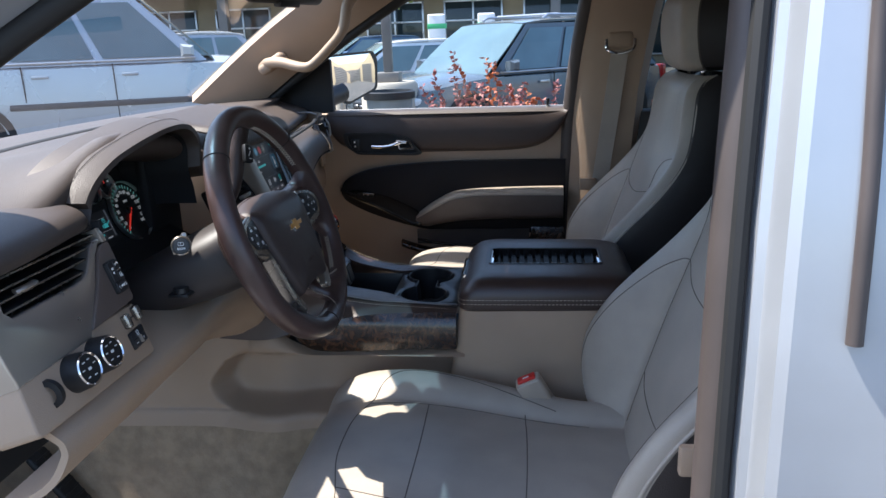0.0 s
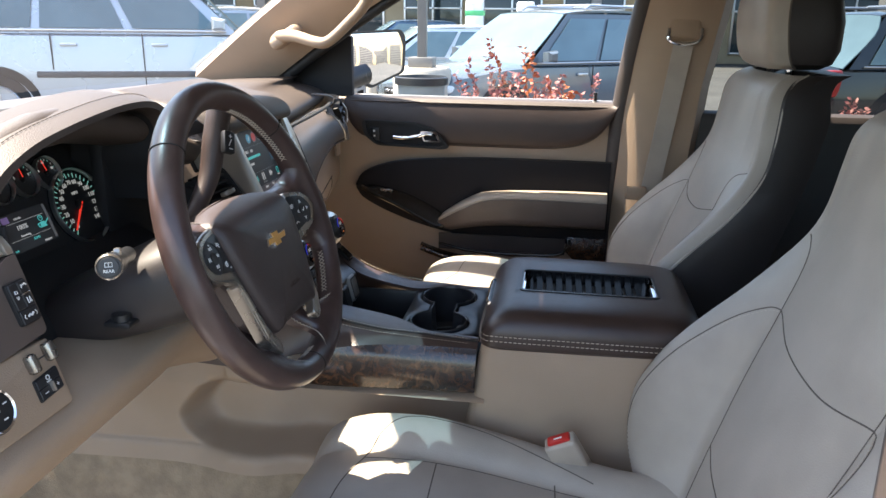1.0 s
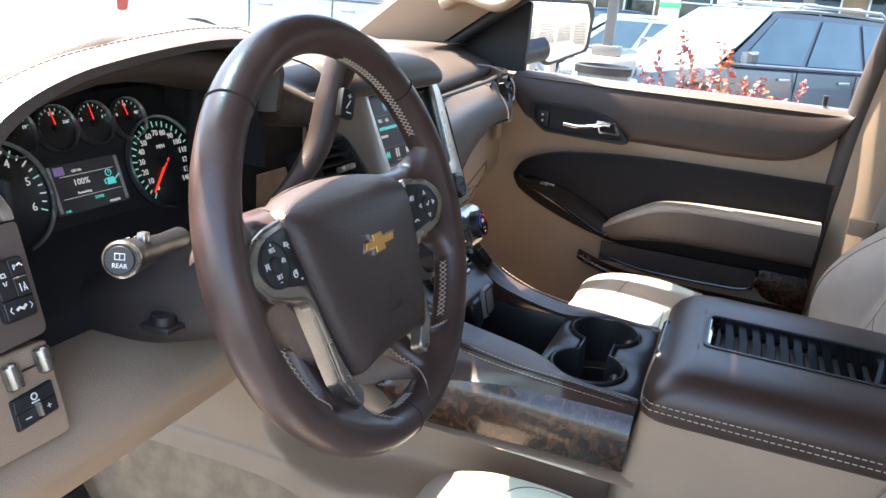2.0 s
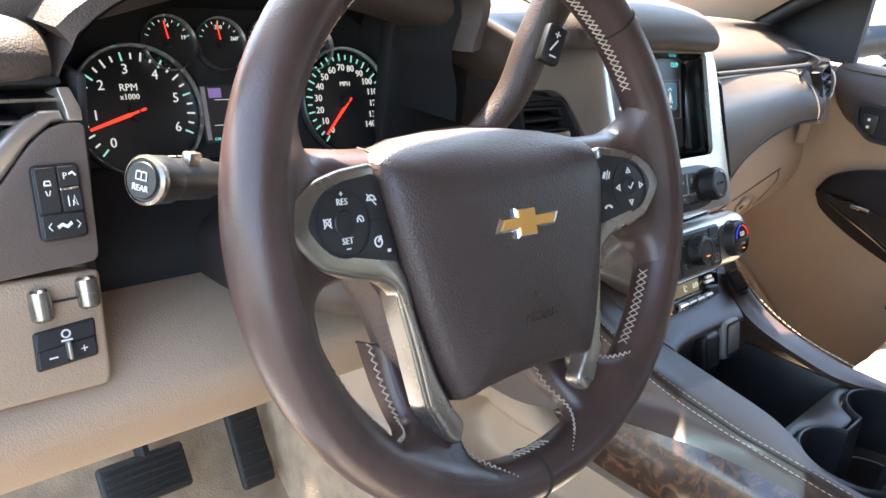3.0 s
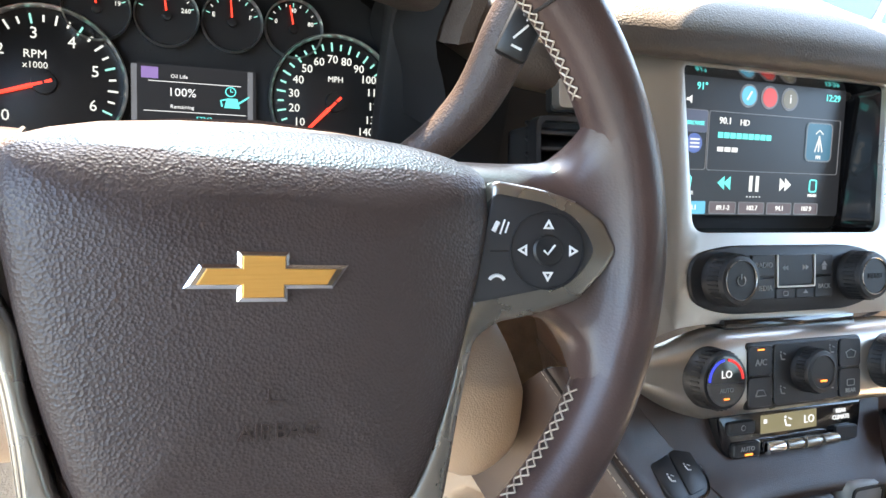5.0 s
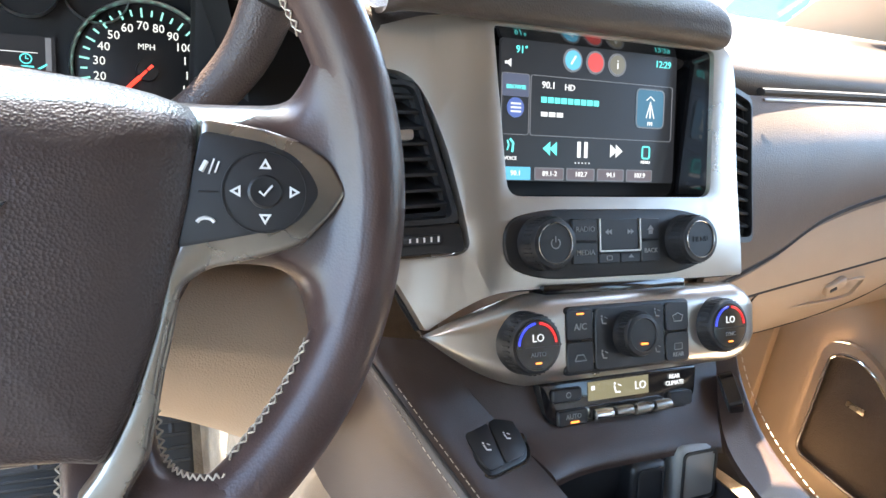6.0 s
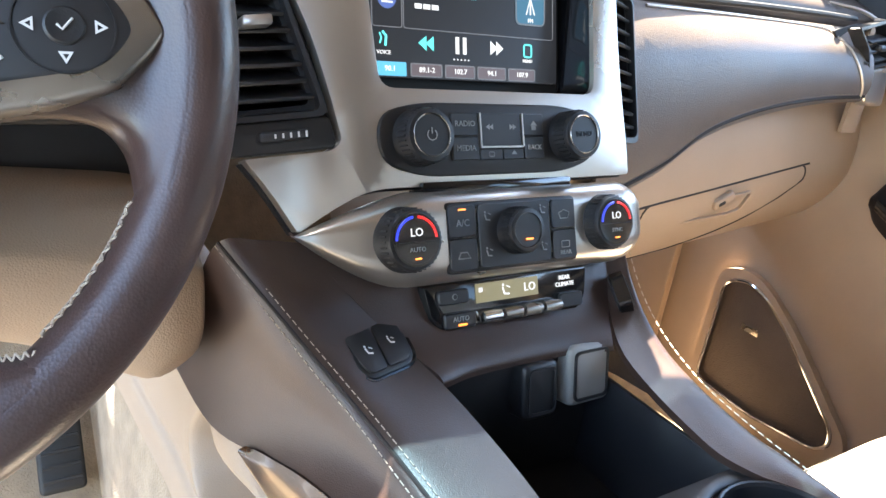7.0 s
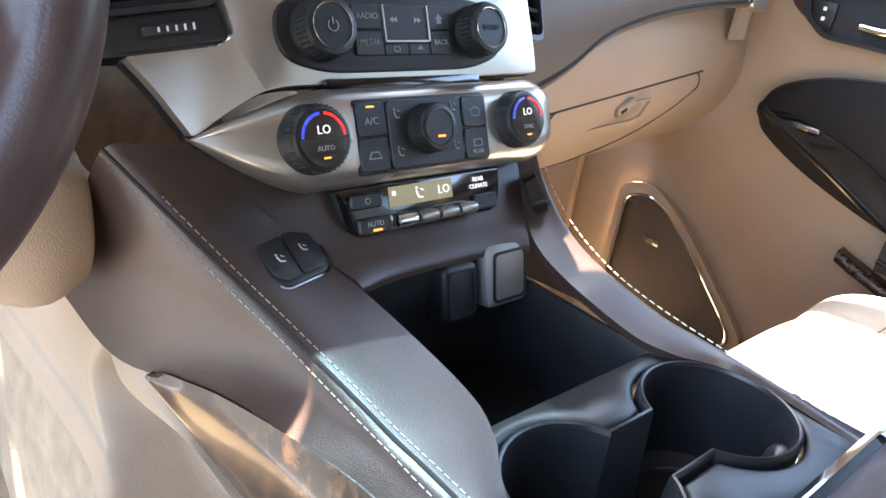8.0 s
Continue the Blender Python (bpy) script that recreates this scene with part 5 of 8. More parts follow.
part("screen_tile", prism(rounded([(-0.0820, -0.0500), (-0.0560, -0.0500), (-0.0560, -0.0405), (-0.0820, -0.0405)], 0.001), 0.0004, SC), lcd_blue, screen, "blue station tile")
part("tile_word", lettering("90.1", 0.0052, SC @ shift(-0.0690, -0.0452, 0.0008)), lcd_white, screen)
tile = part("screen_tile", prism(rounded([(0.0415, -0.0075), (0.0705, -0.0075), (0.0705, 0.0235), (0.0415, 0.0235)], 0.005), 0.0003, SC), lcd_deep, screen, "deep blue radio tile")
part("tile_frame", hollow(0.0415, -0.0075, 0.0705, 0.0235, 0.0010, SC @ Matrix.Translation((0, 0, 0.0003)), 0.005), lcd_grey, tile)
part("browse_panel", prism(rounded([(-0.0820, 0.0100), (-0.0585, 0.0100), (-0.0585, 0.0265), (-0.0820, 0.0265)], 0.002), 0.0003, SC), lcd_slate, screen, "slate blue panel")
part("browse_dot", disc(-0.0700, 0.0020, 0.0072), lcd_indigo, screen, "blue round menu sign")
tagged(part("browse_lines", merged(*(bar(-0.0700, y, 0.0085, 0.0012, 0.0007) for y in (-0.0008, 0.0020, 0.0048))), lcd_white, screen), kind="stuff")
part("screen_frames", merged(hollow(-0.0575, -0.0175, 0.0790, 0.0265), hollow(-0.0822, -0.0175, -0.0583, 0.0265), *(hollow(-0.0525 + 0.0288 * k, -0.0500, -0.0260 + 0.0288 * k, -0.0405, 0.0009, r=0.0015) for k in range(4))), lcd_grey, screen)
part("station_tiles", merged(*(prism(rounded([(-0.0520 + 0.0288 * k, -0.0495), (-0.0265 + 0.0288 * k, -0.0495), (-0.0265 + 0.0288 * k, -0.0410), (-0.0520 + 0.0288 * k, -0.0410)], 0.0012), 0.0002, SC) for k in range(4))), lcd_mauve, screen, "dim mauve station tiles")
for dx, mat_d in ((-0.0205, lcd_blue), (0.0005, lcd_red), (0.0215, lcd_olive)):
    dot = part("screen_dot", disc(dx, 0.0395, 0.0088), lcd_grey, screen, "round menu sign")
    part("dot_core", disc(dx, 0.0395, 0.0072, 0.0004), mat_d, dot)
tagged(part("screen_mark", merged(tube([(0.0560, 0.0005, 0.0006), (0.0560, 0.0130, 0.0006)], 0.0006, 5, m=SC), tube([(0.0520, 0.0005, 0.0006), (0.0560, 0.0130, 0.0006), (0.0600, 0.0005, 0.0006)], 0.0005, 5, m=SC), tube([(0.0520, 0.0145, 0.0006), (0.0560, 0.0175, 0.0006), (0.0600, 0.0145, 0.0006)], 0.0005, 5, m=SC), lettering("FM", 0.0042, SC @ shift(0.0560, -0.0040, 0.0006)),
     lettering("i", 0.010, SC @ shift(0.0215, 0.0395, 0.0010)), tube([(-0.0225, 0.0365, 0.0010), (-0.0185, 0.0425, 0.0010)], 0.0008, 5, m=SC)), lcd_white, screen), kind="stuff")


def vent(name, left_low, right_low, right_top, left_top, count, parent, m, label, lean=28):
    """An air outlet: dark frame, slats across, and a tab."""
    quad = [Vector(p) for p in (left_low, right_low, right_top, left_top)]
    o = rounded([tuple(p) for p in quad], 0.008, 4)
    c = sum(quad, Vector((0, 0))) / 4
    i = [(c.x + (p[0] - c.x) * 0.90, c.y + (p[1] - c.y) * 0.93) for p in o]
    ob = part(name, frame_ring(o, i, 0.012, m, z0=-0.010), black, parent, label)
    part("duct", merged(frame_ring(i, [(c.x + (x - c.x) * 0.9, c.y + (y - c.y) * 0.9) for x, y in i], 0.04, m, z0=-0.045), prism(i, 0.003, m, z0=-0.046)), black_matte, ob)
    for k in range(count):
        t = (k + 0.6) / (count + 0.2)
        a, b = quad[0].lerp(quad[3], t), quad[1].lerp(quad[2], t)
        w = (b - a).length * 0.93
        mid_p = (a + b) / 2
        turn = math.degrees(math.atan2(b.y - a.y, b.x - a.x))
        part("slat", box((w, 0.0028, 0.020), (0, 0, 0), 0.001, m=m @ shift(mid_p.x, mid_p.y, -0.010, turn) @ Matrix.Rotation(radians(lean), 4, "X")), black, ob)
    return ob


# the left vent leans back with the fascia
VT = ST @ Matrix(((0.84, 0, 0, -0.0173), (0.045, 1, 0, 0.0049), (0.34, 0, 1, 0.0367), (0, 0, 0, 1)))
lv = vent("air_vent", (-0.214, 0.0645), (-0.1300, 0.0645), (-0.1600, 0.1600), (-0.214, 0.1655), 9, stack, VT, "tall black air vent with slats")
part("vent_tab", box((0.020, 0.007, 0.012), (-0.176, 0.124, 0.004), 0.002, m=VT), satin, lv, "satin vent tab")
part("vent_base", prism(rounded([(-0.200, 0.0445), (-0.1250, 0.0445), (-0.1285, 0.0645), (-0.214, 0.0645)], 0.005), 0.012, VT, 0.003, z0=-0.013), black, lv)
part("wheel_recess", prism(rounded([(-0.1800, 0.0500), (-0.1420, 0.0500), (-0.1420, 0.0590), (-0.1800, 0.0590)], 0.004), 0.0006, VT, z0=-0.0010), black_matte, lv)
vw = part("vent_wheel", box((0.034, 0.006, 0.006), (-0.161, 0.0545, -0.0005), 0.002, m=VT), charcoal, lv)
for k in range(5):
    part("wheel_mark", box((0.0012, 0.0026 + 0.0003 * k, 0.0004), (-0.168 + 0.0052 * k, 0.0545, 0.0027), 0, m=VT), white_ink, vw)
SIDE = ST @ Matrix.Translation((0.126, 0, -0.006)) @ Matrix.Rotation(radians(12), 4, "Y")
rv = vent("air_vent", (0.000, 0.044), (0.026, 0.044), (0.030, 0.165), (-0.002, 0.172), 11, stack, SIDE, "tall black air vent turned to the passenger")

# radio controls
ST_STACK, ST = ST, ST @ Matrix.Translation((-0.0045, -0.0015, 0))
panel_line = rounded([(-0.062, 0.024), (0.062, 0.024), (0.094, 0.034), (0.094, 0.066), (0.062, 0.073), (-0.062, 0.073), (-0.094, 0.066), (-0.094, 0.034)], 0.02, 5)
radio = part("radio_panel", prism(panel_line, 0.005, ST, 0.002, z0=-0.001), black, stack, "black radio control panel")


def knob(x, y, r, h, parent, name="knob", ring=satin_warm, m=None):
    m = m or ST
    ob = part(name, lathe([(r * 1.05, 0.0), (r * 1.02, h * 0.35), (r * 0.98, h * 0.4), (r * 0.96, h * 0.85), (r * 0.9, h * 0.97), (r * 0.72, h), (r * 0.70, h * 0.96), (0, h * 0.96)], m, 40, (x, y)), black, parent, "black rotary knob")
    part("knob_ring", lathe([(r * 0.76, h * 0.99), (r * 0.735, h * 1.015), (r * 0.71, h * 0.99)], m, 40, (x, y)), ring, ob, "satin ring")
    part("ribs", merged(*(box((r * 0.05, r * 0.05, h * 0.42), (x + math.cos(a) * r * 0.97, y + math.sin(a) * r * 0.97, h * 0.62), 0, m=m) for a in (2 * math.pi * k / 36 for k in range(36)))), black, ob)
    return ob


for s in (-1, 1):
    k_ob = knob(s * 0.0655, 0.0495, 0.0185, 0.022, radio)
    if s < 0:
        part("power_mark", merged(tube([(s * 0.0655 + 0.0035 * math.sin(a), 0.0495 + 0.0035 * math.cos(a), 0.0217) for a in (radians(40 + 28 * k) for k in range(11))], 0.0004, 5, m=ST), box((0.0007, 0.004, 0.0004), (s * 0.0655, 0.0522, 0.0217), 0, m=ST)), grey_ink, k_ob)
    else:
        part("knob_word", lettering("MENU", 0.0055, ST @ shift(0.0655, 0.0495, 0.0215)), charcoal, k_ob)
for x0, x1, y0, y1 in ((-0.040, -0.018, 0.0505, 0.066), (-0.040, -0.018, 0.034, 0.0495), (0.022, 0.040, 0.0505, 0.066), (0.022, 0.040, 0.034, 0.0495), (-0.017, 0.002, 0.034, 0.0415), (0.003, 0.021, 0.034, 0.0415), (-0.0155, 0.0195, 0.0435, 0.066)):
    part("button", prism(rounded([(x0, y0), (x1, y0), (x1, y1), (x0, y1)], 0.0012, 2), 0.003, ST, 0.0006, 1, z0=0.003), charcoal, radio)
part("button_trim", merged(box((0.0012, 0.023, 0.003), (-0.0165, 0.0545, 0.0055), 0, m=ST), box((0.0012, 0.023, 0.003), (0.0205, 0.0545, 0.0055), 0, m=ST), box((0.037, 0.0012, 0.003), (0.002, 0.0428, 0.0055), 0, m=ST)), satin, radio, "thin satin trim")
tagged(part("button_words", merged(lettering("RADIO", 0.0055, ST @ shift(-0.029, 0.0585, 0.0062)), lettering("MEDIA", 0.0055, ST @ shift(-0.029, 0.042, 0.0062)), lettering("BACK", 0.0050, ST @ shift(0.031, 0.042, 0.0062)),
     *(prism([(x, 0.0565), (x + 0.003, 0.0585), (x + 0.003, 0.0545)], 0.0003, ST, z0=0.006) for x in (-0.0115, -0.0085)), *(prism([(x, 0.0585), (x, 0.0545), (x + 0.003, 0.0565)], 0.0003, ST, z0=0.006) for x in (0.009, 0.012)),
     hollow(-0.0105, 0.0360, -0.0055, 0.0395, 0.0005, ST @ Matrix.Translation((0, 0, 0.006)), 0.001), prism([(0.0095, 0.0375), (0.0145, 0.0375), (0.012, 0.0402)], 0.0003, ST, z0=0.006),
     prism([(0.0278, 0.0575), (0.0342, 0.0575), (0.031, 0.061)], 0.0003, ST, z0=0.006), box((0.004, 0.003, 0.0003), (0.031, 0.0558, 0.006), 0, m=ST)), grey_ink, radio), kind="stuff")
part("disc_slot", box((0.130, 0.008, 0.02), (0.0, 0.0165, -0.0045), 0.002, m=ST), piano, stack, "black disc slot")

ST = ST_STACK

# climate pod: a long silver bulge that ends in a point on the driver's side
pod = []
for k in range(41):
    t = k / 40
    u = -0.158 + 0.288 * t
    top = 0.0135 - 0.024 * max(0, (-0.075 - u) / 0.083) ** 1.3 - 0.02 * max(0, (u - 0.105) / 0.025) ** 2
    low = -0.049 + 0.040 * max(0, (-0.085 - u) / 0.073) ** 1.5 + 0.022 * max(0, (u - 0.100) / 0.03) ** 2
    rise = 0.022 * min(1, ((u + 0.158) / 0.06)) ** 0.7 * (1 - 0.5 * max(0, (u - 0.11) / 0.02) ** 2)
    ring = []
    for j in range(17):
        b = math.pi * j / 16
        ring.append((u, (top + low) / 2 + (top - low) / 2 * math.cos(b), -0.008 + (rise + 0.004) * min(1.0, 1.25 * math.sin(b)) ** 0.55))
    pod.append(ring)
part("climate_pod", loft(pod, closed=False, m=ST), satin, stack, "satin silver climate control pod")
ST_STACK, ST = ST, ST @ Matrix.Translation((-0.0080, 0.0005, 0))
climate = part("climate_panel", prism(rounded([(-0.055, -0.043), (0.059, -0.043), (0.059, 0.004), (-0.055, 0.004)], 0.005), 0.006, ST, 0.0015, z0=0.012), black, stack, "black climate button panel")
for x0, x1, y0, y1 in ((-0.053, -0.031, -0.019, 0.002), (-0.053, -0.031, -0.041, -0.020), (0.035, 0.057, -0.019, 0.002), (0.035, 0.057, -0.041, -0.020), (-0.029, 0.033, -0.041, 0.002)):
    part("button", prism(rounded([(x0, y0), (x1, y0), (x1, y1), (x0, y1)], 0.003, 3), 0.002, ST, 0.0006, 1, z0=0.0175), charcoal, climate)
fan = knob(0.002, -0.0175, 0.0160, 0.017, climate, "fan_knob", ring=charcoal, m=ST @ Matrix.Translation((0, 0, 0.016)))
part("lamp", box((0.006, 0.0012, 0.0005), (0.002, -0.0235, 0.0335), 0, m=ST), led_orange, fan)


def seat_sign(x, y, s=1.0, z=0.0198, m=None, flip=1):
    m = m or ST
    return merged(tube([(x - flip * 0.003 * s, y + 0.004 * s, z), (x - flip * 0.0015 * s, y - 0.001 * s, z), (x + flip * 0.003 * s, y - 0.0015 * s, z)], 0.0008 * s, 5, m=m),
                  tube([(x + flip * 0.001 * s, y + 0.005 * s, z), (x + flip * 0.0042 * s, y + 0.0035 * s, z)], 0.0005 * s, 5, m=m), lathe([(0.0012 * s, z), (0, z + 0.0005)], m, 10, (x - flip * 0.0025 * s, y + 0.006 * s)))


tagged(part("button_print", merged(lettering("A/C", 0.0065, ST @ shift(-0.042, -0.010, 0.0198)), seat_sign(-0.022, -0.008, 0.7), seat_sign(-0.022, -0.032, 0.7), seat_sign(0.026, -0.006, 0.7), seat_sign(0.026, -0.032, 0.7),
     tube([(-0.047, -0.033, 0.0198), (-0.045, -0.029, 0.0198), (-0.040, -0.029, 0.0198), (-0.0375, -0.033, 0.0198), (-0.047, -0.033, 0.0198)], 0.0005, 5, m=ST), hollow(0.042, -0.033, 0.050, -0.028, 0.0005, ST @ Matrix.Translation((0, 0, 0.0196)), 0.001), lettering("REAR", 0.0045, ST @ shift(0.046, -0.0365, 0.0198)), tube([(0.041, -0.008, 0.0198), (0.046, -0.006, 0.0198), (0.051, -0.008, 0.0198), (0.0495, -0.012, 0.0198), (0.0425, -0.012, 0.0198), (0.041, -0.008, 0.0198)], 0.0004, 5, m=ST)), grey_ink, climate), kind="stuff")
part("lamp", box((0.006, 0.0010, 0.0005), (-0.042, -0.001, 0.0195), 0, m=ST), led_orange, climate)
for s in (-1, 1):
    base = ST @ Matrix.Translation((0, 0, 0.012))
    kx, ky = s * 0.0855 + 0.001, -0.0175
    tk = knob(kx, ky, 0.0203, 0.019, stack, "temperature_knob", ring=charcoal, m=base)
    part("knob_face", lathe([(0.0165, 0.0180), (0.0165, 0.0192), (0, 0.0196)], base, 40, (kx, ky)), piano, tk)
    for a0, a1, mat_c in ((-88, -6, ring_blue), (6, 88, ring_red)):
        arc = [(kx + 0.0142 * math.sin(radians(a)), ky + 0.0142 * math.cos(radians(a)), 0.0194) for a in range(a0, a1 + 1, 8)]
        part("temperature_arc", tube(arc, 0.0009, 6, m=base), mat_c, tk, "blue arc" if mat_c is ring_blue else "red arc")
    part("knob_word", lettering("LO", 0.0072, base @ shift(kx, ky + 0.0045, 0.0198), 0.0002), lcd_white, tk)
    part("knob_word", lettering("AUTO" if s < 0 else "SYNC", 0.0042, base @ shift(kx, ky - 0.0060, 0.0198), 0.0002), grey_ink, tk)
    part("knob_line", box((0.030, 0.0003, 0.0003), (kx, ky - 0.0012, 0.0197), 0, m=base), charcoal, tk)
    part("lamp", box((0.0045, 0.0010, 0.0004), (kx, ky - 0.0115, 0.0198), 0, m=base), led_orange, tk)

ST = ST_STACK

# rear climate strip
rear_m = ST @ Matrix.Translation((0.0, 0, -0.002))
rear_panel = part("rear_climate_panel", prism(rounded([(-0.072, -0.049), (0.076, -0.049), (0.073, -0.074), (0.062, -0.085), (-0.055, -0.085), (-0.066, -0.076)], [0.004, 0.004, 0.008, 0.008, 0.008, 0.008], 4), 0.012, rear_m, 0.003, z0=-0.010), piano, stack, "gloss black rear climate panel")
part("rear_display", prism([(-0.030, -0.066), (0.026, -0.066), (0.026, -0.0525), (-0.030, -0.0525)], 0.0005, rear_m, z0=0.0021), lcd_amber, rear_panel, "amber lit display")
part("rear_words", merged(lettering("LO", 0.0085, rear_m @ shift(0.018, -0.0595, 0.0030)), seat_sign(-0.004, -0.061, 0.9, 0.003, rear_m), lettering("REAR", 0.0046, rear_m @ shift(0.052, -0.0565, 0.0026)), lettering("CLIMATE", 0.0046, rear_m @ shift(0.052, -0.0615, 0.0026)), box((0.003, 0.003, 0.0004), (-0.026, -0.057, 0.003), 0, m=rear_m)), lcd_white, rear_panel)
for x0, x1, y0, y1 in ((-0.062, -0.037, -0.064, -0.054), (-0.058, -0.032, -0.081, -0.070), (0.045, 0.068, -0.079, -0.068)):
    part("button", prism(rounded([(x0, y0), (x1, y0), (x1, y1), (x0, y1)], 0.003, 3), 0.004, rear_m, 0.001, 1, z0=0.001), charcoal, rear_panel)
for k in range(4):
    part("toggle", lathe([(0, 0.0), (0.0042, 0.001), (0.0045, 0.010), (0.0040, 0.0165), (0, 0.0175)], rear_m @ Matrix.Translation((-0.029 + 0.0185 * k, -0.0755, 0.006)) @ Matrix.Rotation(radians(90), 4, "Y"), 14), satin_warm if k else chrome, rear_panel)
part("lamp", box((0.007, 0.0013, 0.0005), (-0.044, -0.0785, 0.0052), 0, m=rear_m), led_orange, rear_panel)
part("rear_print", merged(lettering("AUTO", 0.0048, rear_m @ shift(-0.045, -0.0745, 0.0052)), lathe([(0.0022, 0.0051), (0.0016, 0.0053)], rear_m, 16, (-0.049, -0.059))), grey_ink, rear_panel)

# seat heater switches beside the stack


def heater_switch(m, outline, caps, signs):
    """A flush plate with two rocking caps, each with its seat sign."""
    m = m @ Matrix.Translation((0, 0, -0.0014))
    line = rounded(outline, 0.005, 4)
    sw_plate = part("seat_heater_switch", prism(line, 0.012, m, 0.0015, 2, z0=-0.005), black, stack, "black seat heater switch pair")
    part("switch_rim", frame_ring([(p.x * 1.09, p.y * 1.09) for p in line], [(p.x * 1.02, p.y * 1.02) for p in line], 0.010, m, z0=-0.0040), piano, sw_plate, "gloss black rim")
    for cap in caps:
        part("switch_cap", prism(rounded(cap, 0.003, 3), 0.0022, m, 0.0007, z0=0.0062), charcoal, sw_plate)
    for sx, sy_, k in signs:
        part("switch_sign", seat_sign(sx, sy_, k * 0.8, 0.0086, m), white_ink, sw_plate)


up = Vector((0.13, -0.378, 0.917)).normalized()
along = (Vector((1, 0, 0)) - up * up.x).normalized()
PLATE = Matrix((along, up.cross(along), up)).transposed().to_4x4()
heater_switch(Matrix.Translation((-0.1155, 0.0674, 1.1112)) @ PLATE, [(-0.0232, 0.0101), (-0.0110, 0.0236), (0.0265, 0.0223), (0.0272, -0.0047), (0.0212, -0.0132), (-0.0115, -0.0221), (-0.0182, -0.0141)],
              ([(-0.0200, 0.0095), (-0.0095, 0.0206), (0.0018, 0.0198), (0.0018, -0.0150), (-0.0110, -0.0186), (-0.0160, -0.0120)], [(0.0030, 0.0196), (0.0240, 0.0190), (0.0240, -0.0040), (0.0190, -0.0105), (0.0030, -0.0145)]),
              ((-0.0065, -0.003, 0.9), (0.013, 0.004, 0.8)))
heater_switch(slab((0.116, 0.074, 1.119), 45) @ Matrix.Rotation(radians(50), 4, "Y") @ Matrix.Translation((0, 0, -0.005)), [(-0.020, -0.010), (0.010, -0.020), (0.022, -0.006), (0.018, 0.016), (-0.018, 0.016)],
              ([(-0.017, -0.008), (-0.001, -0.013), (-0.001, 0.013), (-0.015, 0.013)], [(0.001, -0.014), (0.009, -0.016), (0.018, -0.005), (0.015, 0.013), (0.001, 0.013)]), ((-0.008, 0.0, 0.8), (0.008, 0.0, 0.8)))

# padded brow over the screen
brow_rows = ((0.32, 1.440), (0.24, 1.424), (0.195, 1.416), (0.170, 1.403), (0.160, 1.390), (0.162, 1.379), (0.176, 1.374), (0.20, 1.378))
part("screen_brow", patch([[(-0.176, y + 0.024, z - 0.006), (-0.160, y + 0.006, z - 0.001), (-0.09, y, z), (0.0, y - 0.002, z + 0.001), (0.075, y, z), (0.100, y + 0.004, z - 0.001), (0.112, y + 0.022, z - 0.004)] for y, z in brow_rows], 4, 0.004), dash_pad, stack, "taupe padded brow over the screen")

# ---- floor console ----
console = thing("floor_console", "cocoa leather console with storage bin, cup holders and burl trim", "console", (0, -0.05, 0.66))
stitch_line = smooth_line([(-0.198, 0.122, 1.172), (-0.176, 0.090, 1.143), (-0.153, 0.052, 1.113), (-0.138, 0.015, 1.094), (-0.130, -0.03, 1.082), (-0.126, -0.10, 1.074), (-0.124, -0.205, 1.067)], 5)


def rail(sign, seam_pts, inner_pts, low_pts):
    net = []
    for (xs_, ys_, zs_), (xi, yi, zi), (xl, yl, zl) in zip(seam_pts, inner_pts, low_pts):
        net.append([(xi, yi, zi), ((xi + xs_) / 2, (yi + ys_) / 2, (zi + zs_) / 2 + 0.002), (xs_, ys_, zs_), (xs_ * 0.70 + xl * 0.30 + sign * 0.002, ys_ * 0.62 + yl * 0.38, zs_ * 0.62 + zl * 0.38), (xl, yl, zl)])
    return patch(net, 6, 0.006)


inner_l = ((-0.150, 0.112, 1.172), (-0.100, 0.080, 1.120), (-0.076, 0.030, 1.096), (-0.070, -0.05, 1.080), (-0.080, -0.085, 1.075), (-0.106, -0.125, 1.073), (-0.108, -0.205, 1.069))
rail_bm = rail(-1, ((-0.198, 0.122, 1.172), (-0.163, 0.068, 1.124), (-0.138, 0.015, 1.094), (-0.129, -0.05, 1.079), (-0.128, -0.085, 1.0765), (-0.127, -0.125, 1.0735), (-0.124, -0.205, 1.067)), inner_l,
     ((-0.196, 0.235, 1.030), (-0.191, 0.145, 1.026), (-0.176, 0.070, 1.044), (-0.157, -0.02, 1.060), (-0.150, -0.07, 1.061), (-0.146, -0.12, 1.061), (-0.143, -0.205, 1.060)))
rail_tree = BVHTree.FromBMesh(rail_bm)
part("left_rail", rail_bm, cocoa, console, "cocoa leather rail with twin stitched seam")
part("right_rail", rail(1, ((0.126, 0.106, 1.160), (0.121, 0.071, 1.122), (0.114, 0.020, 1.095), (0.113, -0.05, 1.079), (0.1145, -0.085, 1.0765), (0.117, -0.125, 1.0735), (0.118, -0.205, 1.067)), [(min(-x, 0.104), y, z) for x, y, z in inner_l],
     ((0.136, 0.190, 1.040), (0.137, 0.130, 1.035), (0.138, 0.065, 1.043), (0.138, -0.02, 1.050), (0.138, -0.07, 1.050), (0.138, -0.12, 1.050), (0.138, -0.205, 1.050))), cocoa, console, "cocoa leather rail with stitched edge")
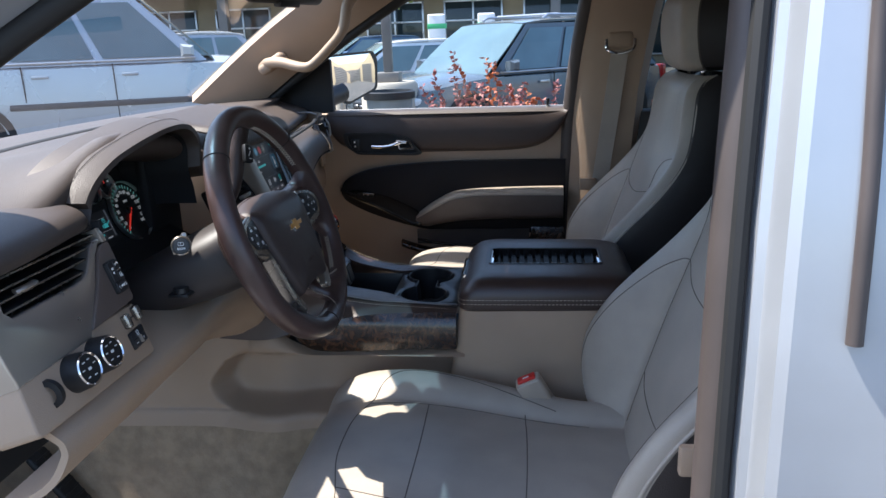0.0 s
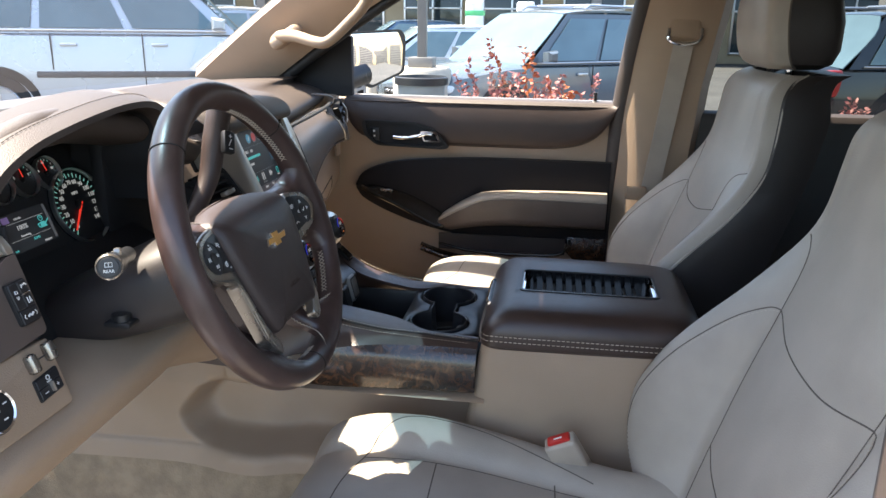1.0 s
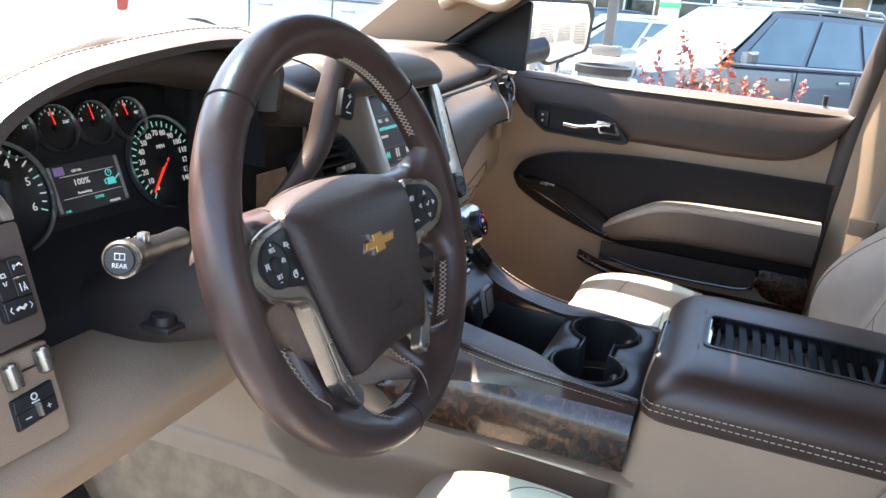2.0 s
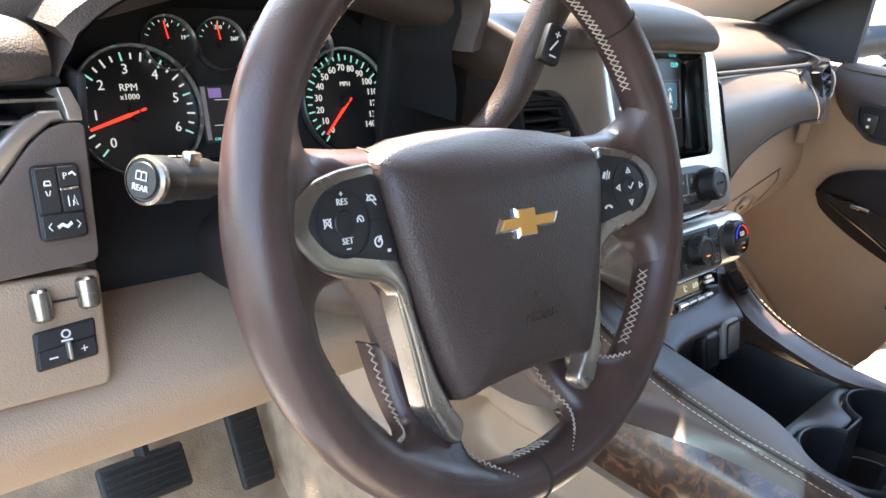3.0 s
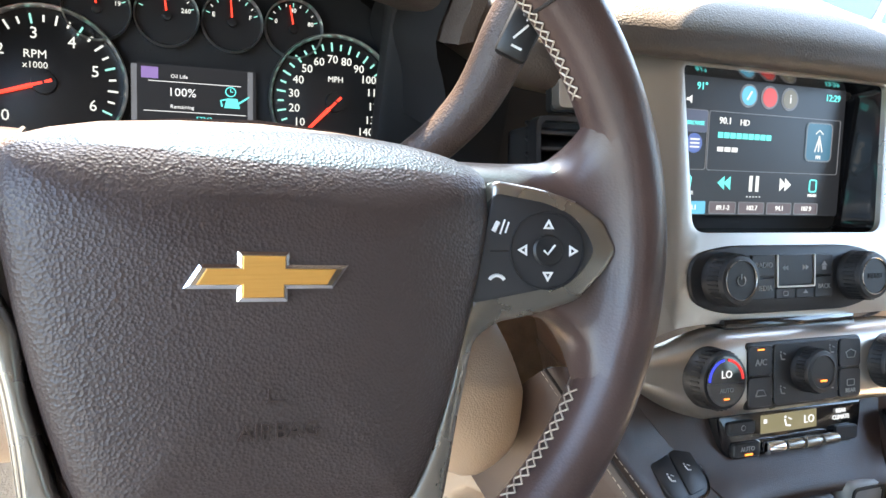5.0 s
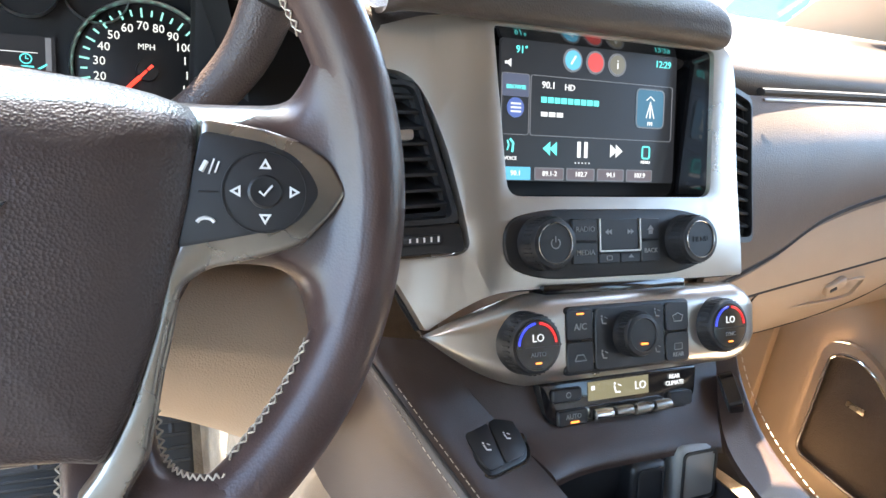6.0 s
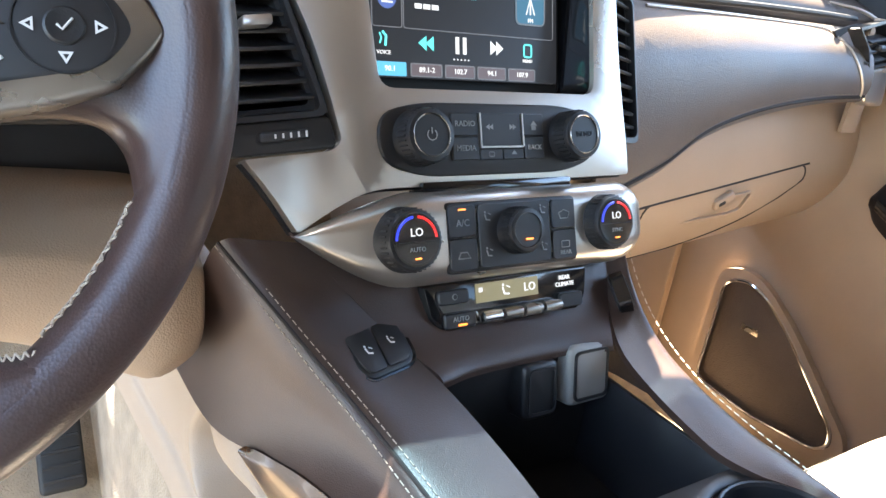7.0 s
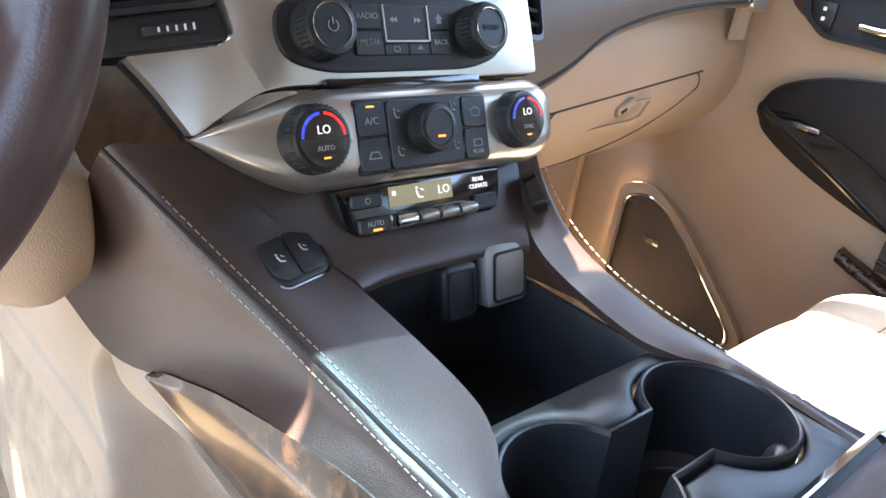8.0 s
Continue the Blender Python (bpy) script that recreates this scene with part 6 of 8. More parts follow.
part("front_apron", patch([[(-0.155, 0.116, 1.178), (-0.07, 0.112, 1.172), (0.07, 0.112, 1.172), (0.145, 0.116, 1.178)], [(-0.102, 0.080, 1.120), (-0.05, 0.082, 1.122), (0.05, 0.082, 1.122), (0.102, 0.080, 1.120)],
     [(-0.0775, 0.046, 1.101), (-0.04, 0.052, 1.101), (0.04, 0.052, 1.101), (0.0775, 0.046, 1.101)], [(-0.077, 0.041, 1.093), (-0.04, 0.048, 1.093), (0.04, 0.048, 1.093), (0.077, 0.041, 1.093)]], 5, 0.004), cocoa, console, "cocoa leather apron under the controls")


def on_rail(line, off):
    out = []
    for p in line:
        hit, nor = rail_tree.find_nearest(p + Vector((off, 0.0, -0.003 if off < 0 else 0.001)))[:2]
        out.append(hit + (nor if nor.z > 0 else -nor) * 0.0003)
    return out


for off in (0.0048, -0.0048):
    part("rail_stitching", stitches(on_rail(stitch_line, off), 0.0036, 0.0018, 0.0004), thread, console, "cream stitching")
part("seam", tube(on_rail(stitch_line, 0.0), 0.0012, 6), seam_dark, console)
right_edge = smooth_line([(0.127, 0.104, 1.158), (0.124, 0.069, 1.120), (0.118, 0.018, 1.094), (0.117, -0.05, 1.078), (0.118, -0.205, 1.066)], 6)
part("rail_stitching", stitches([p + Vector((0.003, -0.001, 0.001)) for p in right_edge]), thread, console, "cream stitching")
# storage bin
bin_black = material("bin_plastic", (0.022, 0.022, 0.024), 0.40, grain=0.2, grain_size=0.0008, vary=0.1)
bin_ob = part("bin", box((0.158, 0.140, 0.006), (0, -0.010, 0.985), 0.001), bin_black, console, "black plastic storage bin")
for size, at in (((0.158, 0.006, 0.115), (0, 0.058, 1.042)), ((0.004, 0.140, 0.088), (-0.078, -0.010, 1.026)), ((0.004, 0.140, 0.088), (0.078, -0.010, 1.026)), ((0.150, 0.005, 0.072), (0, -0.078, 1.022))):
    part("bin_wall", box(size, at, 0.001), bin_black, bin_ob)
part("bin_hook", box((0.012, 0.014, 0.005), (-0.015, 0.044, 1.005), 0.0015), bin_black, console)
for x, z, w, h, mt in ((0.010, 1.071, 0.033, 0.042, black), (0.056, 1.076, 0.042, 0.046, cover_grey)):
    cap_m = slab((x, 0.050, z), 14)
    plug = part("socket_cover", prism(rounded([(-w / 2, -h / 2), (w / 2, -h / 2), (w / 2, h / 2), (-w / 2, h / 2)], 0.007, 4), 0.017, cap_m, 0.005, 3, z0=-0.006), mt, console, "rounded socket cover")
    part("cover_rim", frame_ring(rounded([(-w / 2 + 0.004, -h / 2 + 0.004), (w / 2 - 0.004, -h / 2 + 0.004), (w / 2 - 0.004, h / 2 - 0.004), (-w / 2 + 0.004, h / 2 - 0.004)], 0.005, 4), rounded([(-w / 2 + 0.006, -h / 2 + 0.006), (w / 2 - 0.006, -h / 2 + 0.006), (w / 2 - 0.006, h / 2 - 0.006), (-w / 2 + 0.006, h / 2 - 0.006)], 0.004, 4), 0.0015, cap_m, z0=0.0105), charcoal, plug)

liner = material("cup_liner_rubber", (0.020, 0.021, 0.024), 0.36, vary=0.12, vary_size=0.03)
# cup holder tray: a plate with two joined wells
tray = part("cup_tray", bmesh.new(), black, console, "black cup holder tray with two wells")
cups = ((-0.060, -0.133, 0.0445), (0.060, -0.133, 0.0445))


def cup_outline(grow=0.0):
    """The joined outline of both round wells and the narrow throat between them."""
    pts = []
    half = math.asin((0.019 + grow) / (cups[0][2] + grow))
    for a, b, r in (cups[1], cups[0]):
        base = 0.0 if a > 0 else math.pi
        for k in range(33):
            ang = base - (math.pi - half) + 2 * (math.pi - half) * k / 32
            pts.append((a + (r + grow) * math.cos(ang), b + (r + grow) * math.sin(ang)))
    return pts


hole = cup_outline()
n_h = len(hole)



def on_plate(x, y):
    """The plate's outline in the direction of a point of the opening, seen from its own well or the throat."""
    ax = max(-0.060, min(0.060, x))
    dx, dy = x - ax, y + 0.133
    if abs(dx) < 1e-6:
        return (x, -0.073 if dy > 0 else -0.206)
    s = min((0.122 - abs(ax)) / max(1e-6, abs(dx)), (0.060 if dy > 0 else 0.073) / max(1e-6, abs(dy)))
    return (ax + dx * s, -0.133 + dy * s)


shoulder = cup_outline(0.0085)
ring_out = [on_plate(x, y) for x, y in shoulder]
rows = [[(x, y, z) for x, y in line] for line, z in ((ring_out, 1.062), (ring_out, 1.0695), (shoulder, 1.0700), (cup_outline(0.0060), 1.0688), (cup_outline(0.0046), 1.0655), (cup_outline(0.0040), 1.058))]
bm = loft(rows, cap=False)
bm.to_mesh(tray.data)
bm.free()
for poly in tray.data.polygons:
    poly.use_smooth = True
part("cup_lip", loft([[(x, y, z) for x, y in cup_outline(g)] for g, z in ((0.0030, 1.056), (0.0032, 1.0700), (0.0026, 1.0726), (0.0014, 1.0736), (0.0002, 1.0730), (-0.0006, 1.0705))], cap=False), liner, console, "raised rim of the cup liner")
part("cup_wall", loft([[(x, y, z) for x, y in cup_outline(g)] for g, z in ((-0.0006, 1.0705), (-0.0014, 1.05), (-0.004, 1.005), (-0.012, 0.998))], cap=False), liner, console, "smooth black well walls")
part("cup_floor", prism(cup_outline(-0.010), 0.003, Matrix.Translation((0, 0, 0.994))), black_matte, console)
for a, b, r in cups:
    part("cup_finger", lathe([(0.0125, 0.0), (0.0115, 0.004), (0.007, 0.0075), (0, 0.009)], Matrix.Translation((a + r * 0.52, b - r * 0.78, 1.044)) @ Vector((-0.52, 0.78, 0.1)).to_track_quat("Z", "Y").to_matrix().to_4x4(), 20), liner, console, "round rubber grip bump")

# burl strip, lower side with its pocket
burl = ((0.097, -0.1835, 1.040, -0.1830, 1.034), (0.089, -0.1815, 1.043, -0.1770, 1.018), (0.070, -0.1760, 1.047, -0.1675, 0.998), (0.030, -0.1670, 1.055, -0.1625, 0.991), (-0.05, -0.1525, 1.063, -0.1605, 0.994), (-0.13, -0.1455, 1.064, -0.1595, 0.997), (-0.205, -0.1425, 1.064, -0.1585, 0.998))
part("burl_strip", patch([[(xu, y, zu), (xu * 0.6 + xl * 0.4 - 0.0045, y, zu * 0.75 + zl * 0.25), (xu * 0.3 + xl * 0.7 - 0.0045, y, zu * 0.35 + zl * 0.65), (xl, y, zl)] for y, xu, zu, xl, zl in burl], 5, 0.005), wood, console, "glossy dark burl wood strip")
side_pts, low_side = [], []
for y, d in ((-0.22, 1), (-0.10, 1), (0.0, 1), (0.08, 1), (0.14, 1), (0.195, 1), (0.222, 0.94), (0.238, 0.5), (0.252, 0.06), (0.268, 0), (0.32, 0), (0.42, 0), (0.60, 0), (0.80, 0)):
    x = -0.166 - 0.02 * math.exp(-((y - 0.16) / 0.07) ** 2) * (y > 0.10) - 0.05 * max(0.0, y - 0.3)
    front_end = math.exp(-((y - 0.24) / 0.05) ** 4)   # the pocket's front edge leans forward in the middle
    rise = min(1, max(0, (y - 0.08) / 0.06))
    wide = 0.05 * max(0.0, min(1.0, (y - 0.20) / 0.1))
    row = []
    for dx, z, dy in ((0.024, 0.990 + rise * 0.040 + wide, -0.03), (0.008, 0.987 + rise * 0.036 + wide, -0.03), (0.002, 0.984 + rise * 0.012, -0.03), (0.5, 0.978, -0.02), (1.0, 0.968, -0.008), (1.0, 0.925, 0.024), (1.0, 0.895, 0.018), (0.9, 0.880, 0.004), (0.3, 0.870, -0.01), (-0.006, 0.862, -0.02), (-0.010, 0.835, 0.0)):
        row.append((x + (dx * 0.072 * d if abs(dx) > 0.1 else dx), y + dy * front_end, z))
    side_pts.append(row)
    low_side.append([(x - 0.008, y, 0.838), (x - 0.015, y, 0.80), (x - 0.02, y, 0.72), (x - 0.03, y, 0.62)])
for s in (1, -1):
    part("side_panel", patch([[(p[0] * s, p[1], p[2]) for p in row] for row in side_pts], 4), dune, console, "dune plastic side with moulded pocket")
    part("carpet_side", patch([[(p[0] * s, p[1], p[2]) for p in row] for row in low_side], 3, 0.004), carpet, console, "beige carpet along the console")
part("upper_side", loft([[(s * 0.085, -0.2, 0.66), (s * 0.085, 0.15, 0.66), (s * 0.085, 0.15, 0.975), (s * 0.085, -0.2, 0.975)] for s in (-1, 1)]), black_matte, console, "dark inner body")

# ---- armrest box ----
armrest = thing("armrest_box", "wide cocoa leather armrest lid on a dune console box", "armrest", (0, -0.36, 0.66))
part("box_body", loft([[(x, y, z) for x, y in rounded([(-w, f), (w, f), (w, -0.55), (-w, -0.55)], 0.03, 4)] for z, w, f in ((0.66, 0.165, -0.16), (0.9, 0.160, -0.185), (1.04, 0.155, -0.205), (1.075, 0.153, -0.212))]), dune, armrest, "dune plastic box")
lid_rings = []
for z, g, f in ((1.072, 0.0, -0.214), (1.076, 0.004, -0.209), (1.098, 0.006, -0.211), (1.112, 0.002, -0.220), (1.124, -0.008, -0.234), (1.130, -0.022, -0.250), (1.132, -0.05, -0.258)):
    lid_rings.append([(x, y, z) for x, y in rounded([(-0.157 - g, f), (0.157 + g, f), (0.150 + g, -0.535 - g), (-0.150 - g, -0.535 - g)], [0.03, 0.03, 0.05, 0.05], 6)])
inset_line = rounded([(-0.056, -0.262), (0.056, -0.262), (0.056, -0.482), (-0.056, -0.482)], 0.012, 6)
lid_rings.append([(x, y, 1.132) for x, y in rounded([(-0.062, -0.255), (0.062, -0.255), (0.062, -0.49), (-0.062, -0.49)], 0.014, 6)])
lid_rings.append([(x, y, 1.131) for x, y in inset_line])
part("lid", loft(lid_rings, cap=False), cocoa, armrest, "padded cocoa leather lid")
lid_seam = smooth_line([(-0.1615, -0.525, 0), (-0.1635, -0.38, 0), (-0.1640, -0.24, 0), (-0.158, -0.2165, 0), (-0.13, -0.2085, 0), (0, -0.2085, 0), (0.13, -0.2085, 0)], 12)
part("lid_stitching", merged(*(stitches([Vector((p.x, p.y, 1.092 + dz)) for p in lid_seam]) for dz in (-0.004, 0.004))), thread, armrest, "cream twin stitching")
part("tray_rim", frame_ring(inset_line, [(x * 0.93, -0.372 + (y + 0.372) * 0.965) for x, y in inset_line], 0.004, Matrix.Translation((0, 0, 1.129))), black, armrest)
part("tray_well", merged(frame_ring(inset_line, [(x * 0.90, -0.372 + (y + 0.372) * 0.95) for x, y in inset_line], 0.024, Matrix.Translation((0, 0, 1.107))), prism(inset_line, 0.003, Matrix.Translation((0, 0, 1.106)))), piano, armrest, "gloss black tray with chrome ends")
for k in range(11):
    part("tray_rib", box((0.088, 0.006, 0.004), (0, -0.285 - 0.0165 * k, 1.111), 0.0015), rubber, armrest)
for y in (-0.268, -0.476):
    part("tray_end", box((0.085, 0.006, 0.012), (0, y, 1.121), 0.002), chrome, armrest, "chrome tray end")
slot_m = slab((0, -0.2190, 1.1000), 52)
part("lid_slot", prism(rounded([(-0.055, -0.010), (0.055, -0.010), (0.055, 0.012), (-0.055, 0.012)], 0.006), 0.004, slot_m), piano, armrest, "gloss black front slot")
part("slot_trim", frame_ring(rounded([(-0.0565, -0.0115), (0.0565, -0.0115), (0.0565, 0.0135), (-0.0565, 0.0135)], 0.007), rounded([(-0.055, -0.010), (0.055, -0.010), (0.055, 0.012), (-0.055, 0.012)], 0.006), 0.006, slot_m), chrome, armrest, "chrome slot trim")

# ---- seat belt buckle ----
buckle = thing("belt_buckle", "grey seat belt buckle with red release button", "seat belt buckle", (-0.190, -0.40, 0.86))
BK = Matrix.Translation((-0.236, -0.336, 0.974)) @ Vector((-0.25, 0.45, 0.86)).to_track_quat("Z", "Y").to_matrix().to_4x4() @ Matrix.Rotation(radians(60), 4, "Z")
part("buckle_body", box((0.046, 0.026, 0.072), (0, 0, -0.033), 0.005, 3, BK), dune_leather, buckle, "beige plastic buckle body")
part("release_button", box((0.034, 0.016, 0.012), (0, 0.001, 0.001), 0.003, 2, BK), red_ink, buckle, "red release button")
part("button_mark", box((0.012, 0.002, 0.001), (0, 0.0, 0.0074), 0, m=BK), white_ink, buckle)
part("buckle_strap", tube([BK @ Vector((0, 0, -0.06)), (-0.212, -0.385, 0.885), (-0.19, -0.42, 0.85)], 0.018, 10, squash=0.35), rubber, buckle, "black webbing stalk")

# ---- pedals ----
pedals = thing("brake_pedal", "black rubber brake pedal hanging over the carpet", "pedal", (-0.40, 0.56, 0.66))
PB = slab((-0.405, 0.555, 0.755), 40)
part("pedal_pad", box((0.115, 0.062, 0.014), (0, 0, 0), 0.006, 3, PB), rubber, pedals, "ribbed rubber pad")
for k in range(6):
    part("rib", box((0.100, 0.004, 0.003), (0, -0.024 + 0.0095 * k, 0.0080), 0.001, 1, PB), rubber, pedals)
part("pedal_arm", tube([(-0.40, 0.57, 0.77), (-0.395, 0.66, 0.86), (-0.39, 0.70, 1.00)], 0.010, 8), black_matte, pedals)
gas = thing("accelerator_pedal", "long black accelerator pedal on the toe board", "pedal", (-0.24, 0.57, 0.66))
PG = slab((-0.245, 0.575, 0.745), 35)
part("pedal_pad", box((0.052, 0.150, 0.014), (0, 0, 0), 0.006, 3, PG), rubber, gas, "ribbed rubber pad")
for k in range(8):
    part("rib", box((0.044, 0.005, 0.003), (0, -0.060 + 0.017 * k, 0.0080), 0.001, 1, PG), rubber, gas)
part("pedal_arm", tube([(-0.245, 0.60, 0.78), (-0.245, 0.70, 0.92)], 0.009, 8), black_matte, gas)

# ---- front seats ----
seam_tone = material("seat_seam_fold", (0.11, 0.092, 0.078), 0.85)


def seat(x0, y0, label):
    """A bucket seat: cushion, backrest with side bolsters, headrest; the front light, the sides and back dark."""
    top = thing("front_seat", label, "seat", (x0, y0 - 0.3, 0.66), group="front seats")

    def at(x, y, z):
        return (x0 + x, y0 + y, z)

    # cushion: lengthwise sections, bolsters rising at the sides, narrower towards the back, the front rolling under
    net = []
    for y, z, w in ((-0.012, 0.800, 0.206), (0.014, 0.850, 0.214), (0.026, 0.890, 0.224), (0.016, 0.925, 0.233), (-0.012, 0.944, 0.240), (-0.06, 0.950, 0.245), (-0.13, 0.947, 0.247), (-0.20, 0.940, 0.244), (-0.28, 0.930, 0.234), (-0.36, 0.922, 0.216), (-0.44, 0.918, 0.200), (-0.56, 0.92, 0.196)):
        k = min(1, max(0, (0.02 - y) / 0.12)) * (1 - 0.45 * max(0, min(1, (-y - 0.2) / 0.25)))
        bol = 0.022 * k
        drop = min(0.11, z - 0.78)
        half = [(1.0, -drop), (1.004, -0.045), (0.985, -0.014), (0.93, 0.002 + bol * 0.65), (0.82, 0.004 + bol), (0.70, bol * 0.75), (0.615, bol * 0.10 - 0.004), (0.54, -0.002), (0.30, 0.004), (0.0, 0.005)]
        net.append([at(-w * u, y, z + h) for u, h in half] + [at(w * u, y, z + h) for u, h in half[-2::-1]])
    bm = patch(net, 4)
    tree = BVHTree.FromBMesh(bm)
    part("cushion", bm, seat_leather, top, "light leather cushion")
    part("cushion_base", box((0.40, 0.50, 0.17), at(0, -0.27, 0.80), 0.03, 3), dark_seat, top, "dark seat base")

    def on_cushion(pts, per=8):
        out = []
        for p in smooth_line([(a, b, 0) for a, b in pts], per):
            hit = tree.ray_cast(Vector(at(p.x, p.y, 1.2)), Vector((0, 0, -1)))[0]
            if hit:
                out.append(hit)
        return out

    def seam(name, line, side, away, stitched=True):
        part(name, tube(line, 0.0009, 6), seam_tone, top)
        if stitched:
            part(name + "_thread", stitches([p + side * 0.0042 + away * 0.0003 for p in line], 0.0042, 0.0022, 0.00045), thread, top, "cream stitched thread")

    up = Vector((0, 0, 1))
    for s in (-1, 1):
        seam("bolster_seam", on_cushion([(s * 0.125, -0.064), (s * 0.160, -0.072), (s * 0.196, -0.095), (s * 0.212, -0.13), (s * 0.208, -0.19), (s * 0.193, -0.255), (s * 0.170, -0.32), (s * 0.145, -0.385)]), Vector((s, 0, 0)), up)
        seam("insert_seam", on_cushion([(s * 0.125, -0.064), (s * 0.132, -0.10), (s * 0.140, -0.16), (s * 0.140, -0.25), (s * 0.130, -0.34), (s * 0.12, -0.44)]), Vector((s, 0, 0)), up, False)
    seam("front_seam", on_cushion([(-0.125, -0.064), (-0.06, -0.05), (0, -0.047), (0.06, -0.05), (0.125, -0.064)]), Vector((0, 1, 0)), up, False)
    for y in (-0.165, -0.332):
        seam("cross_seam", on_cushion([(-0.140, y), (-0.05, y - 0.003), (0.05, y - 0.003), (0.140, y)]), Vector((0, 1, 0)), up, False)

    # backrest: centre line and the much prouder crest of the bolsters
    prof = ((0.90, -0.490, -0.450, 0.205), (0.95, -0.505, -0.437, 0.232), (1.00, -0.521, -0.434, 0.247), (1.045, -0.536, -0.444, 0.252), (1.10, -0.555, -0.476, 0.254), (1.15, -0.573, -0.520, 0.252), (1.20, -0.591, -0.570, 0.247), (1.25, -0.608, -0.612, 0.238),
            (1.29, -0.622, -0.637, 0.225), (1.33, -0.634, -0.648, 0.212), (1.38, -0.645, -0.654, 0.203), (1.42, -0.652, -0.660, 0.194), (1.445, -0.664, -0.676, 0.180), (1.458, -0.690, -0.70, 0.165))
    front_net, side_rings = [], []
    for z, yc, ye, w in prof:
        half = [(1.0, ye - 0.040), (0.992, ye - 0.014), (0.955, ye), (0.88, ye * 0.94 + yc * 0.06), (0.77, ye * 0.66 + yc * 0.34), (0.655, ye * 0.22 + yc * 0.78 - 0.003), (0.58, yc - 0.003), (0.30, yc + 0.004), (0.0, yc + 0.005)]
        front_net.append([at(-w * u, y, z) for u, y in half] + [at(w * u, y, z) for u, y in half[-2::-1]])
        back = min(-0.62, yc - 0.10) if z < 1.4 else yc - 0.09
        side_rings.append([at(-w * 0.992, ye - 0.020, z), at(-w - 0.003, ye * 0.7 + back * 0.3, z), at(-w * 0.99, ye * 0.25 + back * 0.75, z), at(-w * 0.8, back - 0.03, z), at(0, back - 0.04, z),
                           at(w * 0.8, back - 0.03, z), at(w * 0.99, ye * 0.25 + back * 0.75, z), at(w + 0.003, ye * 0.7 + back * 0.3, z), at(w * 0.992, ye - 0.020, z), at(w * 0.86, ye - 0.075, z), at(w * 0.6, min(yc, ye) - 0.06, z), at(-w * 0.6, min(yc, ye) - 0.06, z), at(-w * 0.86, ye - 0.075, z)])
    bm = patch(front_net, 4)
    tree_back = BVHTree.FromBMesh(bm)
    part("backrest", bm, seat_leather, top, "light leather backrest")
    rr = [smooth_line(c, 4) for c in zip(*side_rings)]
    part("back_shell", loft([list(r) for r in zip(*rr)]), dark_seat, top, "dark leather sides and back")

    def on_back(pts, per=8):
        out = []
        for p in smooth_line([(a, 0, c) for a, c in pts], per):
            hit = tree_back.ray_cast(Vector(at(p.x, 0.3, p.z)), Vector((0, -1, 0)))[0]
            if hit:
                out.append(hit)
        return out

    ahead = Vector((0, 1, 0))
    for s in (-1, 1):
        edge = smooth_line([at(s * w * 0.998, ye - 0.026, z) for z, yc, ye, w in prof], 4)
        part("edge_piping", tube(edge, 0.0028, 8), seat_leather, top, "light edge piping")
        seam("bolster_seam", on_back([(s * 0.205, 0.915), (s * 0.222, 0.96), (s * 0.228, 1.01), (s * 0.226, 1.07), (s * 0.216, 1.125), (s * 0.196, 1.172), (s * 0.168, 1.198), (s * 0.146, 1.203)]), Vector((-s * 0.8, 0, -0.6)), ahead)
        seam("insert_seam", on_back([(s * 0.118, 0.93), (s * 0.132, 1.03), (s * 0.142, 1.12), (s * 0.146, 1.203), (s * 0.150, 1.25), (s * 0.168, 1.275), (s * 0.205, 1.287)]), Vector((s, 0, 0)), ahead, False)
    seam("cross_seam", on_back([(-0.146, 1.203), (-0.05, 1.185), (0.05, 1.185), (0.146, 1.203)]), Vector((0, 0, -1)), ahead, False)
    seam("cross_seam", on_back([(-0.13, 1.015), (0, 1.005), (0.13, 1.015)]), Vector((0, 0, -1)), ahead, False)
    # headrest
    rings, sides = [], []
    for z, w, f, bk in ((1.465, 0.105, -0.680, -0.765), (1.475, 0.125, -0.666, -0.785), (1.50, 0.136, -0.655, -0.795), (1.55, 0.138, -0.648, -0.795), (1.60, 0.132, -0.650, -0.785), (1.63, 0.118, -0.662, -0.770), (1.645, 0.09, -0.690, -0.745)):
        rings.append([at(x, y, z) for x, y in ((-w, f - 0.04), (-w * 0.92, f - 0.008), (-w * 0.5, f), (0, f + 0.002), (w * 0.5, f), (w * 0.92, f - 0.008), (w, f - 0.04))])
        sides.append([at(x, y, z) for x, y in rounded([(-w, f - 0.036), (w, f - 0.036), (w, bk), (-w, bk)], [0.004, 0.004, 0.05, 0.05], 5)])
    part("headrest", patch(rings, 4), seat_leather, top, "light leather headrest face")
    part("headrest_shell", loft(sides), dark_seat, top, "dark leather headrest sides")
    for s in (-1, 1):
        part("headrest_piping", tube(smooth_line([r[0 if s < 0 else -1] for r in rings], 5), 0.002, 6), seam_tone, top)
        part("headrest_post", tube([at(s * 0.07, -0.72, 1.42), at(s * 0.07, -0.72, 1.48)], 0.007, 10), chrome, top)
    return top


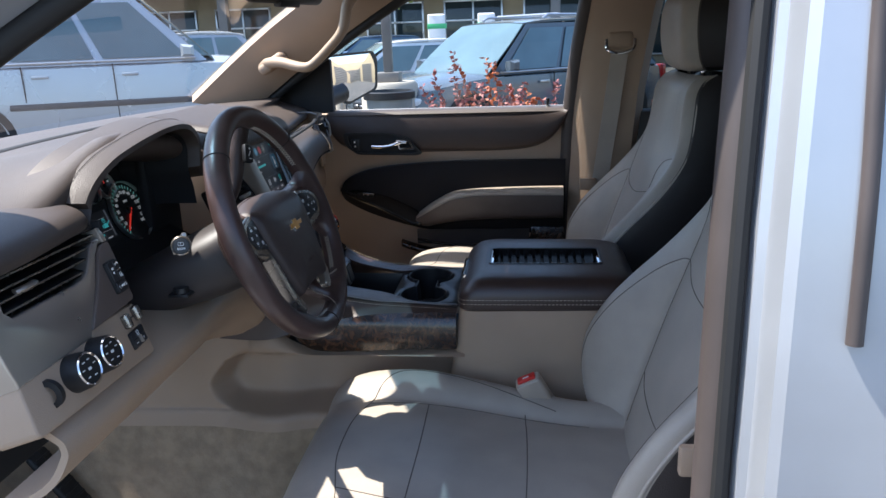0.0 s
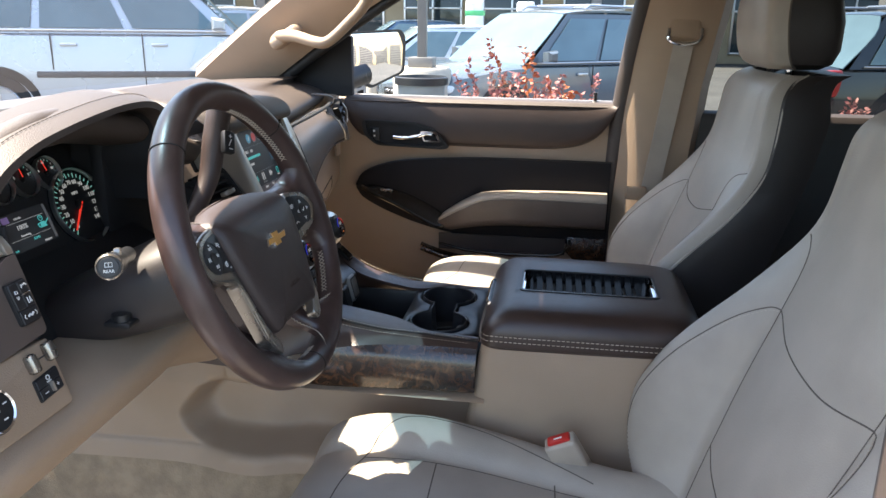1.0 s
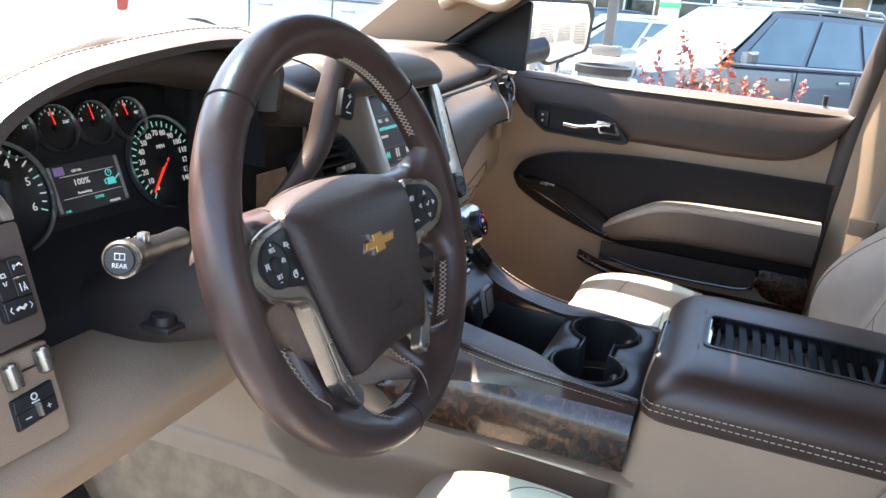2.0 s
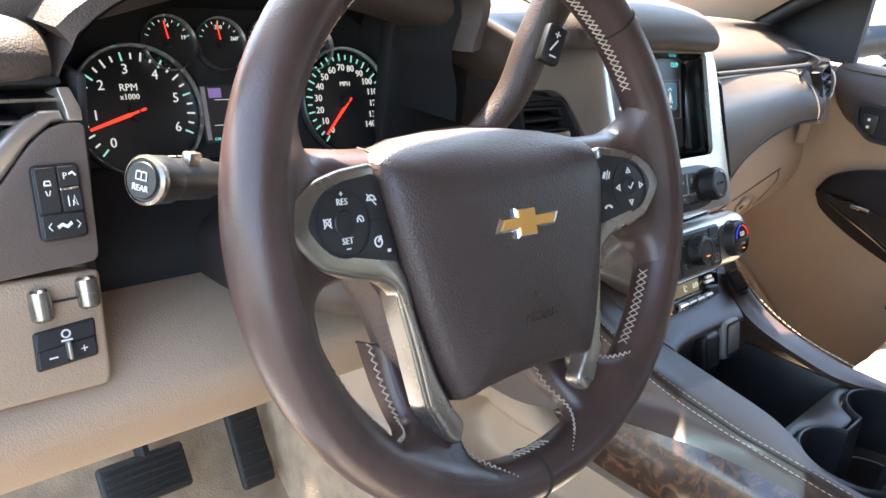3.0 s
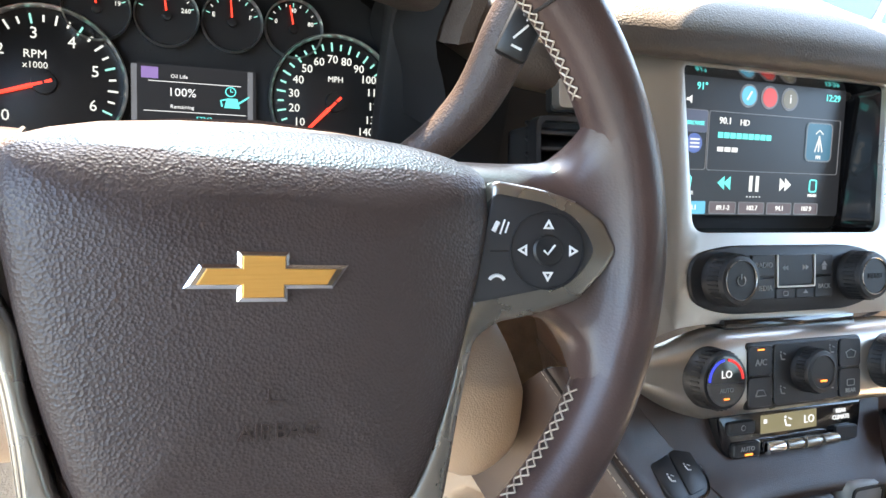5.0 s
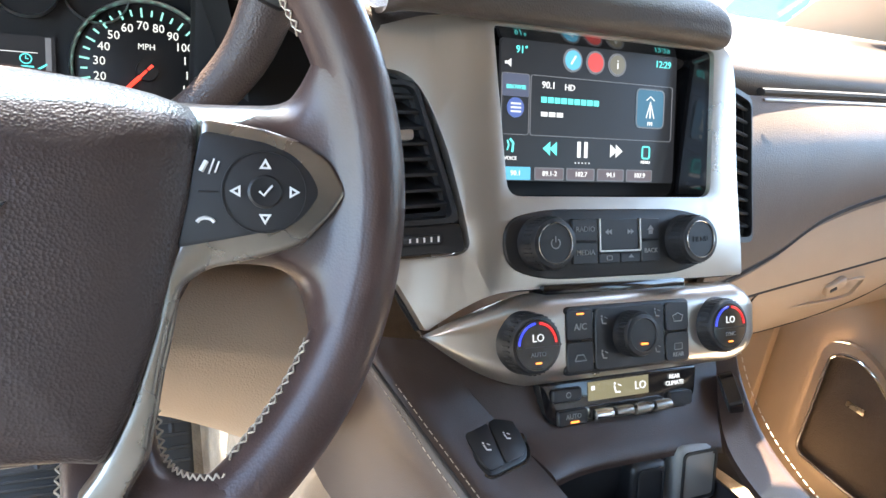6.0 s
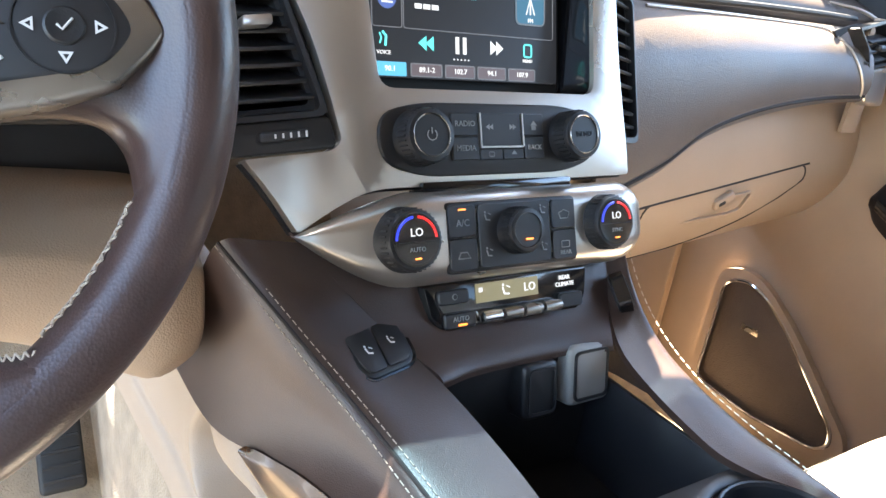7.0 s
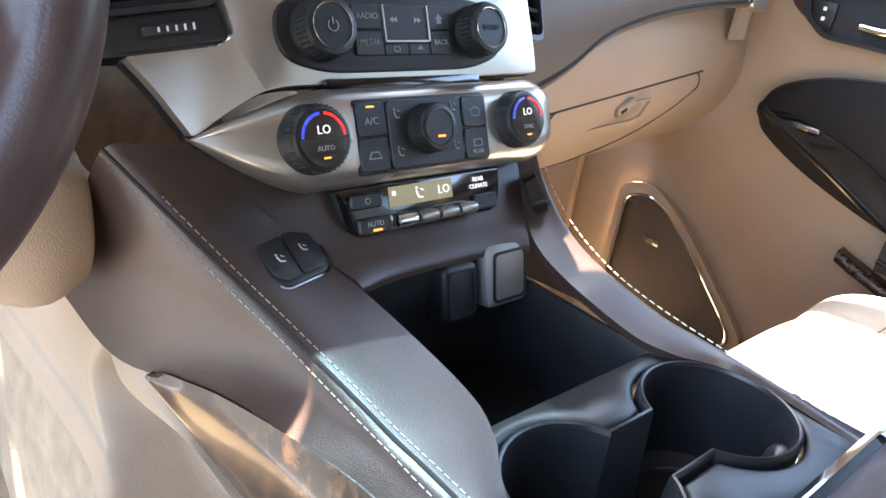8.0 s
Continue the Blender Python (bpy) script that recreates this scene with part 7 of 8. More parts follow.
seat(-0.410, 0.0, "light leather driver seat with dark sides and cream stitching")
seat(0.415, -0.015, "light leather passenger seat with dark sides and headrest")
bench = thing("second_row_bench", "dark second-row seat behind the front seats", "seat", (0.0, -1.4, 0.66))
for bx in (-0.42, 0.42):
    part("backrest", box((0.58, 0.16, 0.55), (bx, -1.62, 1.12), 0.05, 4, Matrix.Identity(4)), dark_seat, bench, "dark leather backrest")
    part("cushion", box((0.58, 0.50, 0.18), (bx, -1.30, 0.86), 0.05, 4), dark_seat, bench)

# ---- seat belts at the pillars ----
for s, word in ((1, "passenger"), (-1, "driver")):
    belt = thing("seat_belt", f"beige seat belt hanging at the {word} side pillar", "seat belt", (s * 0.75, -0.58, 0.9))
    part("loop_cover", box((0.03, 0.075, 0.05), (s * 0.722, -0.592, 1.535), 0.012, 3), dune, belt, "beige plastic belt guide cover")
    part("loop_ring", tube(smooth_line([(s * 0.712, -0.555, 1.535), (s * 0.708, -0.557, 1.508), (s * 0.706, -0.59, 1.498), (s * 0.708, -0.625, 1.508), (s * 0.712, -0.63, 1.535)], 5), 0.005, 8), chrome, belt, "chrome belt guide")
    part("webbing", loft([[(s * x, y - 0.023, z), (s * x, y + 0.023, z), (s * (x - 0.002), y + 0.023, z), (s * (x - 0.002), y - 0.023, z)] for x, y, z in ((0.712, -0.592, 1.505), (0.735, -0.570, 1.30), (0.745, -0.545, 1.10), (0.75, -0.53, 0.90))]), seat_leather, belt, "beige webbing")
    part("tongue", box((0.012, 0.05, 0.035), (s * 0.735, -0.515, 1.13), 0.004), dune, belt, "beige belt tongue")

# ---- passenger door ----
armrest_brown = material("armrest_brown_leather", (0.095, 0.075, 0.066), 0.45, grain=0.3, grain_size=0.0014, cells=True, vary=0.1)
door_insert = material("black_door_insert", (0.011, 0.009, 0.010), 0.62, spec=0.25, grain=0.3, grain_size=0.0016, cells=True, vary=0.12)
door = thing("passenger_door", "closed passenger door with dark upper pad, chrome handle and speaker", "door", (0.84, -0.05, 0.6))
part("outer_skin", patch([[(x, y, z) for y in (0.52, 0.2, -0.2, -0.52)] for x, z in ((0.90, 1.345), (0.955, 1.25), (0.985, 1.0), (0.985, 0.75), (0.95, 0.55))], 3, 0.01), paint_silver, door, "silver outer skin")
part("inner_panel", patch([[(x, y, z) for y in (0.56, 0.30, 0.0, -0.25, -0.462)] for x, z in ((0.842, 1.345), (0.812, 1.325), (0.806, 1.24), (0.808, 1.10), (0.806, 0.98), (0.802, 0.86), (0.80, 0.70), (0.81, 0.60))], 4, 0.012), dune, door, "dune plastic inner panel")
part("upper_pad", patch([[(x, y, z0 + k * (1.346 - z0)) for k, x in ((0.0, 0.806), (0.12, 0.786), (0.5, 0.780), (0.85, 0.786), (0.97, 0.800), (1.0, 0.835))] for y, z0 in ((0.262, 1.300), (0.24, 1.262), (0.20, 1.238), (0.05, 1.224), (-0.15, 1.222), (-0.32, 1.226), (-0.40, 1.250), (-0.445, 1.300), (-0.458, 1.336))], 5, 0.006), cocoa_pad, door, "cocoa soft upper pad")
part("sill_cap", patch([[(x, y, z) for y in (0.26, 0.0, -0.25, -0.46)] for x, z in ((0.786, 1.338), (0.800, 1.348), (0.835, 1.350))], 4, 0.003), dash_pad, door, "taupe window sill")
bezel_pts = [(0.212, 1.288), (0.16, 1.288), (0.07, 1.286), (0.015, 1.270), (-0.028, 1.222), (-0.01, 1.217), (0.17, 1.222), (0.205, 1.248)]
DM = Matrix(((0, 0, -1, 0.776), (1, 0, 0, 0), (0, 1, 0, 0), (0, 0, 0, 1)))


def door_line(pts, r):
    return rounded(pts, r, 4)


bez = door_line(bezel_pts, 0.012)
cen = (0.098, 1.254)
handle = part("handle_bezel", frame_ring(bez, [(cen[0] + (a - cen[0]) * 0.90, cen[1] + (b - cen[1]) * 0.84) for a, b in bez], 0.012, DM, z0=-0.004), black, door, "black door handle recess")
part("handle_well", prism([(cen[0] + (a - cen[0]) * 0.92, cen[1] + (b - cen[1]) * 0.88) for a, b in bez], 0.004, DM, z0=-0.004), black_matte, handle)
part("door_handle", merged(tube(smooth_line([(0.770, 0.125, 1.246), (0.764, 0.09, 1.245), (0.762, 0.06, 1.250), (0.764, 0.040, 1.256), (0.766, 0.020, 1.256)], 5), 0.0055, 10), frame_ring(rounded([(0.052, 1.264), (0.008, 1.264), (-0.004, 1.236), (0.042, 1.236)], 0.004), rounded([(0.046, 1.259), (0.013, 1.259), (0.004, 1.241), (0.040, 1.241)], 0.003), 0.006, DM, z0=0.004)), chrome, handle, "chrome inside door handle")
part("lock_button", box((0.006, 0.026, 0.034), (0.774, 0.176, 1.252), 0.002), black, handle)
part("lock_marks", merged(box((0.001, 0.005, 0.005), (0.7705, 0.178, 1.260), 0.0005), box((0.001, 0.005, 0.005), (0.7705, 0.177, 1.247), 0.0005)), white_ink, handle)
part("lock_knob", merged(lathe([(0.012, 0.0), (0.010, 0.003), (0.005, 0.005), (0.0045, 0.018), (0.006, 0.022), (0.005, 0.026), (0, 0.027)], Matrix.Translation((0.815, -0.400, 1.347)), 16)), black, door, "black lock knob")
# dark insert, armrest, pull, pocket and wood
part("insert", patch([[(0.796 - 0.010 * math.sin(math.pi * k), y, z0 + k * (z1 - z0)) for k in (0, 0.15, 0.5, 0.85, 1)] for y, z0, z1 in ((0.232, 1.098, 1.112), (0.21, 1.07, 1.142), (0.13, 1.03, 1.172), (0.0, 0.99, 1.186), (-0.15, 0.97, 1.192), (-0.30, 0.97, 1.192), (-0.452, 0.97, 1.192))], 5, 0.004), door_insert, door, "black padded insert")
part("insert_line", tube(smooth_line([(0.795, 0.236, 1.105), (0.795, 0.21, 1.144), (0.795, 0.13, 1.174), (0.795, 0.0, 1.188), (0.795, -0.15, 1.194), (0.795, -0.455, 1.194)], 6), 0.003, 6), black, door)
arm_net = []
for y, zt, zs, zb, x in ((0.016, 1.016, 1.012, 1.004, 0.788), (0.004, 1.028, 1.019, 1.000, 0.772), (-0.03, 1.055, 1.041, 0.998, 0.752), (-0.063, 1.077, 1.061, 1.006, 0.741), (-0.113, 1.102, 1.086, 1.016, 0.735), (-0.17, 1.111, 1.097, 1.022, 0.733), (-0.25, 1.115, 1.100, 1.024, 0.733), (-0.35, 1.117, 1.099, 1.024, 0.735), (-0.445, 1.117, 1.097, 1.024, 0.738)):
    arm_net.append([(0.797, y, zt), (min(0.792, x + 0.028), y, zt + 0.001), (min(0.79, x + 0.010), y, zt - 0.002), (x + 0.001, y, zs + 0.007), (x, y, zs), (x + 0.003, y, zs * 0.6 + zb * 0.4), (min(0.794, x + 0.014), y, zb + 0.006), (0.797, y, zb)])
part("armrest_top", patch([r[:5] for r in arm_net], 5, 0.004), dune_leather, door, "light stitched leather armrest top")
part("armrest_side", patch([r[4:] for r in arm_net], 5, 0.004), armrest_brown, door, "brown leather armrest side")
arm_edge = smooth_line([r[4] for r in arm_net], 6)
part("armrest_stitching", merged(*(stitches([q + Vector((-0.002, 0, dz)) for q in arm_edge]) for dz in (0.003, -0.004))), thread, door, "cream twin stitching")
pull = [[(0.794, y, zu), (0.779, y, zu - 0.004), (0.765, y, zl + 0.013), (0.762, y, zl + 0.005), (0.767, y, zl - 0.004), (0.794, y, zl - 0.006)]
        for y, zu, zl in ((0.213, 1.108, 1.103), (0.198, 1.114, 1.095), (0.170, 1.112, 1.082), (0.105, 1.097, 1.053), (0.060, 1.079, 1.030), (0.005, 1.050, 1.003), (-0.014, 1.034, 1.006))]
part("door_pull", patch(pull, 5, 0.004), piano, door, "gloss black door pull with window switch")
part("window_switch", box((0.012, 0.034, 0.008), (0.773, 0.145, 1.100), 0.003, 3), satin_warm, door)
part("lower_trim", patch([[(0.790, y, z), (0.772, y, z - 0.004), (0.770, y, z - 0.018), (0.790, y, z - 0.026)] for y, z in ((0.050, 0.953), (0.035, 0.947), (0.02, 0.942), (-0.05, 0.924), (-0.20, 0.915), (-0.452, 0.915))], 5, 0.004), wood, door, "dark burl strip")
part("pocket_face", patch([[(0.782, y, z) for z in (0.940, 0.960, 0.985)] for y in (0.0, -0.1, -0.25, -0.345)], 3, 0.004), dark_seat, door, "dark door pocket")
part("rear_burl", patch([[(0.782, y, z0), (0.776, y, (z0 + 0.99) / 2), (0.782, y, 0.99)] for y, z0 in ((-0.350, 0.95), (-0.38, 0.925), (-0.452, 0.918))], 3, 0.004), wood, door)
part("pocket_edge", tube(smooth_line([(0.778, 0.0, 0.955), (0.776, -0.10, 0.938), (0.776, -0.25, 0.936), (0.776, -0.335, 0.944), (0.776, -0.36, 0.985)], 6), 0.004, 8), piano, door)
# speaker with its bright ring
spk = [(0.418, 0.900), (0.375, 0.916), (0.335, 0.904), (0.275, 0.858), (0.165, 0.750), (0.158, 0.722), (0.180, 0.702), (0.30, 0.690), (0.42, 0.700)]
spk_line = rounded(spk, 0.02, 4)
SM = Matrix(((0, 0, -1, 0.790), (1, 0, 0, 0), (0, 1, 0, 0), (0, 0, 0, 1)))
spc = (0.31, 0.79)
speaker = part("speaker_surround", frame_ring([(spc[0] + (a - spc[0]) * 1.14, spc[1] + (b - spc[1]) * 1.12) for a, b in spk_line], spk_line, 0.014, SM, z0=-0.010), dune, door, "raised dune speaker surround")
part("speaker_grille", prism(spk_line, 0.006, SM, 0.002, z0=-0.008), material("speaker_mesh", (0.09, 0.065, 0.05), 0.7, grain=1.0, grain_size=0.002, cells=True, vary=0.1), speaker, "brown mesh speaker grille")
part("speaker_ring", tube([SM @ Vector((a, b, 0.006)) for a, b in [(spc[0] + (a - spc[0]) * 0.975, spc[1] + (b - spc[1]) * 0.975) for a, b in spk_line]], 0.003, 8, closed=True), chrome, speaker, "bright ring")
part("speaker_plate", box((0.002, 0.034, 0.011), (0.783, 0.345, 0.835), 0.001), satin_warm, speaker, "small plain badge plate")
# window, black frame and mirror sail
sail = prism(rounded([(0.245, 1.345), (0.245, 1.505), (0.30, 1.500), (0.50, 1.405), (0.56, 1.345)], 0.008), 0.02, Matrix(((0, 0, -1, 0.825), (1, 0, 0, 0), (0, 1, 0, 0), (0, 0, 0, 1))))
part("mirror_sail", sail, black_matte, door, "black mirror corner panel")
frame_path = smooth_line([(0.815, -0.470, 1.34), (0.790, -0.484, 1.45), (0.755, -0.505, 1.60), (0.725, -0.515, 1.68), (0.712, -0.44, 1.715), (0.71, -0.2, 1.70), (0.715, 0.0, 1.665), (0.745, 0.2, 1.565), (0.775, 0.35, 1.475), (0.80, 0.47, 1.40)], 6)
part("window_frame", tube(frame_path, 0.015, 8), rubber, door, "black window frame and seal")
pane = part("window_pane", patch([[(0.838 - 0.105 * t - 0.01 * t * t, y, 1.34 + 0.36 * t) for y in ((0.26, 0.0, -0.25, -0.475) if t == 0 else (0.26 - 0.28 * t, -0.02 - 0.1 * t, -0.27, -0.475 - 0.04 * t))] for t in (0, 0.33, 0.66, 1.0)], 3), car_glass, door, "clear side window")
pane.visible_shadow = False

# ---- passenger door mirror ----
mirror = thing("door_mirror", "black passenger door mirror with silver glass", "mirror", (1.03, 0.34, 1.36))
mm = Matrix.Translation((1.03, 0.238, 1.440)) @ Vector((-0.52, -0.85, 0.03)).to_track_quat("Z", "Y").to_matrix().to_4x4()
m_line = rounded([(-0.115, 0.068), (0.105, 0.075), (0.122, 0.05), (0.112, -0.045), (-0.03, -0.085), (-0.105, -0.03)], 0.016, 4)
part("housing", loft([[(x * g, y * g, z) for x, y in m_line] for g, z in ((0.55, -0.075), (0.85, -0.05), (1.0, -0.015), (1.05, 0.0), (1.06, 0.008), (0.98, 0.008))], m=mm), black, mirror, "black mirror housing")
part("mirror_glass", loft([[(x * 0.95 * g, y * 0.95 * g, 0.0135 - ((x * g) ** 2 + (y * g) ** 2) / 2.8) for x, y in m_line] for g in (1.0, 0.85, 0.7, 0.55, 0.4, 0.25, 0.1, 0.02)], m=mm), mirror_glass, mirror, "convex mirror glass")
part("mirror_arm", tube([(0.88, 0.32, 1.37), (0.99, 0.26, 1.395)], 0.032, 12), black, mirror)

# ---- grab handle on the passenger pillar ----
grab = thing("grab_handle", "dune plastic grab handle on the windshield pillar", "grab handle", (0.66, 0.28, 1.52))
gp = smooth_line([(0.690, 0.405, 1.490), (0.660, 0.380, 1.502), (0.628, 0.335, 1.503), (0.608, 0.285, 1.492), (0.600, 0.255, 1.490), (0.600, 0.232, 1.502), (0.600, 0.195, 1.535), (0.600, 0.160, 1.570), (0.602, 0.145, 1.600), (0.606, 0.135, 1.645), (0.625, 0.115, 1.675), (0.655, 0.09, 1.695)], 4)
part("grip", tube(gp, [0.021 - 0.005 * math.sin(math.pi * k / (len(gp) - 1)) for k in range(len(gp))], 12, squash=0.8), dune, grab, "moulded dune grip with angled ends")
part("foot", box((0.05, 0.085, 0.030), (0, 0, 0), 0.012, 3, Matrix.Translation((0.672, 0.375, 1.500)) @ Matrix.Rotation(radians(-32), 4, "X")), dune, grab, "moulded foot on the pillar")

# ---- interior rear-view mirror ----
rvm = thing("rear_view_mirror", "black rear-view mirror hanging at the windshield", "mirror", (0.0, 0.14, 1.66))
rm = Matrix.Translation((0.075, 0.135, 1.668)) @ Vector((-0.25, -0.96, -0.08)).to_track_quat("Z", "Y").to_matrix().to_4x4()
part("housing", box((0.26, 0.075, 0.034), (0, 0, 0), 0.018, 4, rm), black, rvm, "black mirror housing")
part("mirror_glass", box((0.225, 0.048, 0.002), (0, 0.003, 0.0155), 0.0005, 1, rm), mirror_glass, rvm)
part("button_bar", box((0.07, 0.016, 0.02), (0, -0.036, 0.004), 0.004, 2, rm), black, rvm)
part("stem", tube([(0.075, 0.15, 1.672), (0.070, 0.240, 1.675)], 0.014, 10), black, rvm)
part("sensor_box", box((0.13, 0.08, 0.03), (0, 0, 0), 0.012, 3, Matrix.Translation((0.06, 0.250, 1.672)) @ Matrix.Rotation(radians(-27), 4, "X")), black, rvm, "black sensor cover on the glass")

# ---- the car park ----
asphalt = material("asphalt", (0.085, 0.083, 0.080), 0.9, grain=0.8, grain_size=0.012, vary=0.2, vary_size=1.5)
concrete = material("concrete", (0.42, 0.38, 0.32), 0.85, grain=0.4, grain_size=0.02, vary=0.12, vary_size=0.4)
pole_paint = material("grey_pole_paint", (0.16, 0.15, 0.14), 0.5, vary=0.08, vary_size=0.3)
bin_plastic = material("grey_bin_plastic", (0.20, 0.24, 0.26), 0.45, vary=0.1, vary_size=0.2)
wall_stucco = material("tan_stucco", (0.40, 0.33, 0.22), 0.9, grain=0.4, grain_size=0.03, vary=0.08, vary_size=0.8)
wall_grey = material("grey_cladding", (0.17, 0.165, 0.155), 0.7, vary=0.08, vary_size=1.0)
dark_glass = material("dark_window_glass", (0.03, 0.045, 0.05), 0.06, vary=0.05, vary_size=0.6)
car_window = material("car_window_glass", (0.10, 0.16, 0.19), 0.05, vary=0.1, vary_size=0.5)
tyre_rubber = material("tyre_rubber", (0.015, 0.015, 0.016), 0.8, grain=0.3, grain_size=0.01)
rim_metal = material("wheel_alloy", (0.55, 0.55, 0.56), 0.3, metal=0.9)
lamp_red = material("tail_lamp_red", (0.35, 0.01, 0.01), 0.15, coat=0.5)
lamp_clear = material("head_lamp", (0.65, 0.68, 0.7), 0.1, coat=0.5)
leaf_red = material("barberry_leaf", (0.20, 0.035, 0.045), 0.6, vary=0.5, vary_size=0.05, color2=(0.36, 0.16, 0.12))
leaf_orange = material("orange_barberry_leaf", (0.42, 0.13, 0.03), 0.6, color2=(0.30, 0.05, 0.04), vary_size=0.08)
leaf_green = material("tree_leaf", (0.16, 0.20, 0.02), 0.55, color2=(0.07, 0.12, 0.015), vary_size=0.2)
straw = material("dry_grass", (0.55, 0.43, 0.14), 0.8, vary=0.2, vary_size=0.1)
bark = material("bark", (0.12, 0.085, 0.06), 0.9, grain=0.6, grain_size=0.03, vary=0.2)


def slope(y):
    return 0.055 * max(0.0, y - 1.5)


ys = (-400, -60, -20, -8, -3, 0, 1.5, 4, 8, 12, 20, 60, 400)
solo("ground", patch([[(x, y, slope(min(y, 20)) - 0.0) for x in (-400, -60, -15, -4, 4, 15, 60, 400)] for y in ys], 1), asphalt, "grey asphalt car park", "ground", kind="structure")


mould_grey = material("grey_moulding", (0.06, 0.06, 0.065), 0.5, vary=0.1)


def car(label, paint, at, heading, length=4.9, width=1.92, height=1.72, nose=1.25, tail=0.55, glass_mat=car_window, grille=True, rails=True, tint=0.0):
    """A parked vehicle: body, glass house, wheels, lamps, mirrors. heading: degrees from the x axis."""
    top = thing("parked_car", label, "car", group="parked cars")
    h, w2 = length / 2, width / 2
    belt = height * 0.60

    def ring(x, w, z0, z1, crown=0.03):
        return [(x, -w * 0.93, z0), (x, -w, z0 + 0.18), (x, -w * 0.995, (z0 + z1) / 2 + 0.05), (x, -w * 0.95, z1 - 0.05), (x, -w * 0.82, z1), (x, 0, z1 + crown), (x, w * 0.82, z1), (x, w * 0.95, z1 - 0.05), (x, w * 0.995, (z0 + z1) / 2 + 0.05), (x, w, z0 + 0.18), (x, w * 0.93, z0)]

    hz = belt * 0.96
    stations = [ring(-h, w2 * 0.80, 0.45, belt * 0.86), ring(-h + 0.08, w2 * 0.92, 0.32, belt * 0.97), ring(-h + 0.5, w2, 0.27, belt), ring(0, w2, 0.26, belt), ring(h - nose - 0.1, w2, 0.26, belt), ring(h - nose * 0.75, w2 * 0.99, 0.26, hz + 0.02), ring(h - 0.35, w2 * 0.96, 0.27, hz - 0.06), ring(h - 0.08, w2 * 0.88, 0.30, hz - 0.16), ring(h, w2 * 0.75, 0.42, hz - 0.30)]
    cols = [smooth_line(c, 3) for c in zip(*stations)]
    part("body", loft([list(r) for r in zip(*cols)]), paint, top)
    rf, rb = h - nose - 0.85, -h + tail + 0.15

    def cab(x, w, z):
        return [(x, -w, z), (x, -w * 0.5, z + 0.02), (x, w * 0.5, z + 0.02), (x, w, z)]

    wr, wb = w2 * 0.74, w2 * 0.93
    part("roof", patch([cab(x, w, z) for x, w, z in ((rf + 0.05, wr * 0.96, height - 0.05), (rf - 0.3, wr, height - 0.015), ((rf + rb) / 2, wr, height), (rb + 0.2, wr, height - 0.03), (rb, wr * 0.97, height - 0.07))], 3, 0.03), paint, top)
    shield = part("windshield", patch([cab(x, w, z) for x, w, z in ((h - nose, wb * 0.96, belt - 0.01), (h - nose - 0.45, (wb + wr) / 2, (belt + height) / 2 + 0.02), (rf + 0.04, wr * 0.96, height - 0.055))], 3, 0.015), glass_mat, top, "tinted windshield")
    part("rear_window", patch([cab(x, w, z) for x, w, z in ((-h + tail * 0.35, wb * 0.94, belt - 0.01), (rb - 0.12, (wb + wr) / 2, (belt + height) / 2 + 0.05), (rb, wr * 0.96, height - 0.075))], 3, 0.015), glass_mat, top, "tinted rear window")
    posts = (h - nose - 0.10, h - nose - 1.05, h - nose - 2.0, -h + tail * 0.5)
    for s in (-1, 1):
        def side(u, v, out=0.0):
            x0, x1 = posts[0] * (1 - u) + posts[3] * u, (rf - 0.02) * (1 - u) + (rb + 0.08) * u
            return (x0 * (1 - v) + x1 * v, s * (wb * (1 - v) + wr * v + out), belt * (1 - v) + (height - 0.05) * v)
        part("side_frame", patch([[side(u, v, -0.02) for u in (0, 0.25, 0.5, 0.75, 1)] for v in (-0.03, 0.5, 1)], 2, 0.01), paint, top)
        for u0, u1 in ((0.05, 0.34), (0.37, 0.64), (0.67, 0.93)):
            part("side_window", patch([[side(u, v, 0.004) for u in (u0, (u0 + u1) / 2, u1)] for v in (0.06, 0.5, 0.90)], 2, 0.006), glass_mat, top, "tinted side window")
        part("window_trim", tube([side(u, 0.02, 0.012) for u in (0.03, 0.3, 0.6, 0.95)], 0.012, 6), rim_metal, top, "bright window trim")
        mir = part("side_mirror", loft([[(h - nose - 0.30 + dx, s * (wb + 0.04 + dy * 1.0), belt + 0.10 + dz) for dx, dz in ((-0.07 * g, -0.07 * g), (0.08 * g, -0.06 * g), (0.08 * g, 0.06 * g), (-0.07 * g, 0.08 * g))] for dy, g in ((0.0, 0.5), (0.06, 1.0), (0.16, 1.0), (0.20, 0.6))]), paint, top)
        for xw in (h - 0.92, -h + 0.98):
            R = 0.37
            wm = Matrix.Translation((xw, s * (w2 - 0.10), R)) @ Matrix.Rotation(radians(-90 * s), 4, "X")
            arch_b = part("wheel_arch", lathe([(R + 0.085, 0.06), (R + 0.085, 0.105), (R + 0.03, 0.107), (0, 0.06)], wm, 28), black_matte, top)
            wh = part("wheel", lathe([(R * 0.62, -0.10), (R * 0.95, -0.10), (R, -0.06), (R, 0.08), (R * 0.95, 0.115), (R * 0.66, 0.118)], wm, 28), tyre_rubber, top, "black tyre")
            part("rim", merged(lathe([(R * 0.68, 0.10), (R * 0.62, 0.118), (R * 0.58, 0.10), (R * 0.55, 0.06), (0, 0.06)], wm, 28), *(box((R * 0.13, R * 0.60, 0.02), (0, R * 0.32, 0.105), 0.005, 1, wm @ Matrix.Rotation(2 * math.pi * k / 5, 4, "Z")) for k in range(5))), rim_metal, wh)
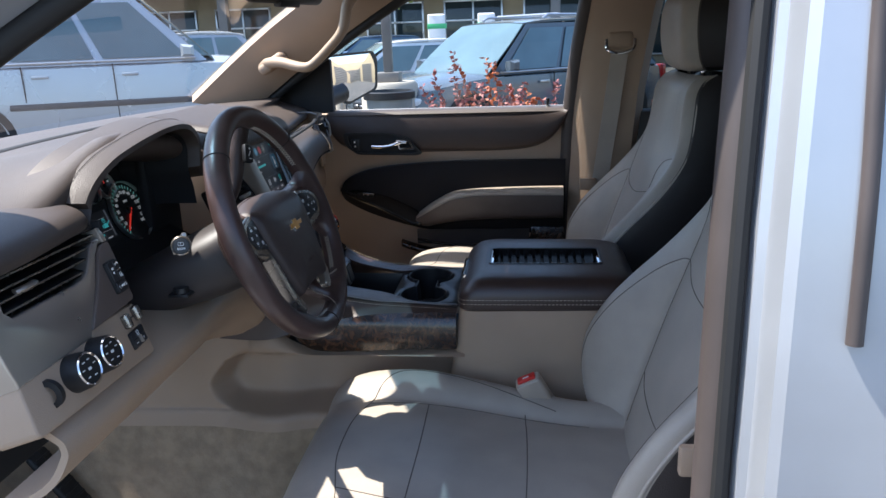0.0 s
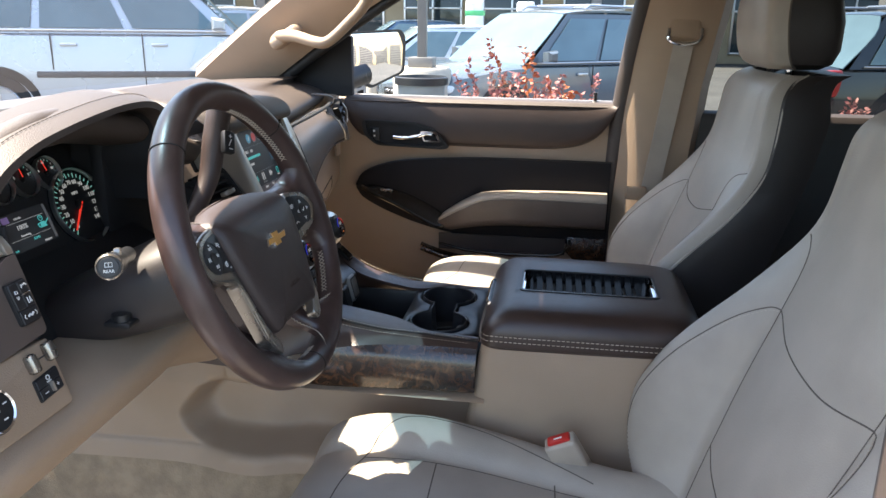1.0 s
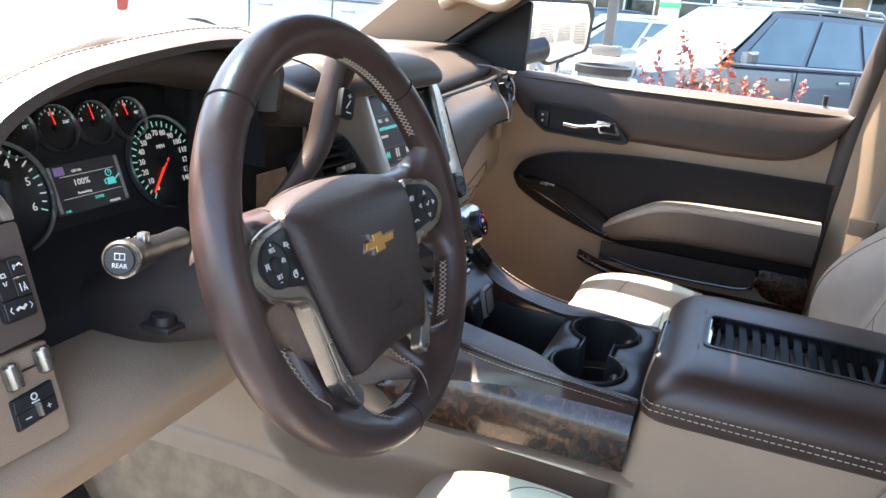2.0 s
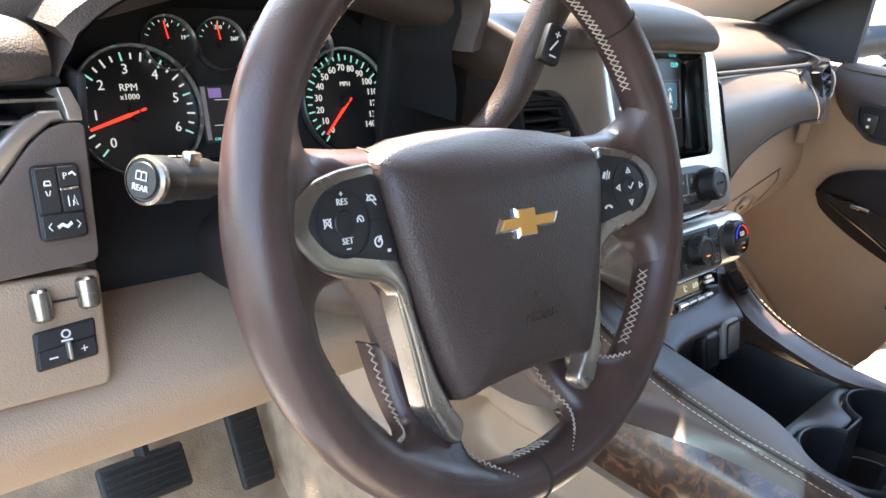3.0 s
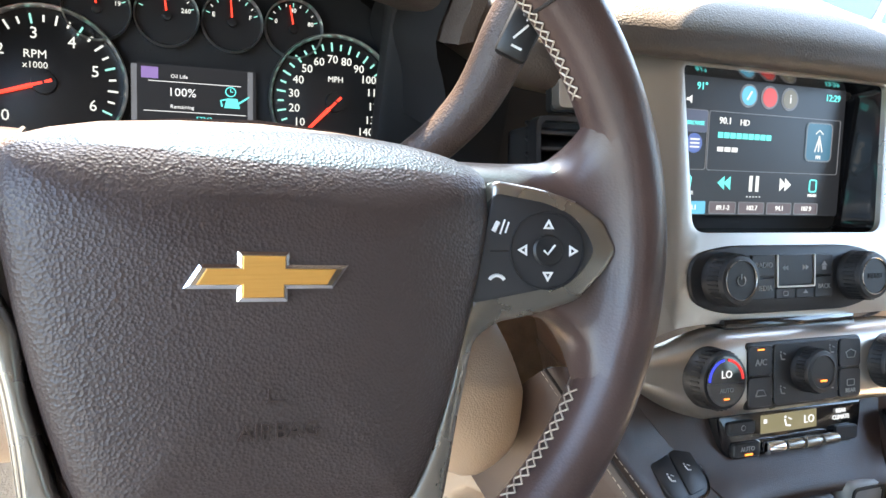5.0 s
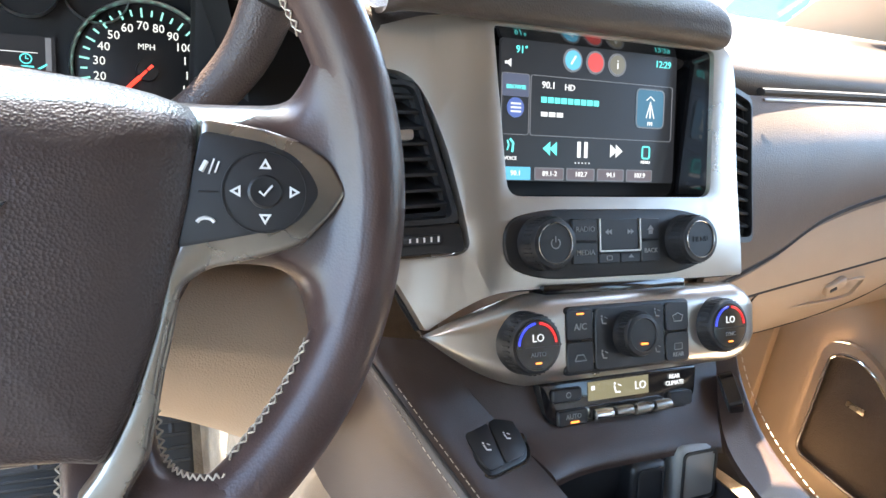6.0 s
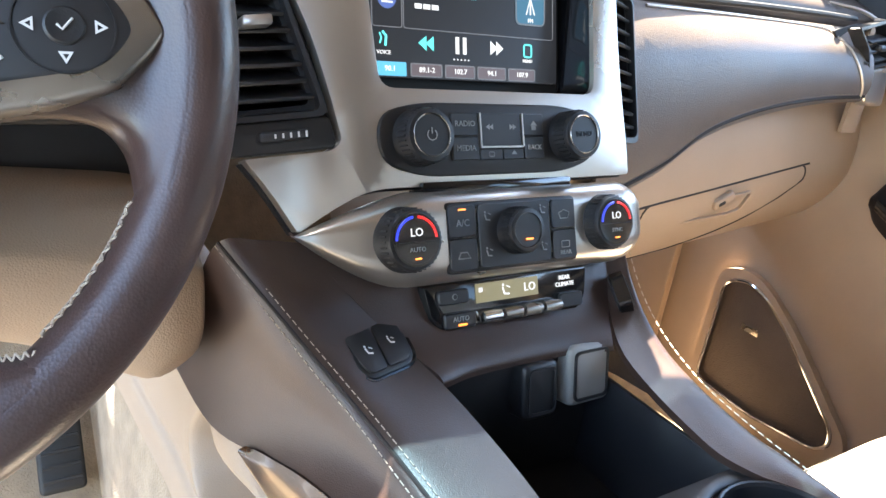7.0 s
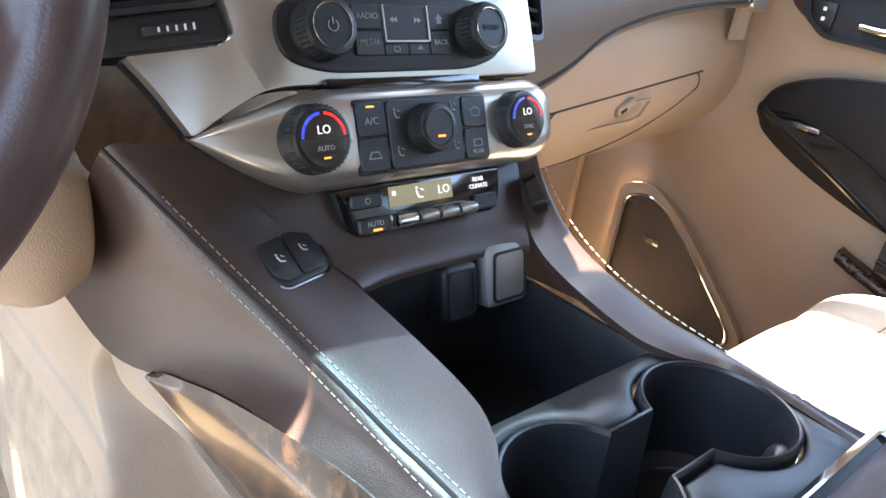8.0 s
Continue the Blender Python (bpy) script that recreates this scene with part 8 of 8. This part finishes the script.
        for k in (1.15, 2.12):
            part("door_line", box((0.012, 0.012, belt - 0.42), (h - nose - k, s * (w2 * 0.992), 0.42 + (belt - 0.45) / 2), 0), black_matte, top)
            part("door_handle", box((0.18, 0.025, 0.035), (h - nose - k + 0.18, s * w2 * 0.992, belt - 0.14), 0.01), rim_metal if rails else paint, top)
        if not rails:
            part("door_moulding", box((2.1, 0.03, 0.07), (h - nose - 1.25, s * w2 * 1.0, belt - 0.47), 0.012), mould_grey, top, "dark side moulding")
        part("head_lamp", box((0.30, 0.30, 0.10), (h - 0.24, s * w2 * 0.74, hz - 0.24), 0.03, 2), lamp_clear, top)
        part("tail_lamp", box((0.16, 0.16, 0.34), (-h + 0.10, s * w2 * 0.86, belt - 0.20), 0.03, 2), lamp_red, top)
        part("rocker", box((length - 2.6, 0.03, 0.12), (0, s * w2 * 0.985, 0.34), 0.01), black_matte, top)
        if rails:
            part("roof_rail", tube([(rf - 0.35, s * wr * 0.93, height + 0.01), (rf - 0.45, s * wr * 0.93, height + 0.06), (rb + 0.4, s * wr * 0.93, height + 0.05), (rb + 0.3, s * wr * 0.93, height - 0.01)], 0.02, 8), rim_metal, top)
    if grille:
        part("grille", box((0.10, width * 0.56, 0.46), (h - 0.025, 0, hz - 0.50), 0.04, 3), black, top, "dark grille with bright studs")
        part("grille_studs", merged(*(box((0.02, 0.09, 0.04), (h + 0.028, -0.42 + 0.14 * a + 0.07 * (b % 2), hz - 0.66 + 0.08 * b), 0.008, 1) for a in range(7) for b in range(5))), rim_metal, top)
    part("plate", box((0.012, 0.34, 0.15), (h + 0.02, 0, 0.42), 0.003), white_ink, top, "plain plate")
    part("bumper", box((0.14, width * 0.86, 0.20), (h - 0.06, 0, 0.34), 0.05, 2), black_matte, top)
    part("bumper", box((0.14, width * 0.86, 0.22), (-h + 0.05, 0, 0.40), 0.05, 2), black_matte, top)
    if rails:
        for x in (rf - 0.65, rb + 0.75):
            part("cross_bar", tube([(x, -wr * 0.93, height + 0.07), (x, wr * 0.93, height + 0.07)], 0.018, 8), rim_metal, top)
    top.matrix_basis = Matrix.Translation((at[0], at[1], slope(at[1]))) @ Matrix.Rotation(radians(heading), 4, "Z")
    return top


slate = material("slate_car_paint", (0.075, 0.095, 0.115), 0.22, coat=0.6, vary=0.04, vary_size=0.6)
pearl = material("pearl_car_paint", (0.74, 0.75, 0.76), 0.22, coat=0.6, vary=0.03, vary_size=0.6)
silver_p = material("silver_car_paint", (0.46, 0.49, 0.53), 0.26, metal=0.4, coat=0.5, vary=0.03, vary_size=0.6)
night = material("black_car_paint", (0.012, 0.014, 0.018), 0.18, coat=0.7)
blue_p = material("blue_car_paint", (0.05, 0.10, 0.17), 0.25, coat=0.5)

car("slate blue crossover with roof rails and dark grille", slate, (10.2, -0.15), 132, 4.95, 1.95, 1.74)
car("white low saloon behind a lamp post", pearl, (13.6, 2.2), 112, 4.7, 1.84, 1.46, rails=False, grille=False)
car("silver family wagon parked across the lane", silver_p, (7.9, 5.0), -66, 4.8, 1.90, 2.0, rails=False, nose=1.1)
car("silver saloon with clear windows", silver_p, (15.2, 7.6), 112, 4.6, 1.82, 1.46, rails=False, grille=False)
car("white hatchback in the next row", pearl, (20.5, 8.4), -66, 4.4, 1.80, 1.52, rails=False, grille=False)
car("black wagon with red tail lamps by the building", night, (10.6, -5.8), 285, 4.9, 1.95, 1.78)
car("blue saloon in the far row", blue_p, (22.0, 4.6), 112, 4.6, 1.82, 1.45, rails=False, grille=False)
car("white saloon in the far row", pearl, (24.0, 1.9), 112, 4.6, 1.82, 1.45, rails=False, grille=False)
car("silver hatchback in the far row", silver_p, (25.0, -0.8), 112, 4.4, 1.80, 1.50, rails=False, grille=False)

# lamp post on its footing, and the bin in front of it
post_lamp = thing("lamp_post", "grey square lamp post on a round concrete footing", "lamp post", (8.1, 1.38, 0))
part("footing", lathe([(0.36, 0.0), (0.36, 0.98), (0.33, 1.02), (0, 1.02)], Matrix.Translation((8.1, 1.38, 0)), 32), concrete, post_lamp, "tan concrete footing")
part("base_cover", box((0.30, 0.30, 0.12), (8.1, 1.38, 1.08), 0.01), pole_paint, post_lamp)
part("pole", box((0.11, 0.11, 6.0), (8.1, 1.38, 4.1), 0.012), pole_paint, post_lamp)
bin_ob = thing("litter_bin", "grey plastic litter bin with a dark liner", "litter bin", (7.0, 1.19, 0))
part("bin_wall", lathe([(0.22, 0.0), (0.26, 0.9), (0.285, 0.93), (0.285, 0.97), (0.27, 0.97), (0.25, 0.9), (0.20, 0.3)], Matrix.Translation((7.0, 1.19, 0)), 32), bin_plastic, bin_ob)
part("liner", lathe([(0.292, 0.90), (0.293, 0.975), (0.272, 0.985), (0.24, 0.85), (0.0, 0.7)], Matrix.Translation((7.0, 1.19, 0)), 32), black, bin_ob, "dark plastic liner")


def tufts(name, label, category, mats, base, count, height, spread, leaf, seed, blade=False):
    """Upright shoots thick with small leaves, or blades of grass, as one object."""
    rnd = random.Random(seed)
    verts, faces = [], []
    for _ in range(count):
        a, r = rnd.uniform(0, 6.283), spread * rnd.random() ** 0.6
        x, y = base[0] + r * math.cos(a), base[1] + r * math.sin(a)
        lean_x, lean_y = rnd.uniform(-0.25, 0.25), rnd.uniform(-0.35, 0.35)
        hh = height * rnd.uniform(0.45, 1.0)
        steps = 1 if blade else int(hh / 0.018)
        for k in range(steps):
            t = (k + 0.5) / steps
            if not blade and t < 0.25:
                continue
            px, py, pz = x + lean_x * t * hh, y + lean_y * t * hh, base[2] + hh * t
            if blade:
                q = len(verts)
                verts += [(x - 0.006, y, base[2]), (x + 0.006, y, base[2]), (x + lean_x * hh, y + lean_y * hh, base[2] + hh)]
                faces.append((q, q + 1, q + 2))
                continue
            for _j in range(2):
                d = Vector((rnd.gauss(0, 1), rnd.gauss(0, 1), rnd.gauss(0.3, 0.7))).normalized()
                s = d.cross(Vector((rnd.gauss(0, 1), rnd.gauss(0, 1), rnd.gauss(0, 1)))).normalized()
                ln = leaf * rnd.uniform(0.7, 1.3) * (1.1 - 0.4 * t)
                p = Vector((px, py, pz))
                q = len(verts)
                verts += [p, p + d * ln * 0.5 + s * ln * 0.28, p + d * ln, p + d * ln * 0.5 - s * ln * 0.28]
                faces.append((q, q + 1, q + 2, q + 3))
    me = bpy.data.meshes.new(name)
    me.from_pydata([tuple(v) for v in verts], [], faces)
    me.materials.append(mats)
    return tagged(new(name, me), label, category, kind="stuff")


tufts("barberry_shrub", "dark red barberry shrub by the parking bay", "shrub", leaf_red, (5.6, -0.05, 0.0), 40, 1.16, 0.60, 0.065, 5)
tufts("barberry_shrub", "dark red barberry shrub with tall shoots", "shrub", leaf_red, (5.6, 0.18, 0.0), 8, 1.42, 0.09, 0.075, 9)
tufts("barberry_shrub", "orange tipped barberry shoots", "shrub", leaf_orange, (5.6, -0.20, 0.0), 10, 1.48, 0.09, 0.075, 11)
tufts("barberry_shrub", "dark red barberry shrub by the building side", "shrub", leaf_red, (6.2, -2.6, 0.0), 60, 0.95, 1.0, 0.06, 21)
tufts("barberry_shrub", "low red barberry shrub", "shrub", leaf_red, (5.8, -1.05, 0.0), 20, 0.80, 0.5, 0.055, 23)
tufts("barberry_shrub", "red barberry shrubs in the far island", "shrub", leaf_red, (16.5, 4.9, 0.1), 60, 1.25, 1.0, 0.10, 31)
tufts("dry_grass", "yellow dry grass tuft by the litter bin", "grass", straw, (6.3, 1.12, 0.0), 90, 0.95, 0.14, 0.05, 3, blade=True)
for bx, by in ((8.6, 2.15), (8.9, 2.5), (9.3, 2.95)):
    solo("bollard", lathe([(0.07, 0.0), (0.07, 0.85), (0.05, 0.9), (0, 0.9)], Matrix.Translation((bx, by, 0)), 16), concrete, "tan wooden bollard at the lane edge", "bollard", group="bollards")

# a young tree over the lane
tree = thing("tree", "young tree with yellow-green leaves", "tree", (15.0, 4.3, 0.1))
part("trunk", tube(smooth_line([(15.0, 4.3, 0.1), (15.02, 4.32, 1.2), (14.95, 4.28, 2.2), (14.9, 4.2, 3.2)], 5), [0.10 - 0.004 * k for k in range(16)], 10), bark, tree)
rt = random.Random(4)
lv_v, lv_f = [], []
for k in range(7):
    e = Vector((14.9 + rt.uniform(-1.4, 1.4), 4.2 + rt.uniform(-1.5, 1.5), rt.uniform(1.9, 4.2)))
    part("limb", tube(smooth_line([(14.95, 4.28, 2.0 + 0.12 * k), (Vector((14.95, 4.28, 2.1)) + e) / 2 + Vector((0, 0, 0.2)), e], 4), [0.035 - 0.003 * j for j in range(9)], 6), bark, tree)
    for _ in range(260):
        p = e + Vector((rt.gauss(0, 0.38), rt.gauss(0, 0.42), rt.gauss(0, 0.32)))
        d = Vector((rt.gauss(0, 1), rt.gauss(0, 1), rt.gauss(-0.3, 0.6))).normalized()
        s = d.cross(Vector((rt.gauss(0, 1), rt.gauss(0, 1), rt.gauss(0, 1)))).normalized()
        q = len(lv_v)
        lv_v += [tuple(p), tuple(p + d * 0.06 + s * 0.04), tuple(p + d * 0.12), tuple(p + d * 0.06 - s * 0.04)]
        lv_f.append((q, q + 1, q + 2, q + 3))
crown_me = bpy.data.meshes.new("crown")
crown_me.from_pydata(lv_v, [], lv_f)
crown_me.materials.append(leaf_green)
crown = new("crown", crown_me)
crown.parent = tree
crown.matrix_parent_inverse = Matrix.Translation(-tree.location)
tagged(crown, "yellow-green leaves", kind="stuff")

# charging pillars with a green band
green_band = material("green_band", (0.10, 0.55, 0.22), 0.4)
for px, py in ((17.0, 1.75), (17.6, 0.60)):
    cp = thing("charging_pillar", "white charging pillar with a green band", "charging pillar", (px, py, 0), group="charging pillars")
    part("cabinet", box((0.35, 0.42, 2.05), (px, py, 1.03), 0.04, 3), pearl, cp)
    part("band", box((0.36, 0.43, 0.12), (px, py, 1.78), 0.01), green_band, cp, "green band")

# buildings behind
hall = thing("showroom_building", "tan and grey showroom with tall dark windows", "building", (34, 2, 0), kind="structure")
part("wall", box((6, 46, 7), (37, 4, 3.5), 0.05), wall_stucco, hall, "tan stucco wall")
part("canopy", box((3.5, 46, 0.5), (32.8, 4, 3.9), 0.05), wall_grey, hall, "grey canopy")
for k in range(12):
    wnd = part("window", box((0.12, 2.6, 2.6), (33.98, -16 + 3.6 * k, 1.75), 0.02), dark_glass, hall, "dark window")
    part("window_frame", merged(*(box((0.14, 0.08, 2.7), (33.94, -16 + 3.6 * k + d, 1.75), 0.005) for d in (-1.3, 0, 1.3)), *(box((0.14, 2.7, 0.08), (33.94, -16 + 3.6 * k, z), 0.005) for z in (0.45, 2.2, 3.05))), rim_metal, wnd)
    if k % 2 == 0:
        part("column", box((0.4, 0.4, 3.7), (31.6, -16 + 3.6 * k, 1.85), 0.03), wall_grey, hall)
shop = thing("shop_building", "dark grey building with a white framed glass entrance", "building", (14, -14, 0), kind="structure")
part("wall", box((14, 0.4, 5.5), (18, -12.5, 2.75), 0.03, m=Matrix.Translation((18, -12.5, 0)) @ Matrix.Rotation(radians(-62), 4, "Z") @ Matrix.Translation((-18, 12.5, 0))), wall_grey, shop, "dark grey wall")
sm = Matrix.Translation((17.2, -11.0, 0)) @ Matrix.Rotation(radians(-62), 4, "Z")
for k in range(5):
    x = -3.6 + 1.5 * k
    pn = part("pane", box((1.4, 0.06, 2.5), (x, -0.02, 1.25), 0.01, m=sm), dark_glass, shop, "dark glass pane")
    part("pane_frame", merged(box((0.07, 0.10, 2.6), (x - 0.72, -0.05, 1.3), 0.005, m=sm), box((1.45, 0.10, 0.07), (x, -0.05, 2.1), 0.005, m=sm), box((1.45, 0.10, 0.07), (x, -0.05, 2.55), 0.005, m=sm)), pearl, pn)
north = thing("service_building", "low tan building with slatted openings", "building", (0, 32, 0), kind="structure")
part("wall", box((60, 6, 5), (18, 38, 4.0), 0.05), wall_stucco, north, "tan wall")
for k in range(14):
    part("opening", box((2.8, 0.1, 2.4), (-8 + 3.8 * k, 34.98, 3.2), 0.02), dark_glass, north, "dark opening")
back = thing("back_building", "tan building with slatted garage doors behind the vehicle", "building", (12, -40, 0), kind="structure")
part("wall", box((60, 4, 6), (8, -42, 3), 0.05), wall_stucco, back, "tan wall")
for k in range(10):
    gd = part("garage_door", box((4.2, 0.1, 3.4), (-14 + 5.2 * k, -39.98, 1.75), 0.02), wall_grey, back, "grey slatted door")
    part("door_slats", merged(*(box((4.2, 0.06, 0.10), (-14 + 5.2 * k, -39.92, 0.3 + 0.3 * j), 0.01, 1) for j in range(11))), mould_grey, gd)
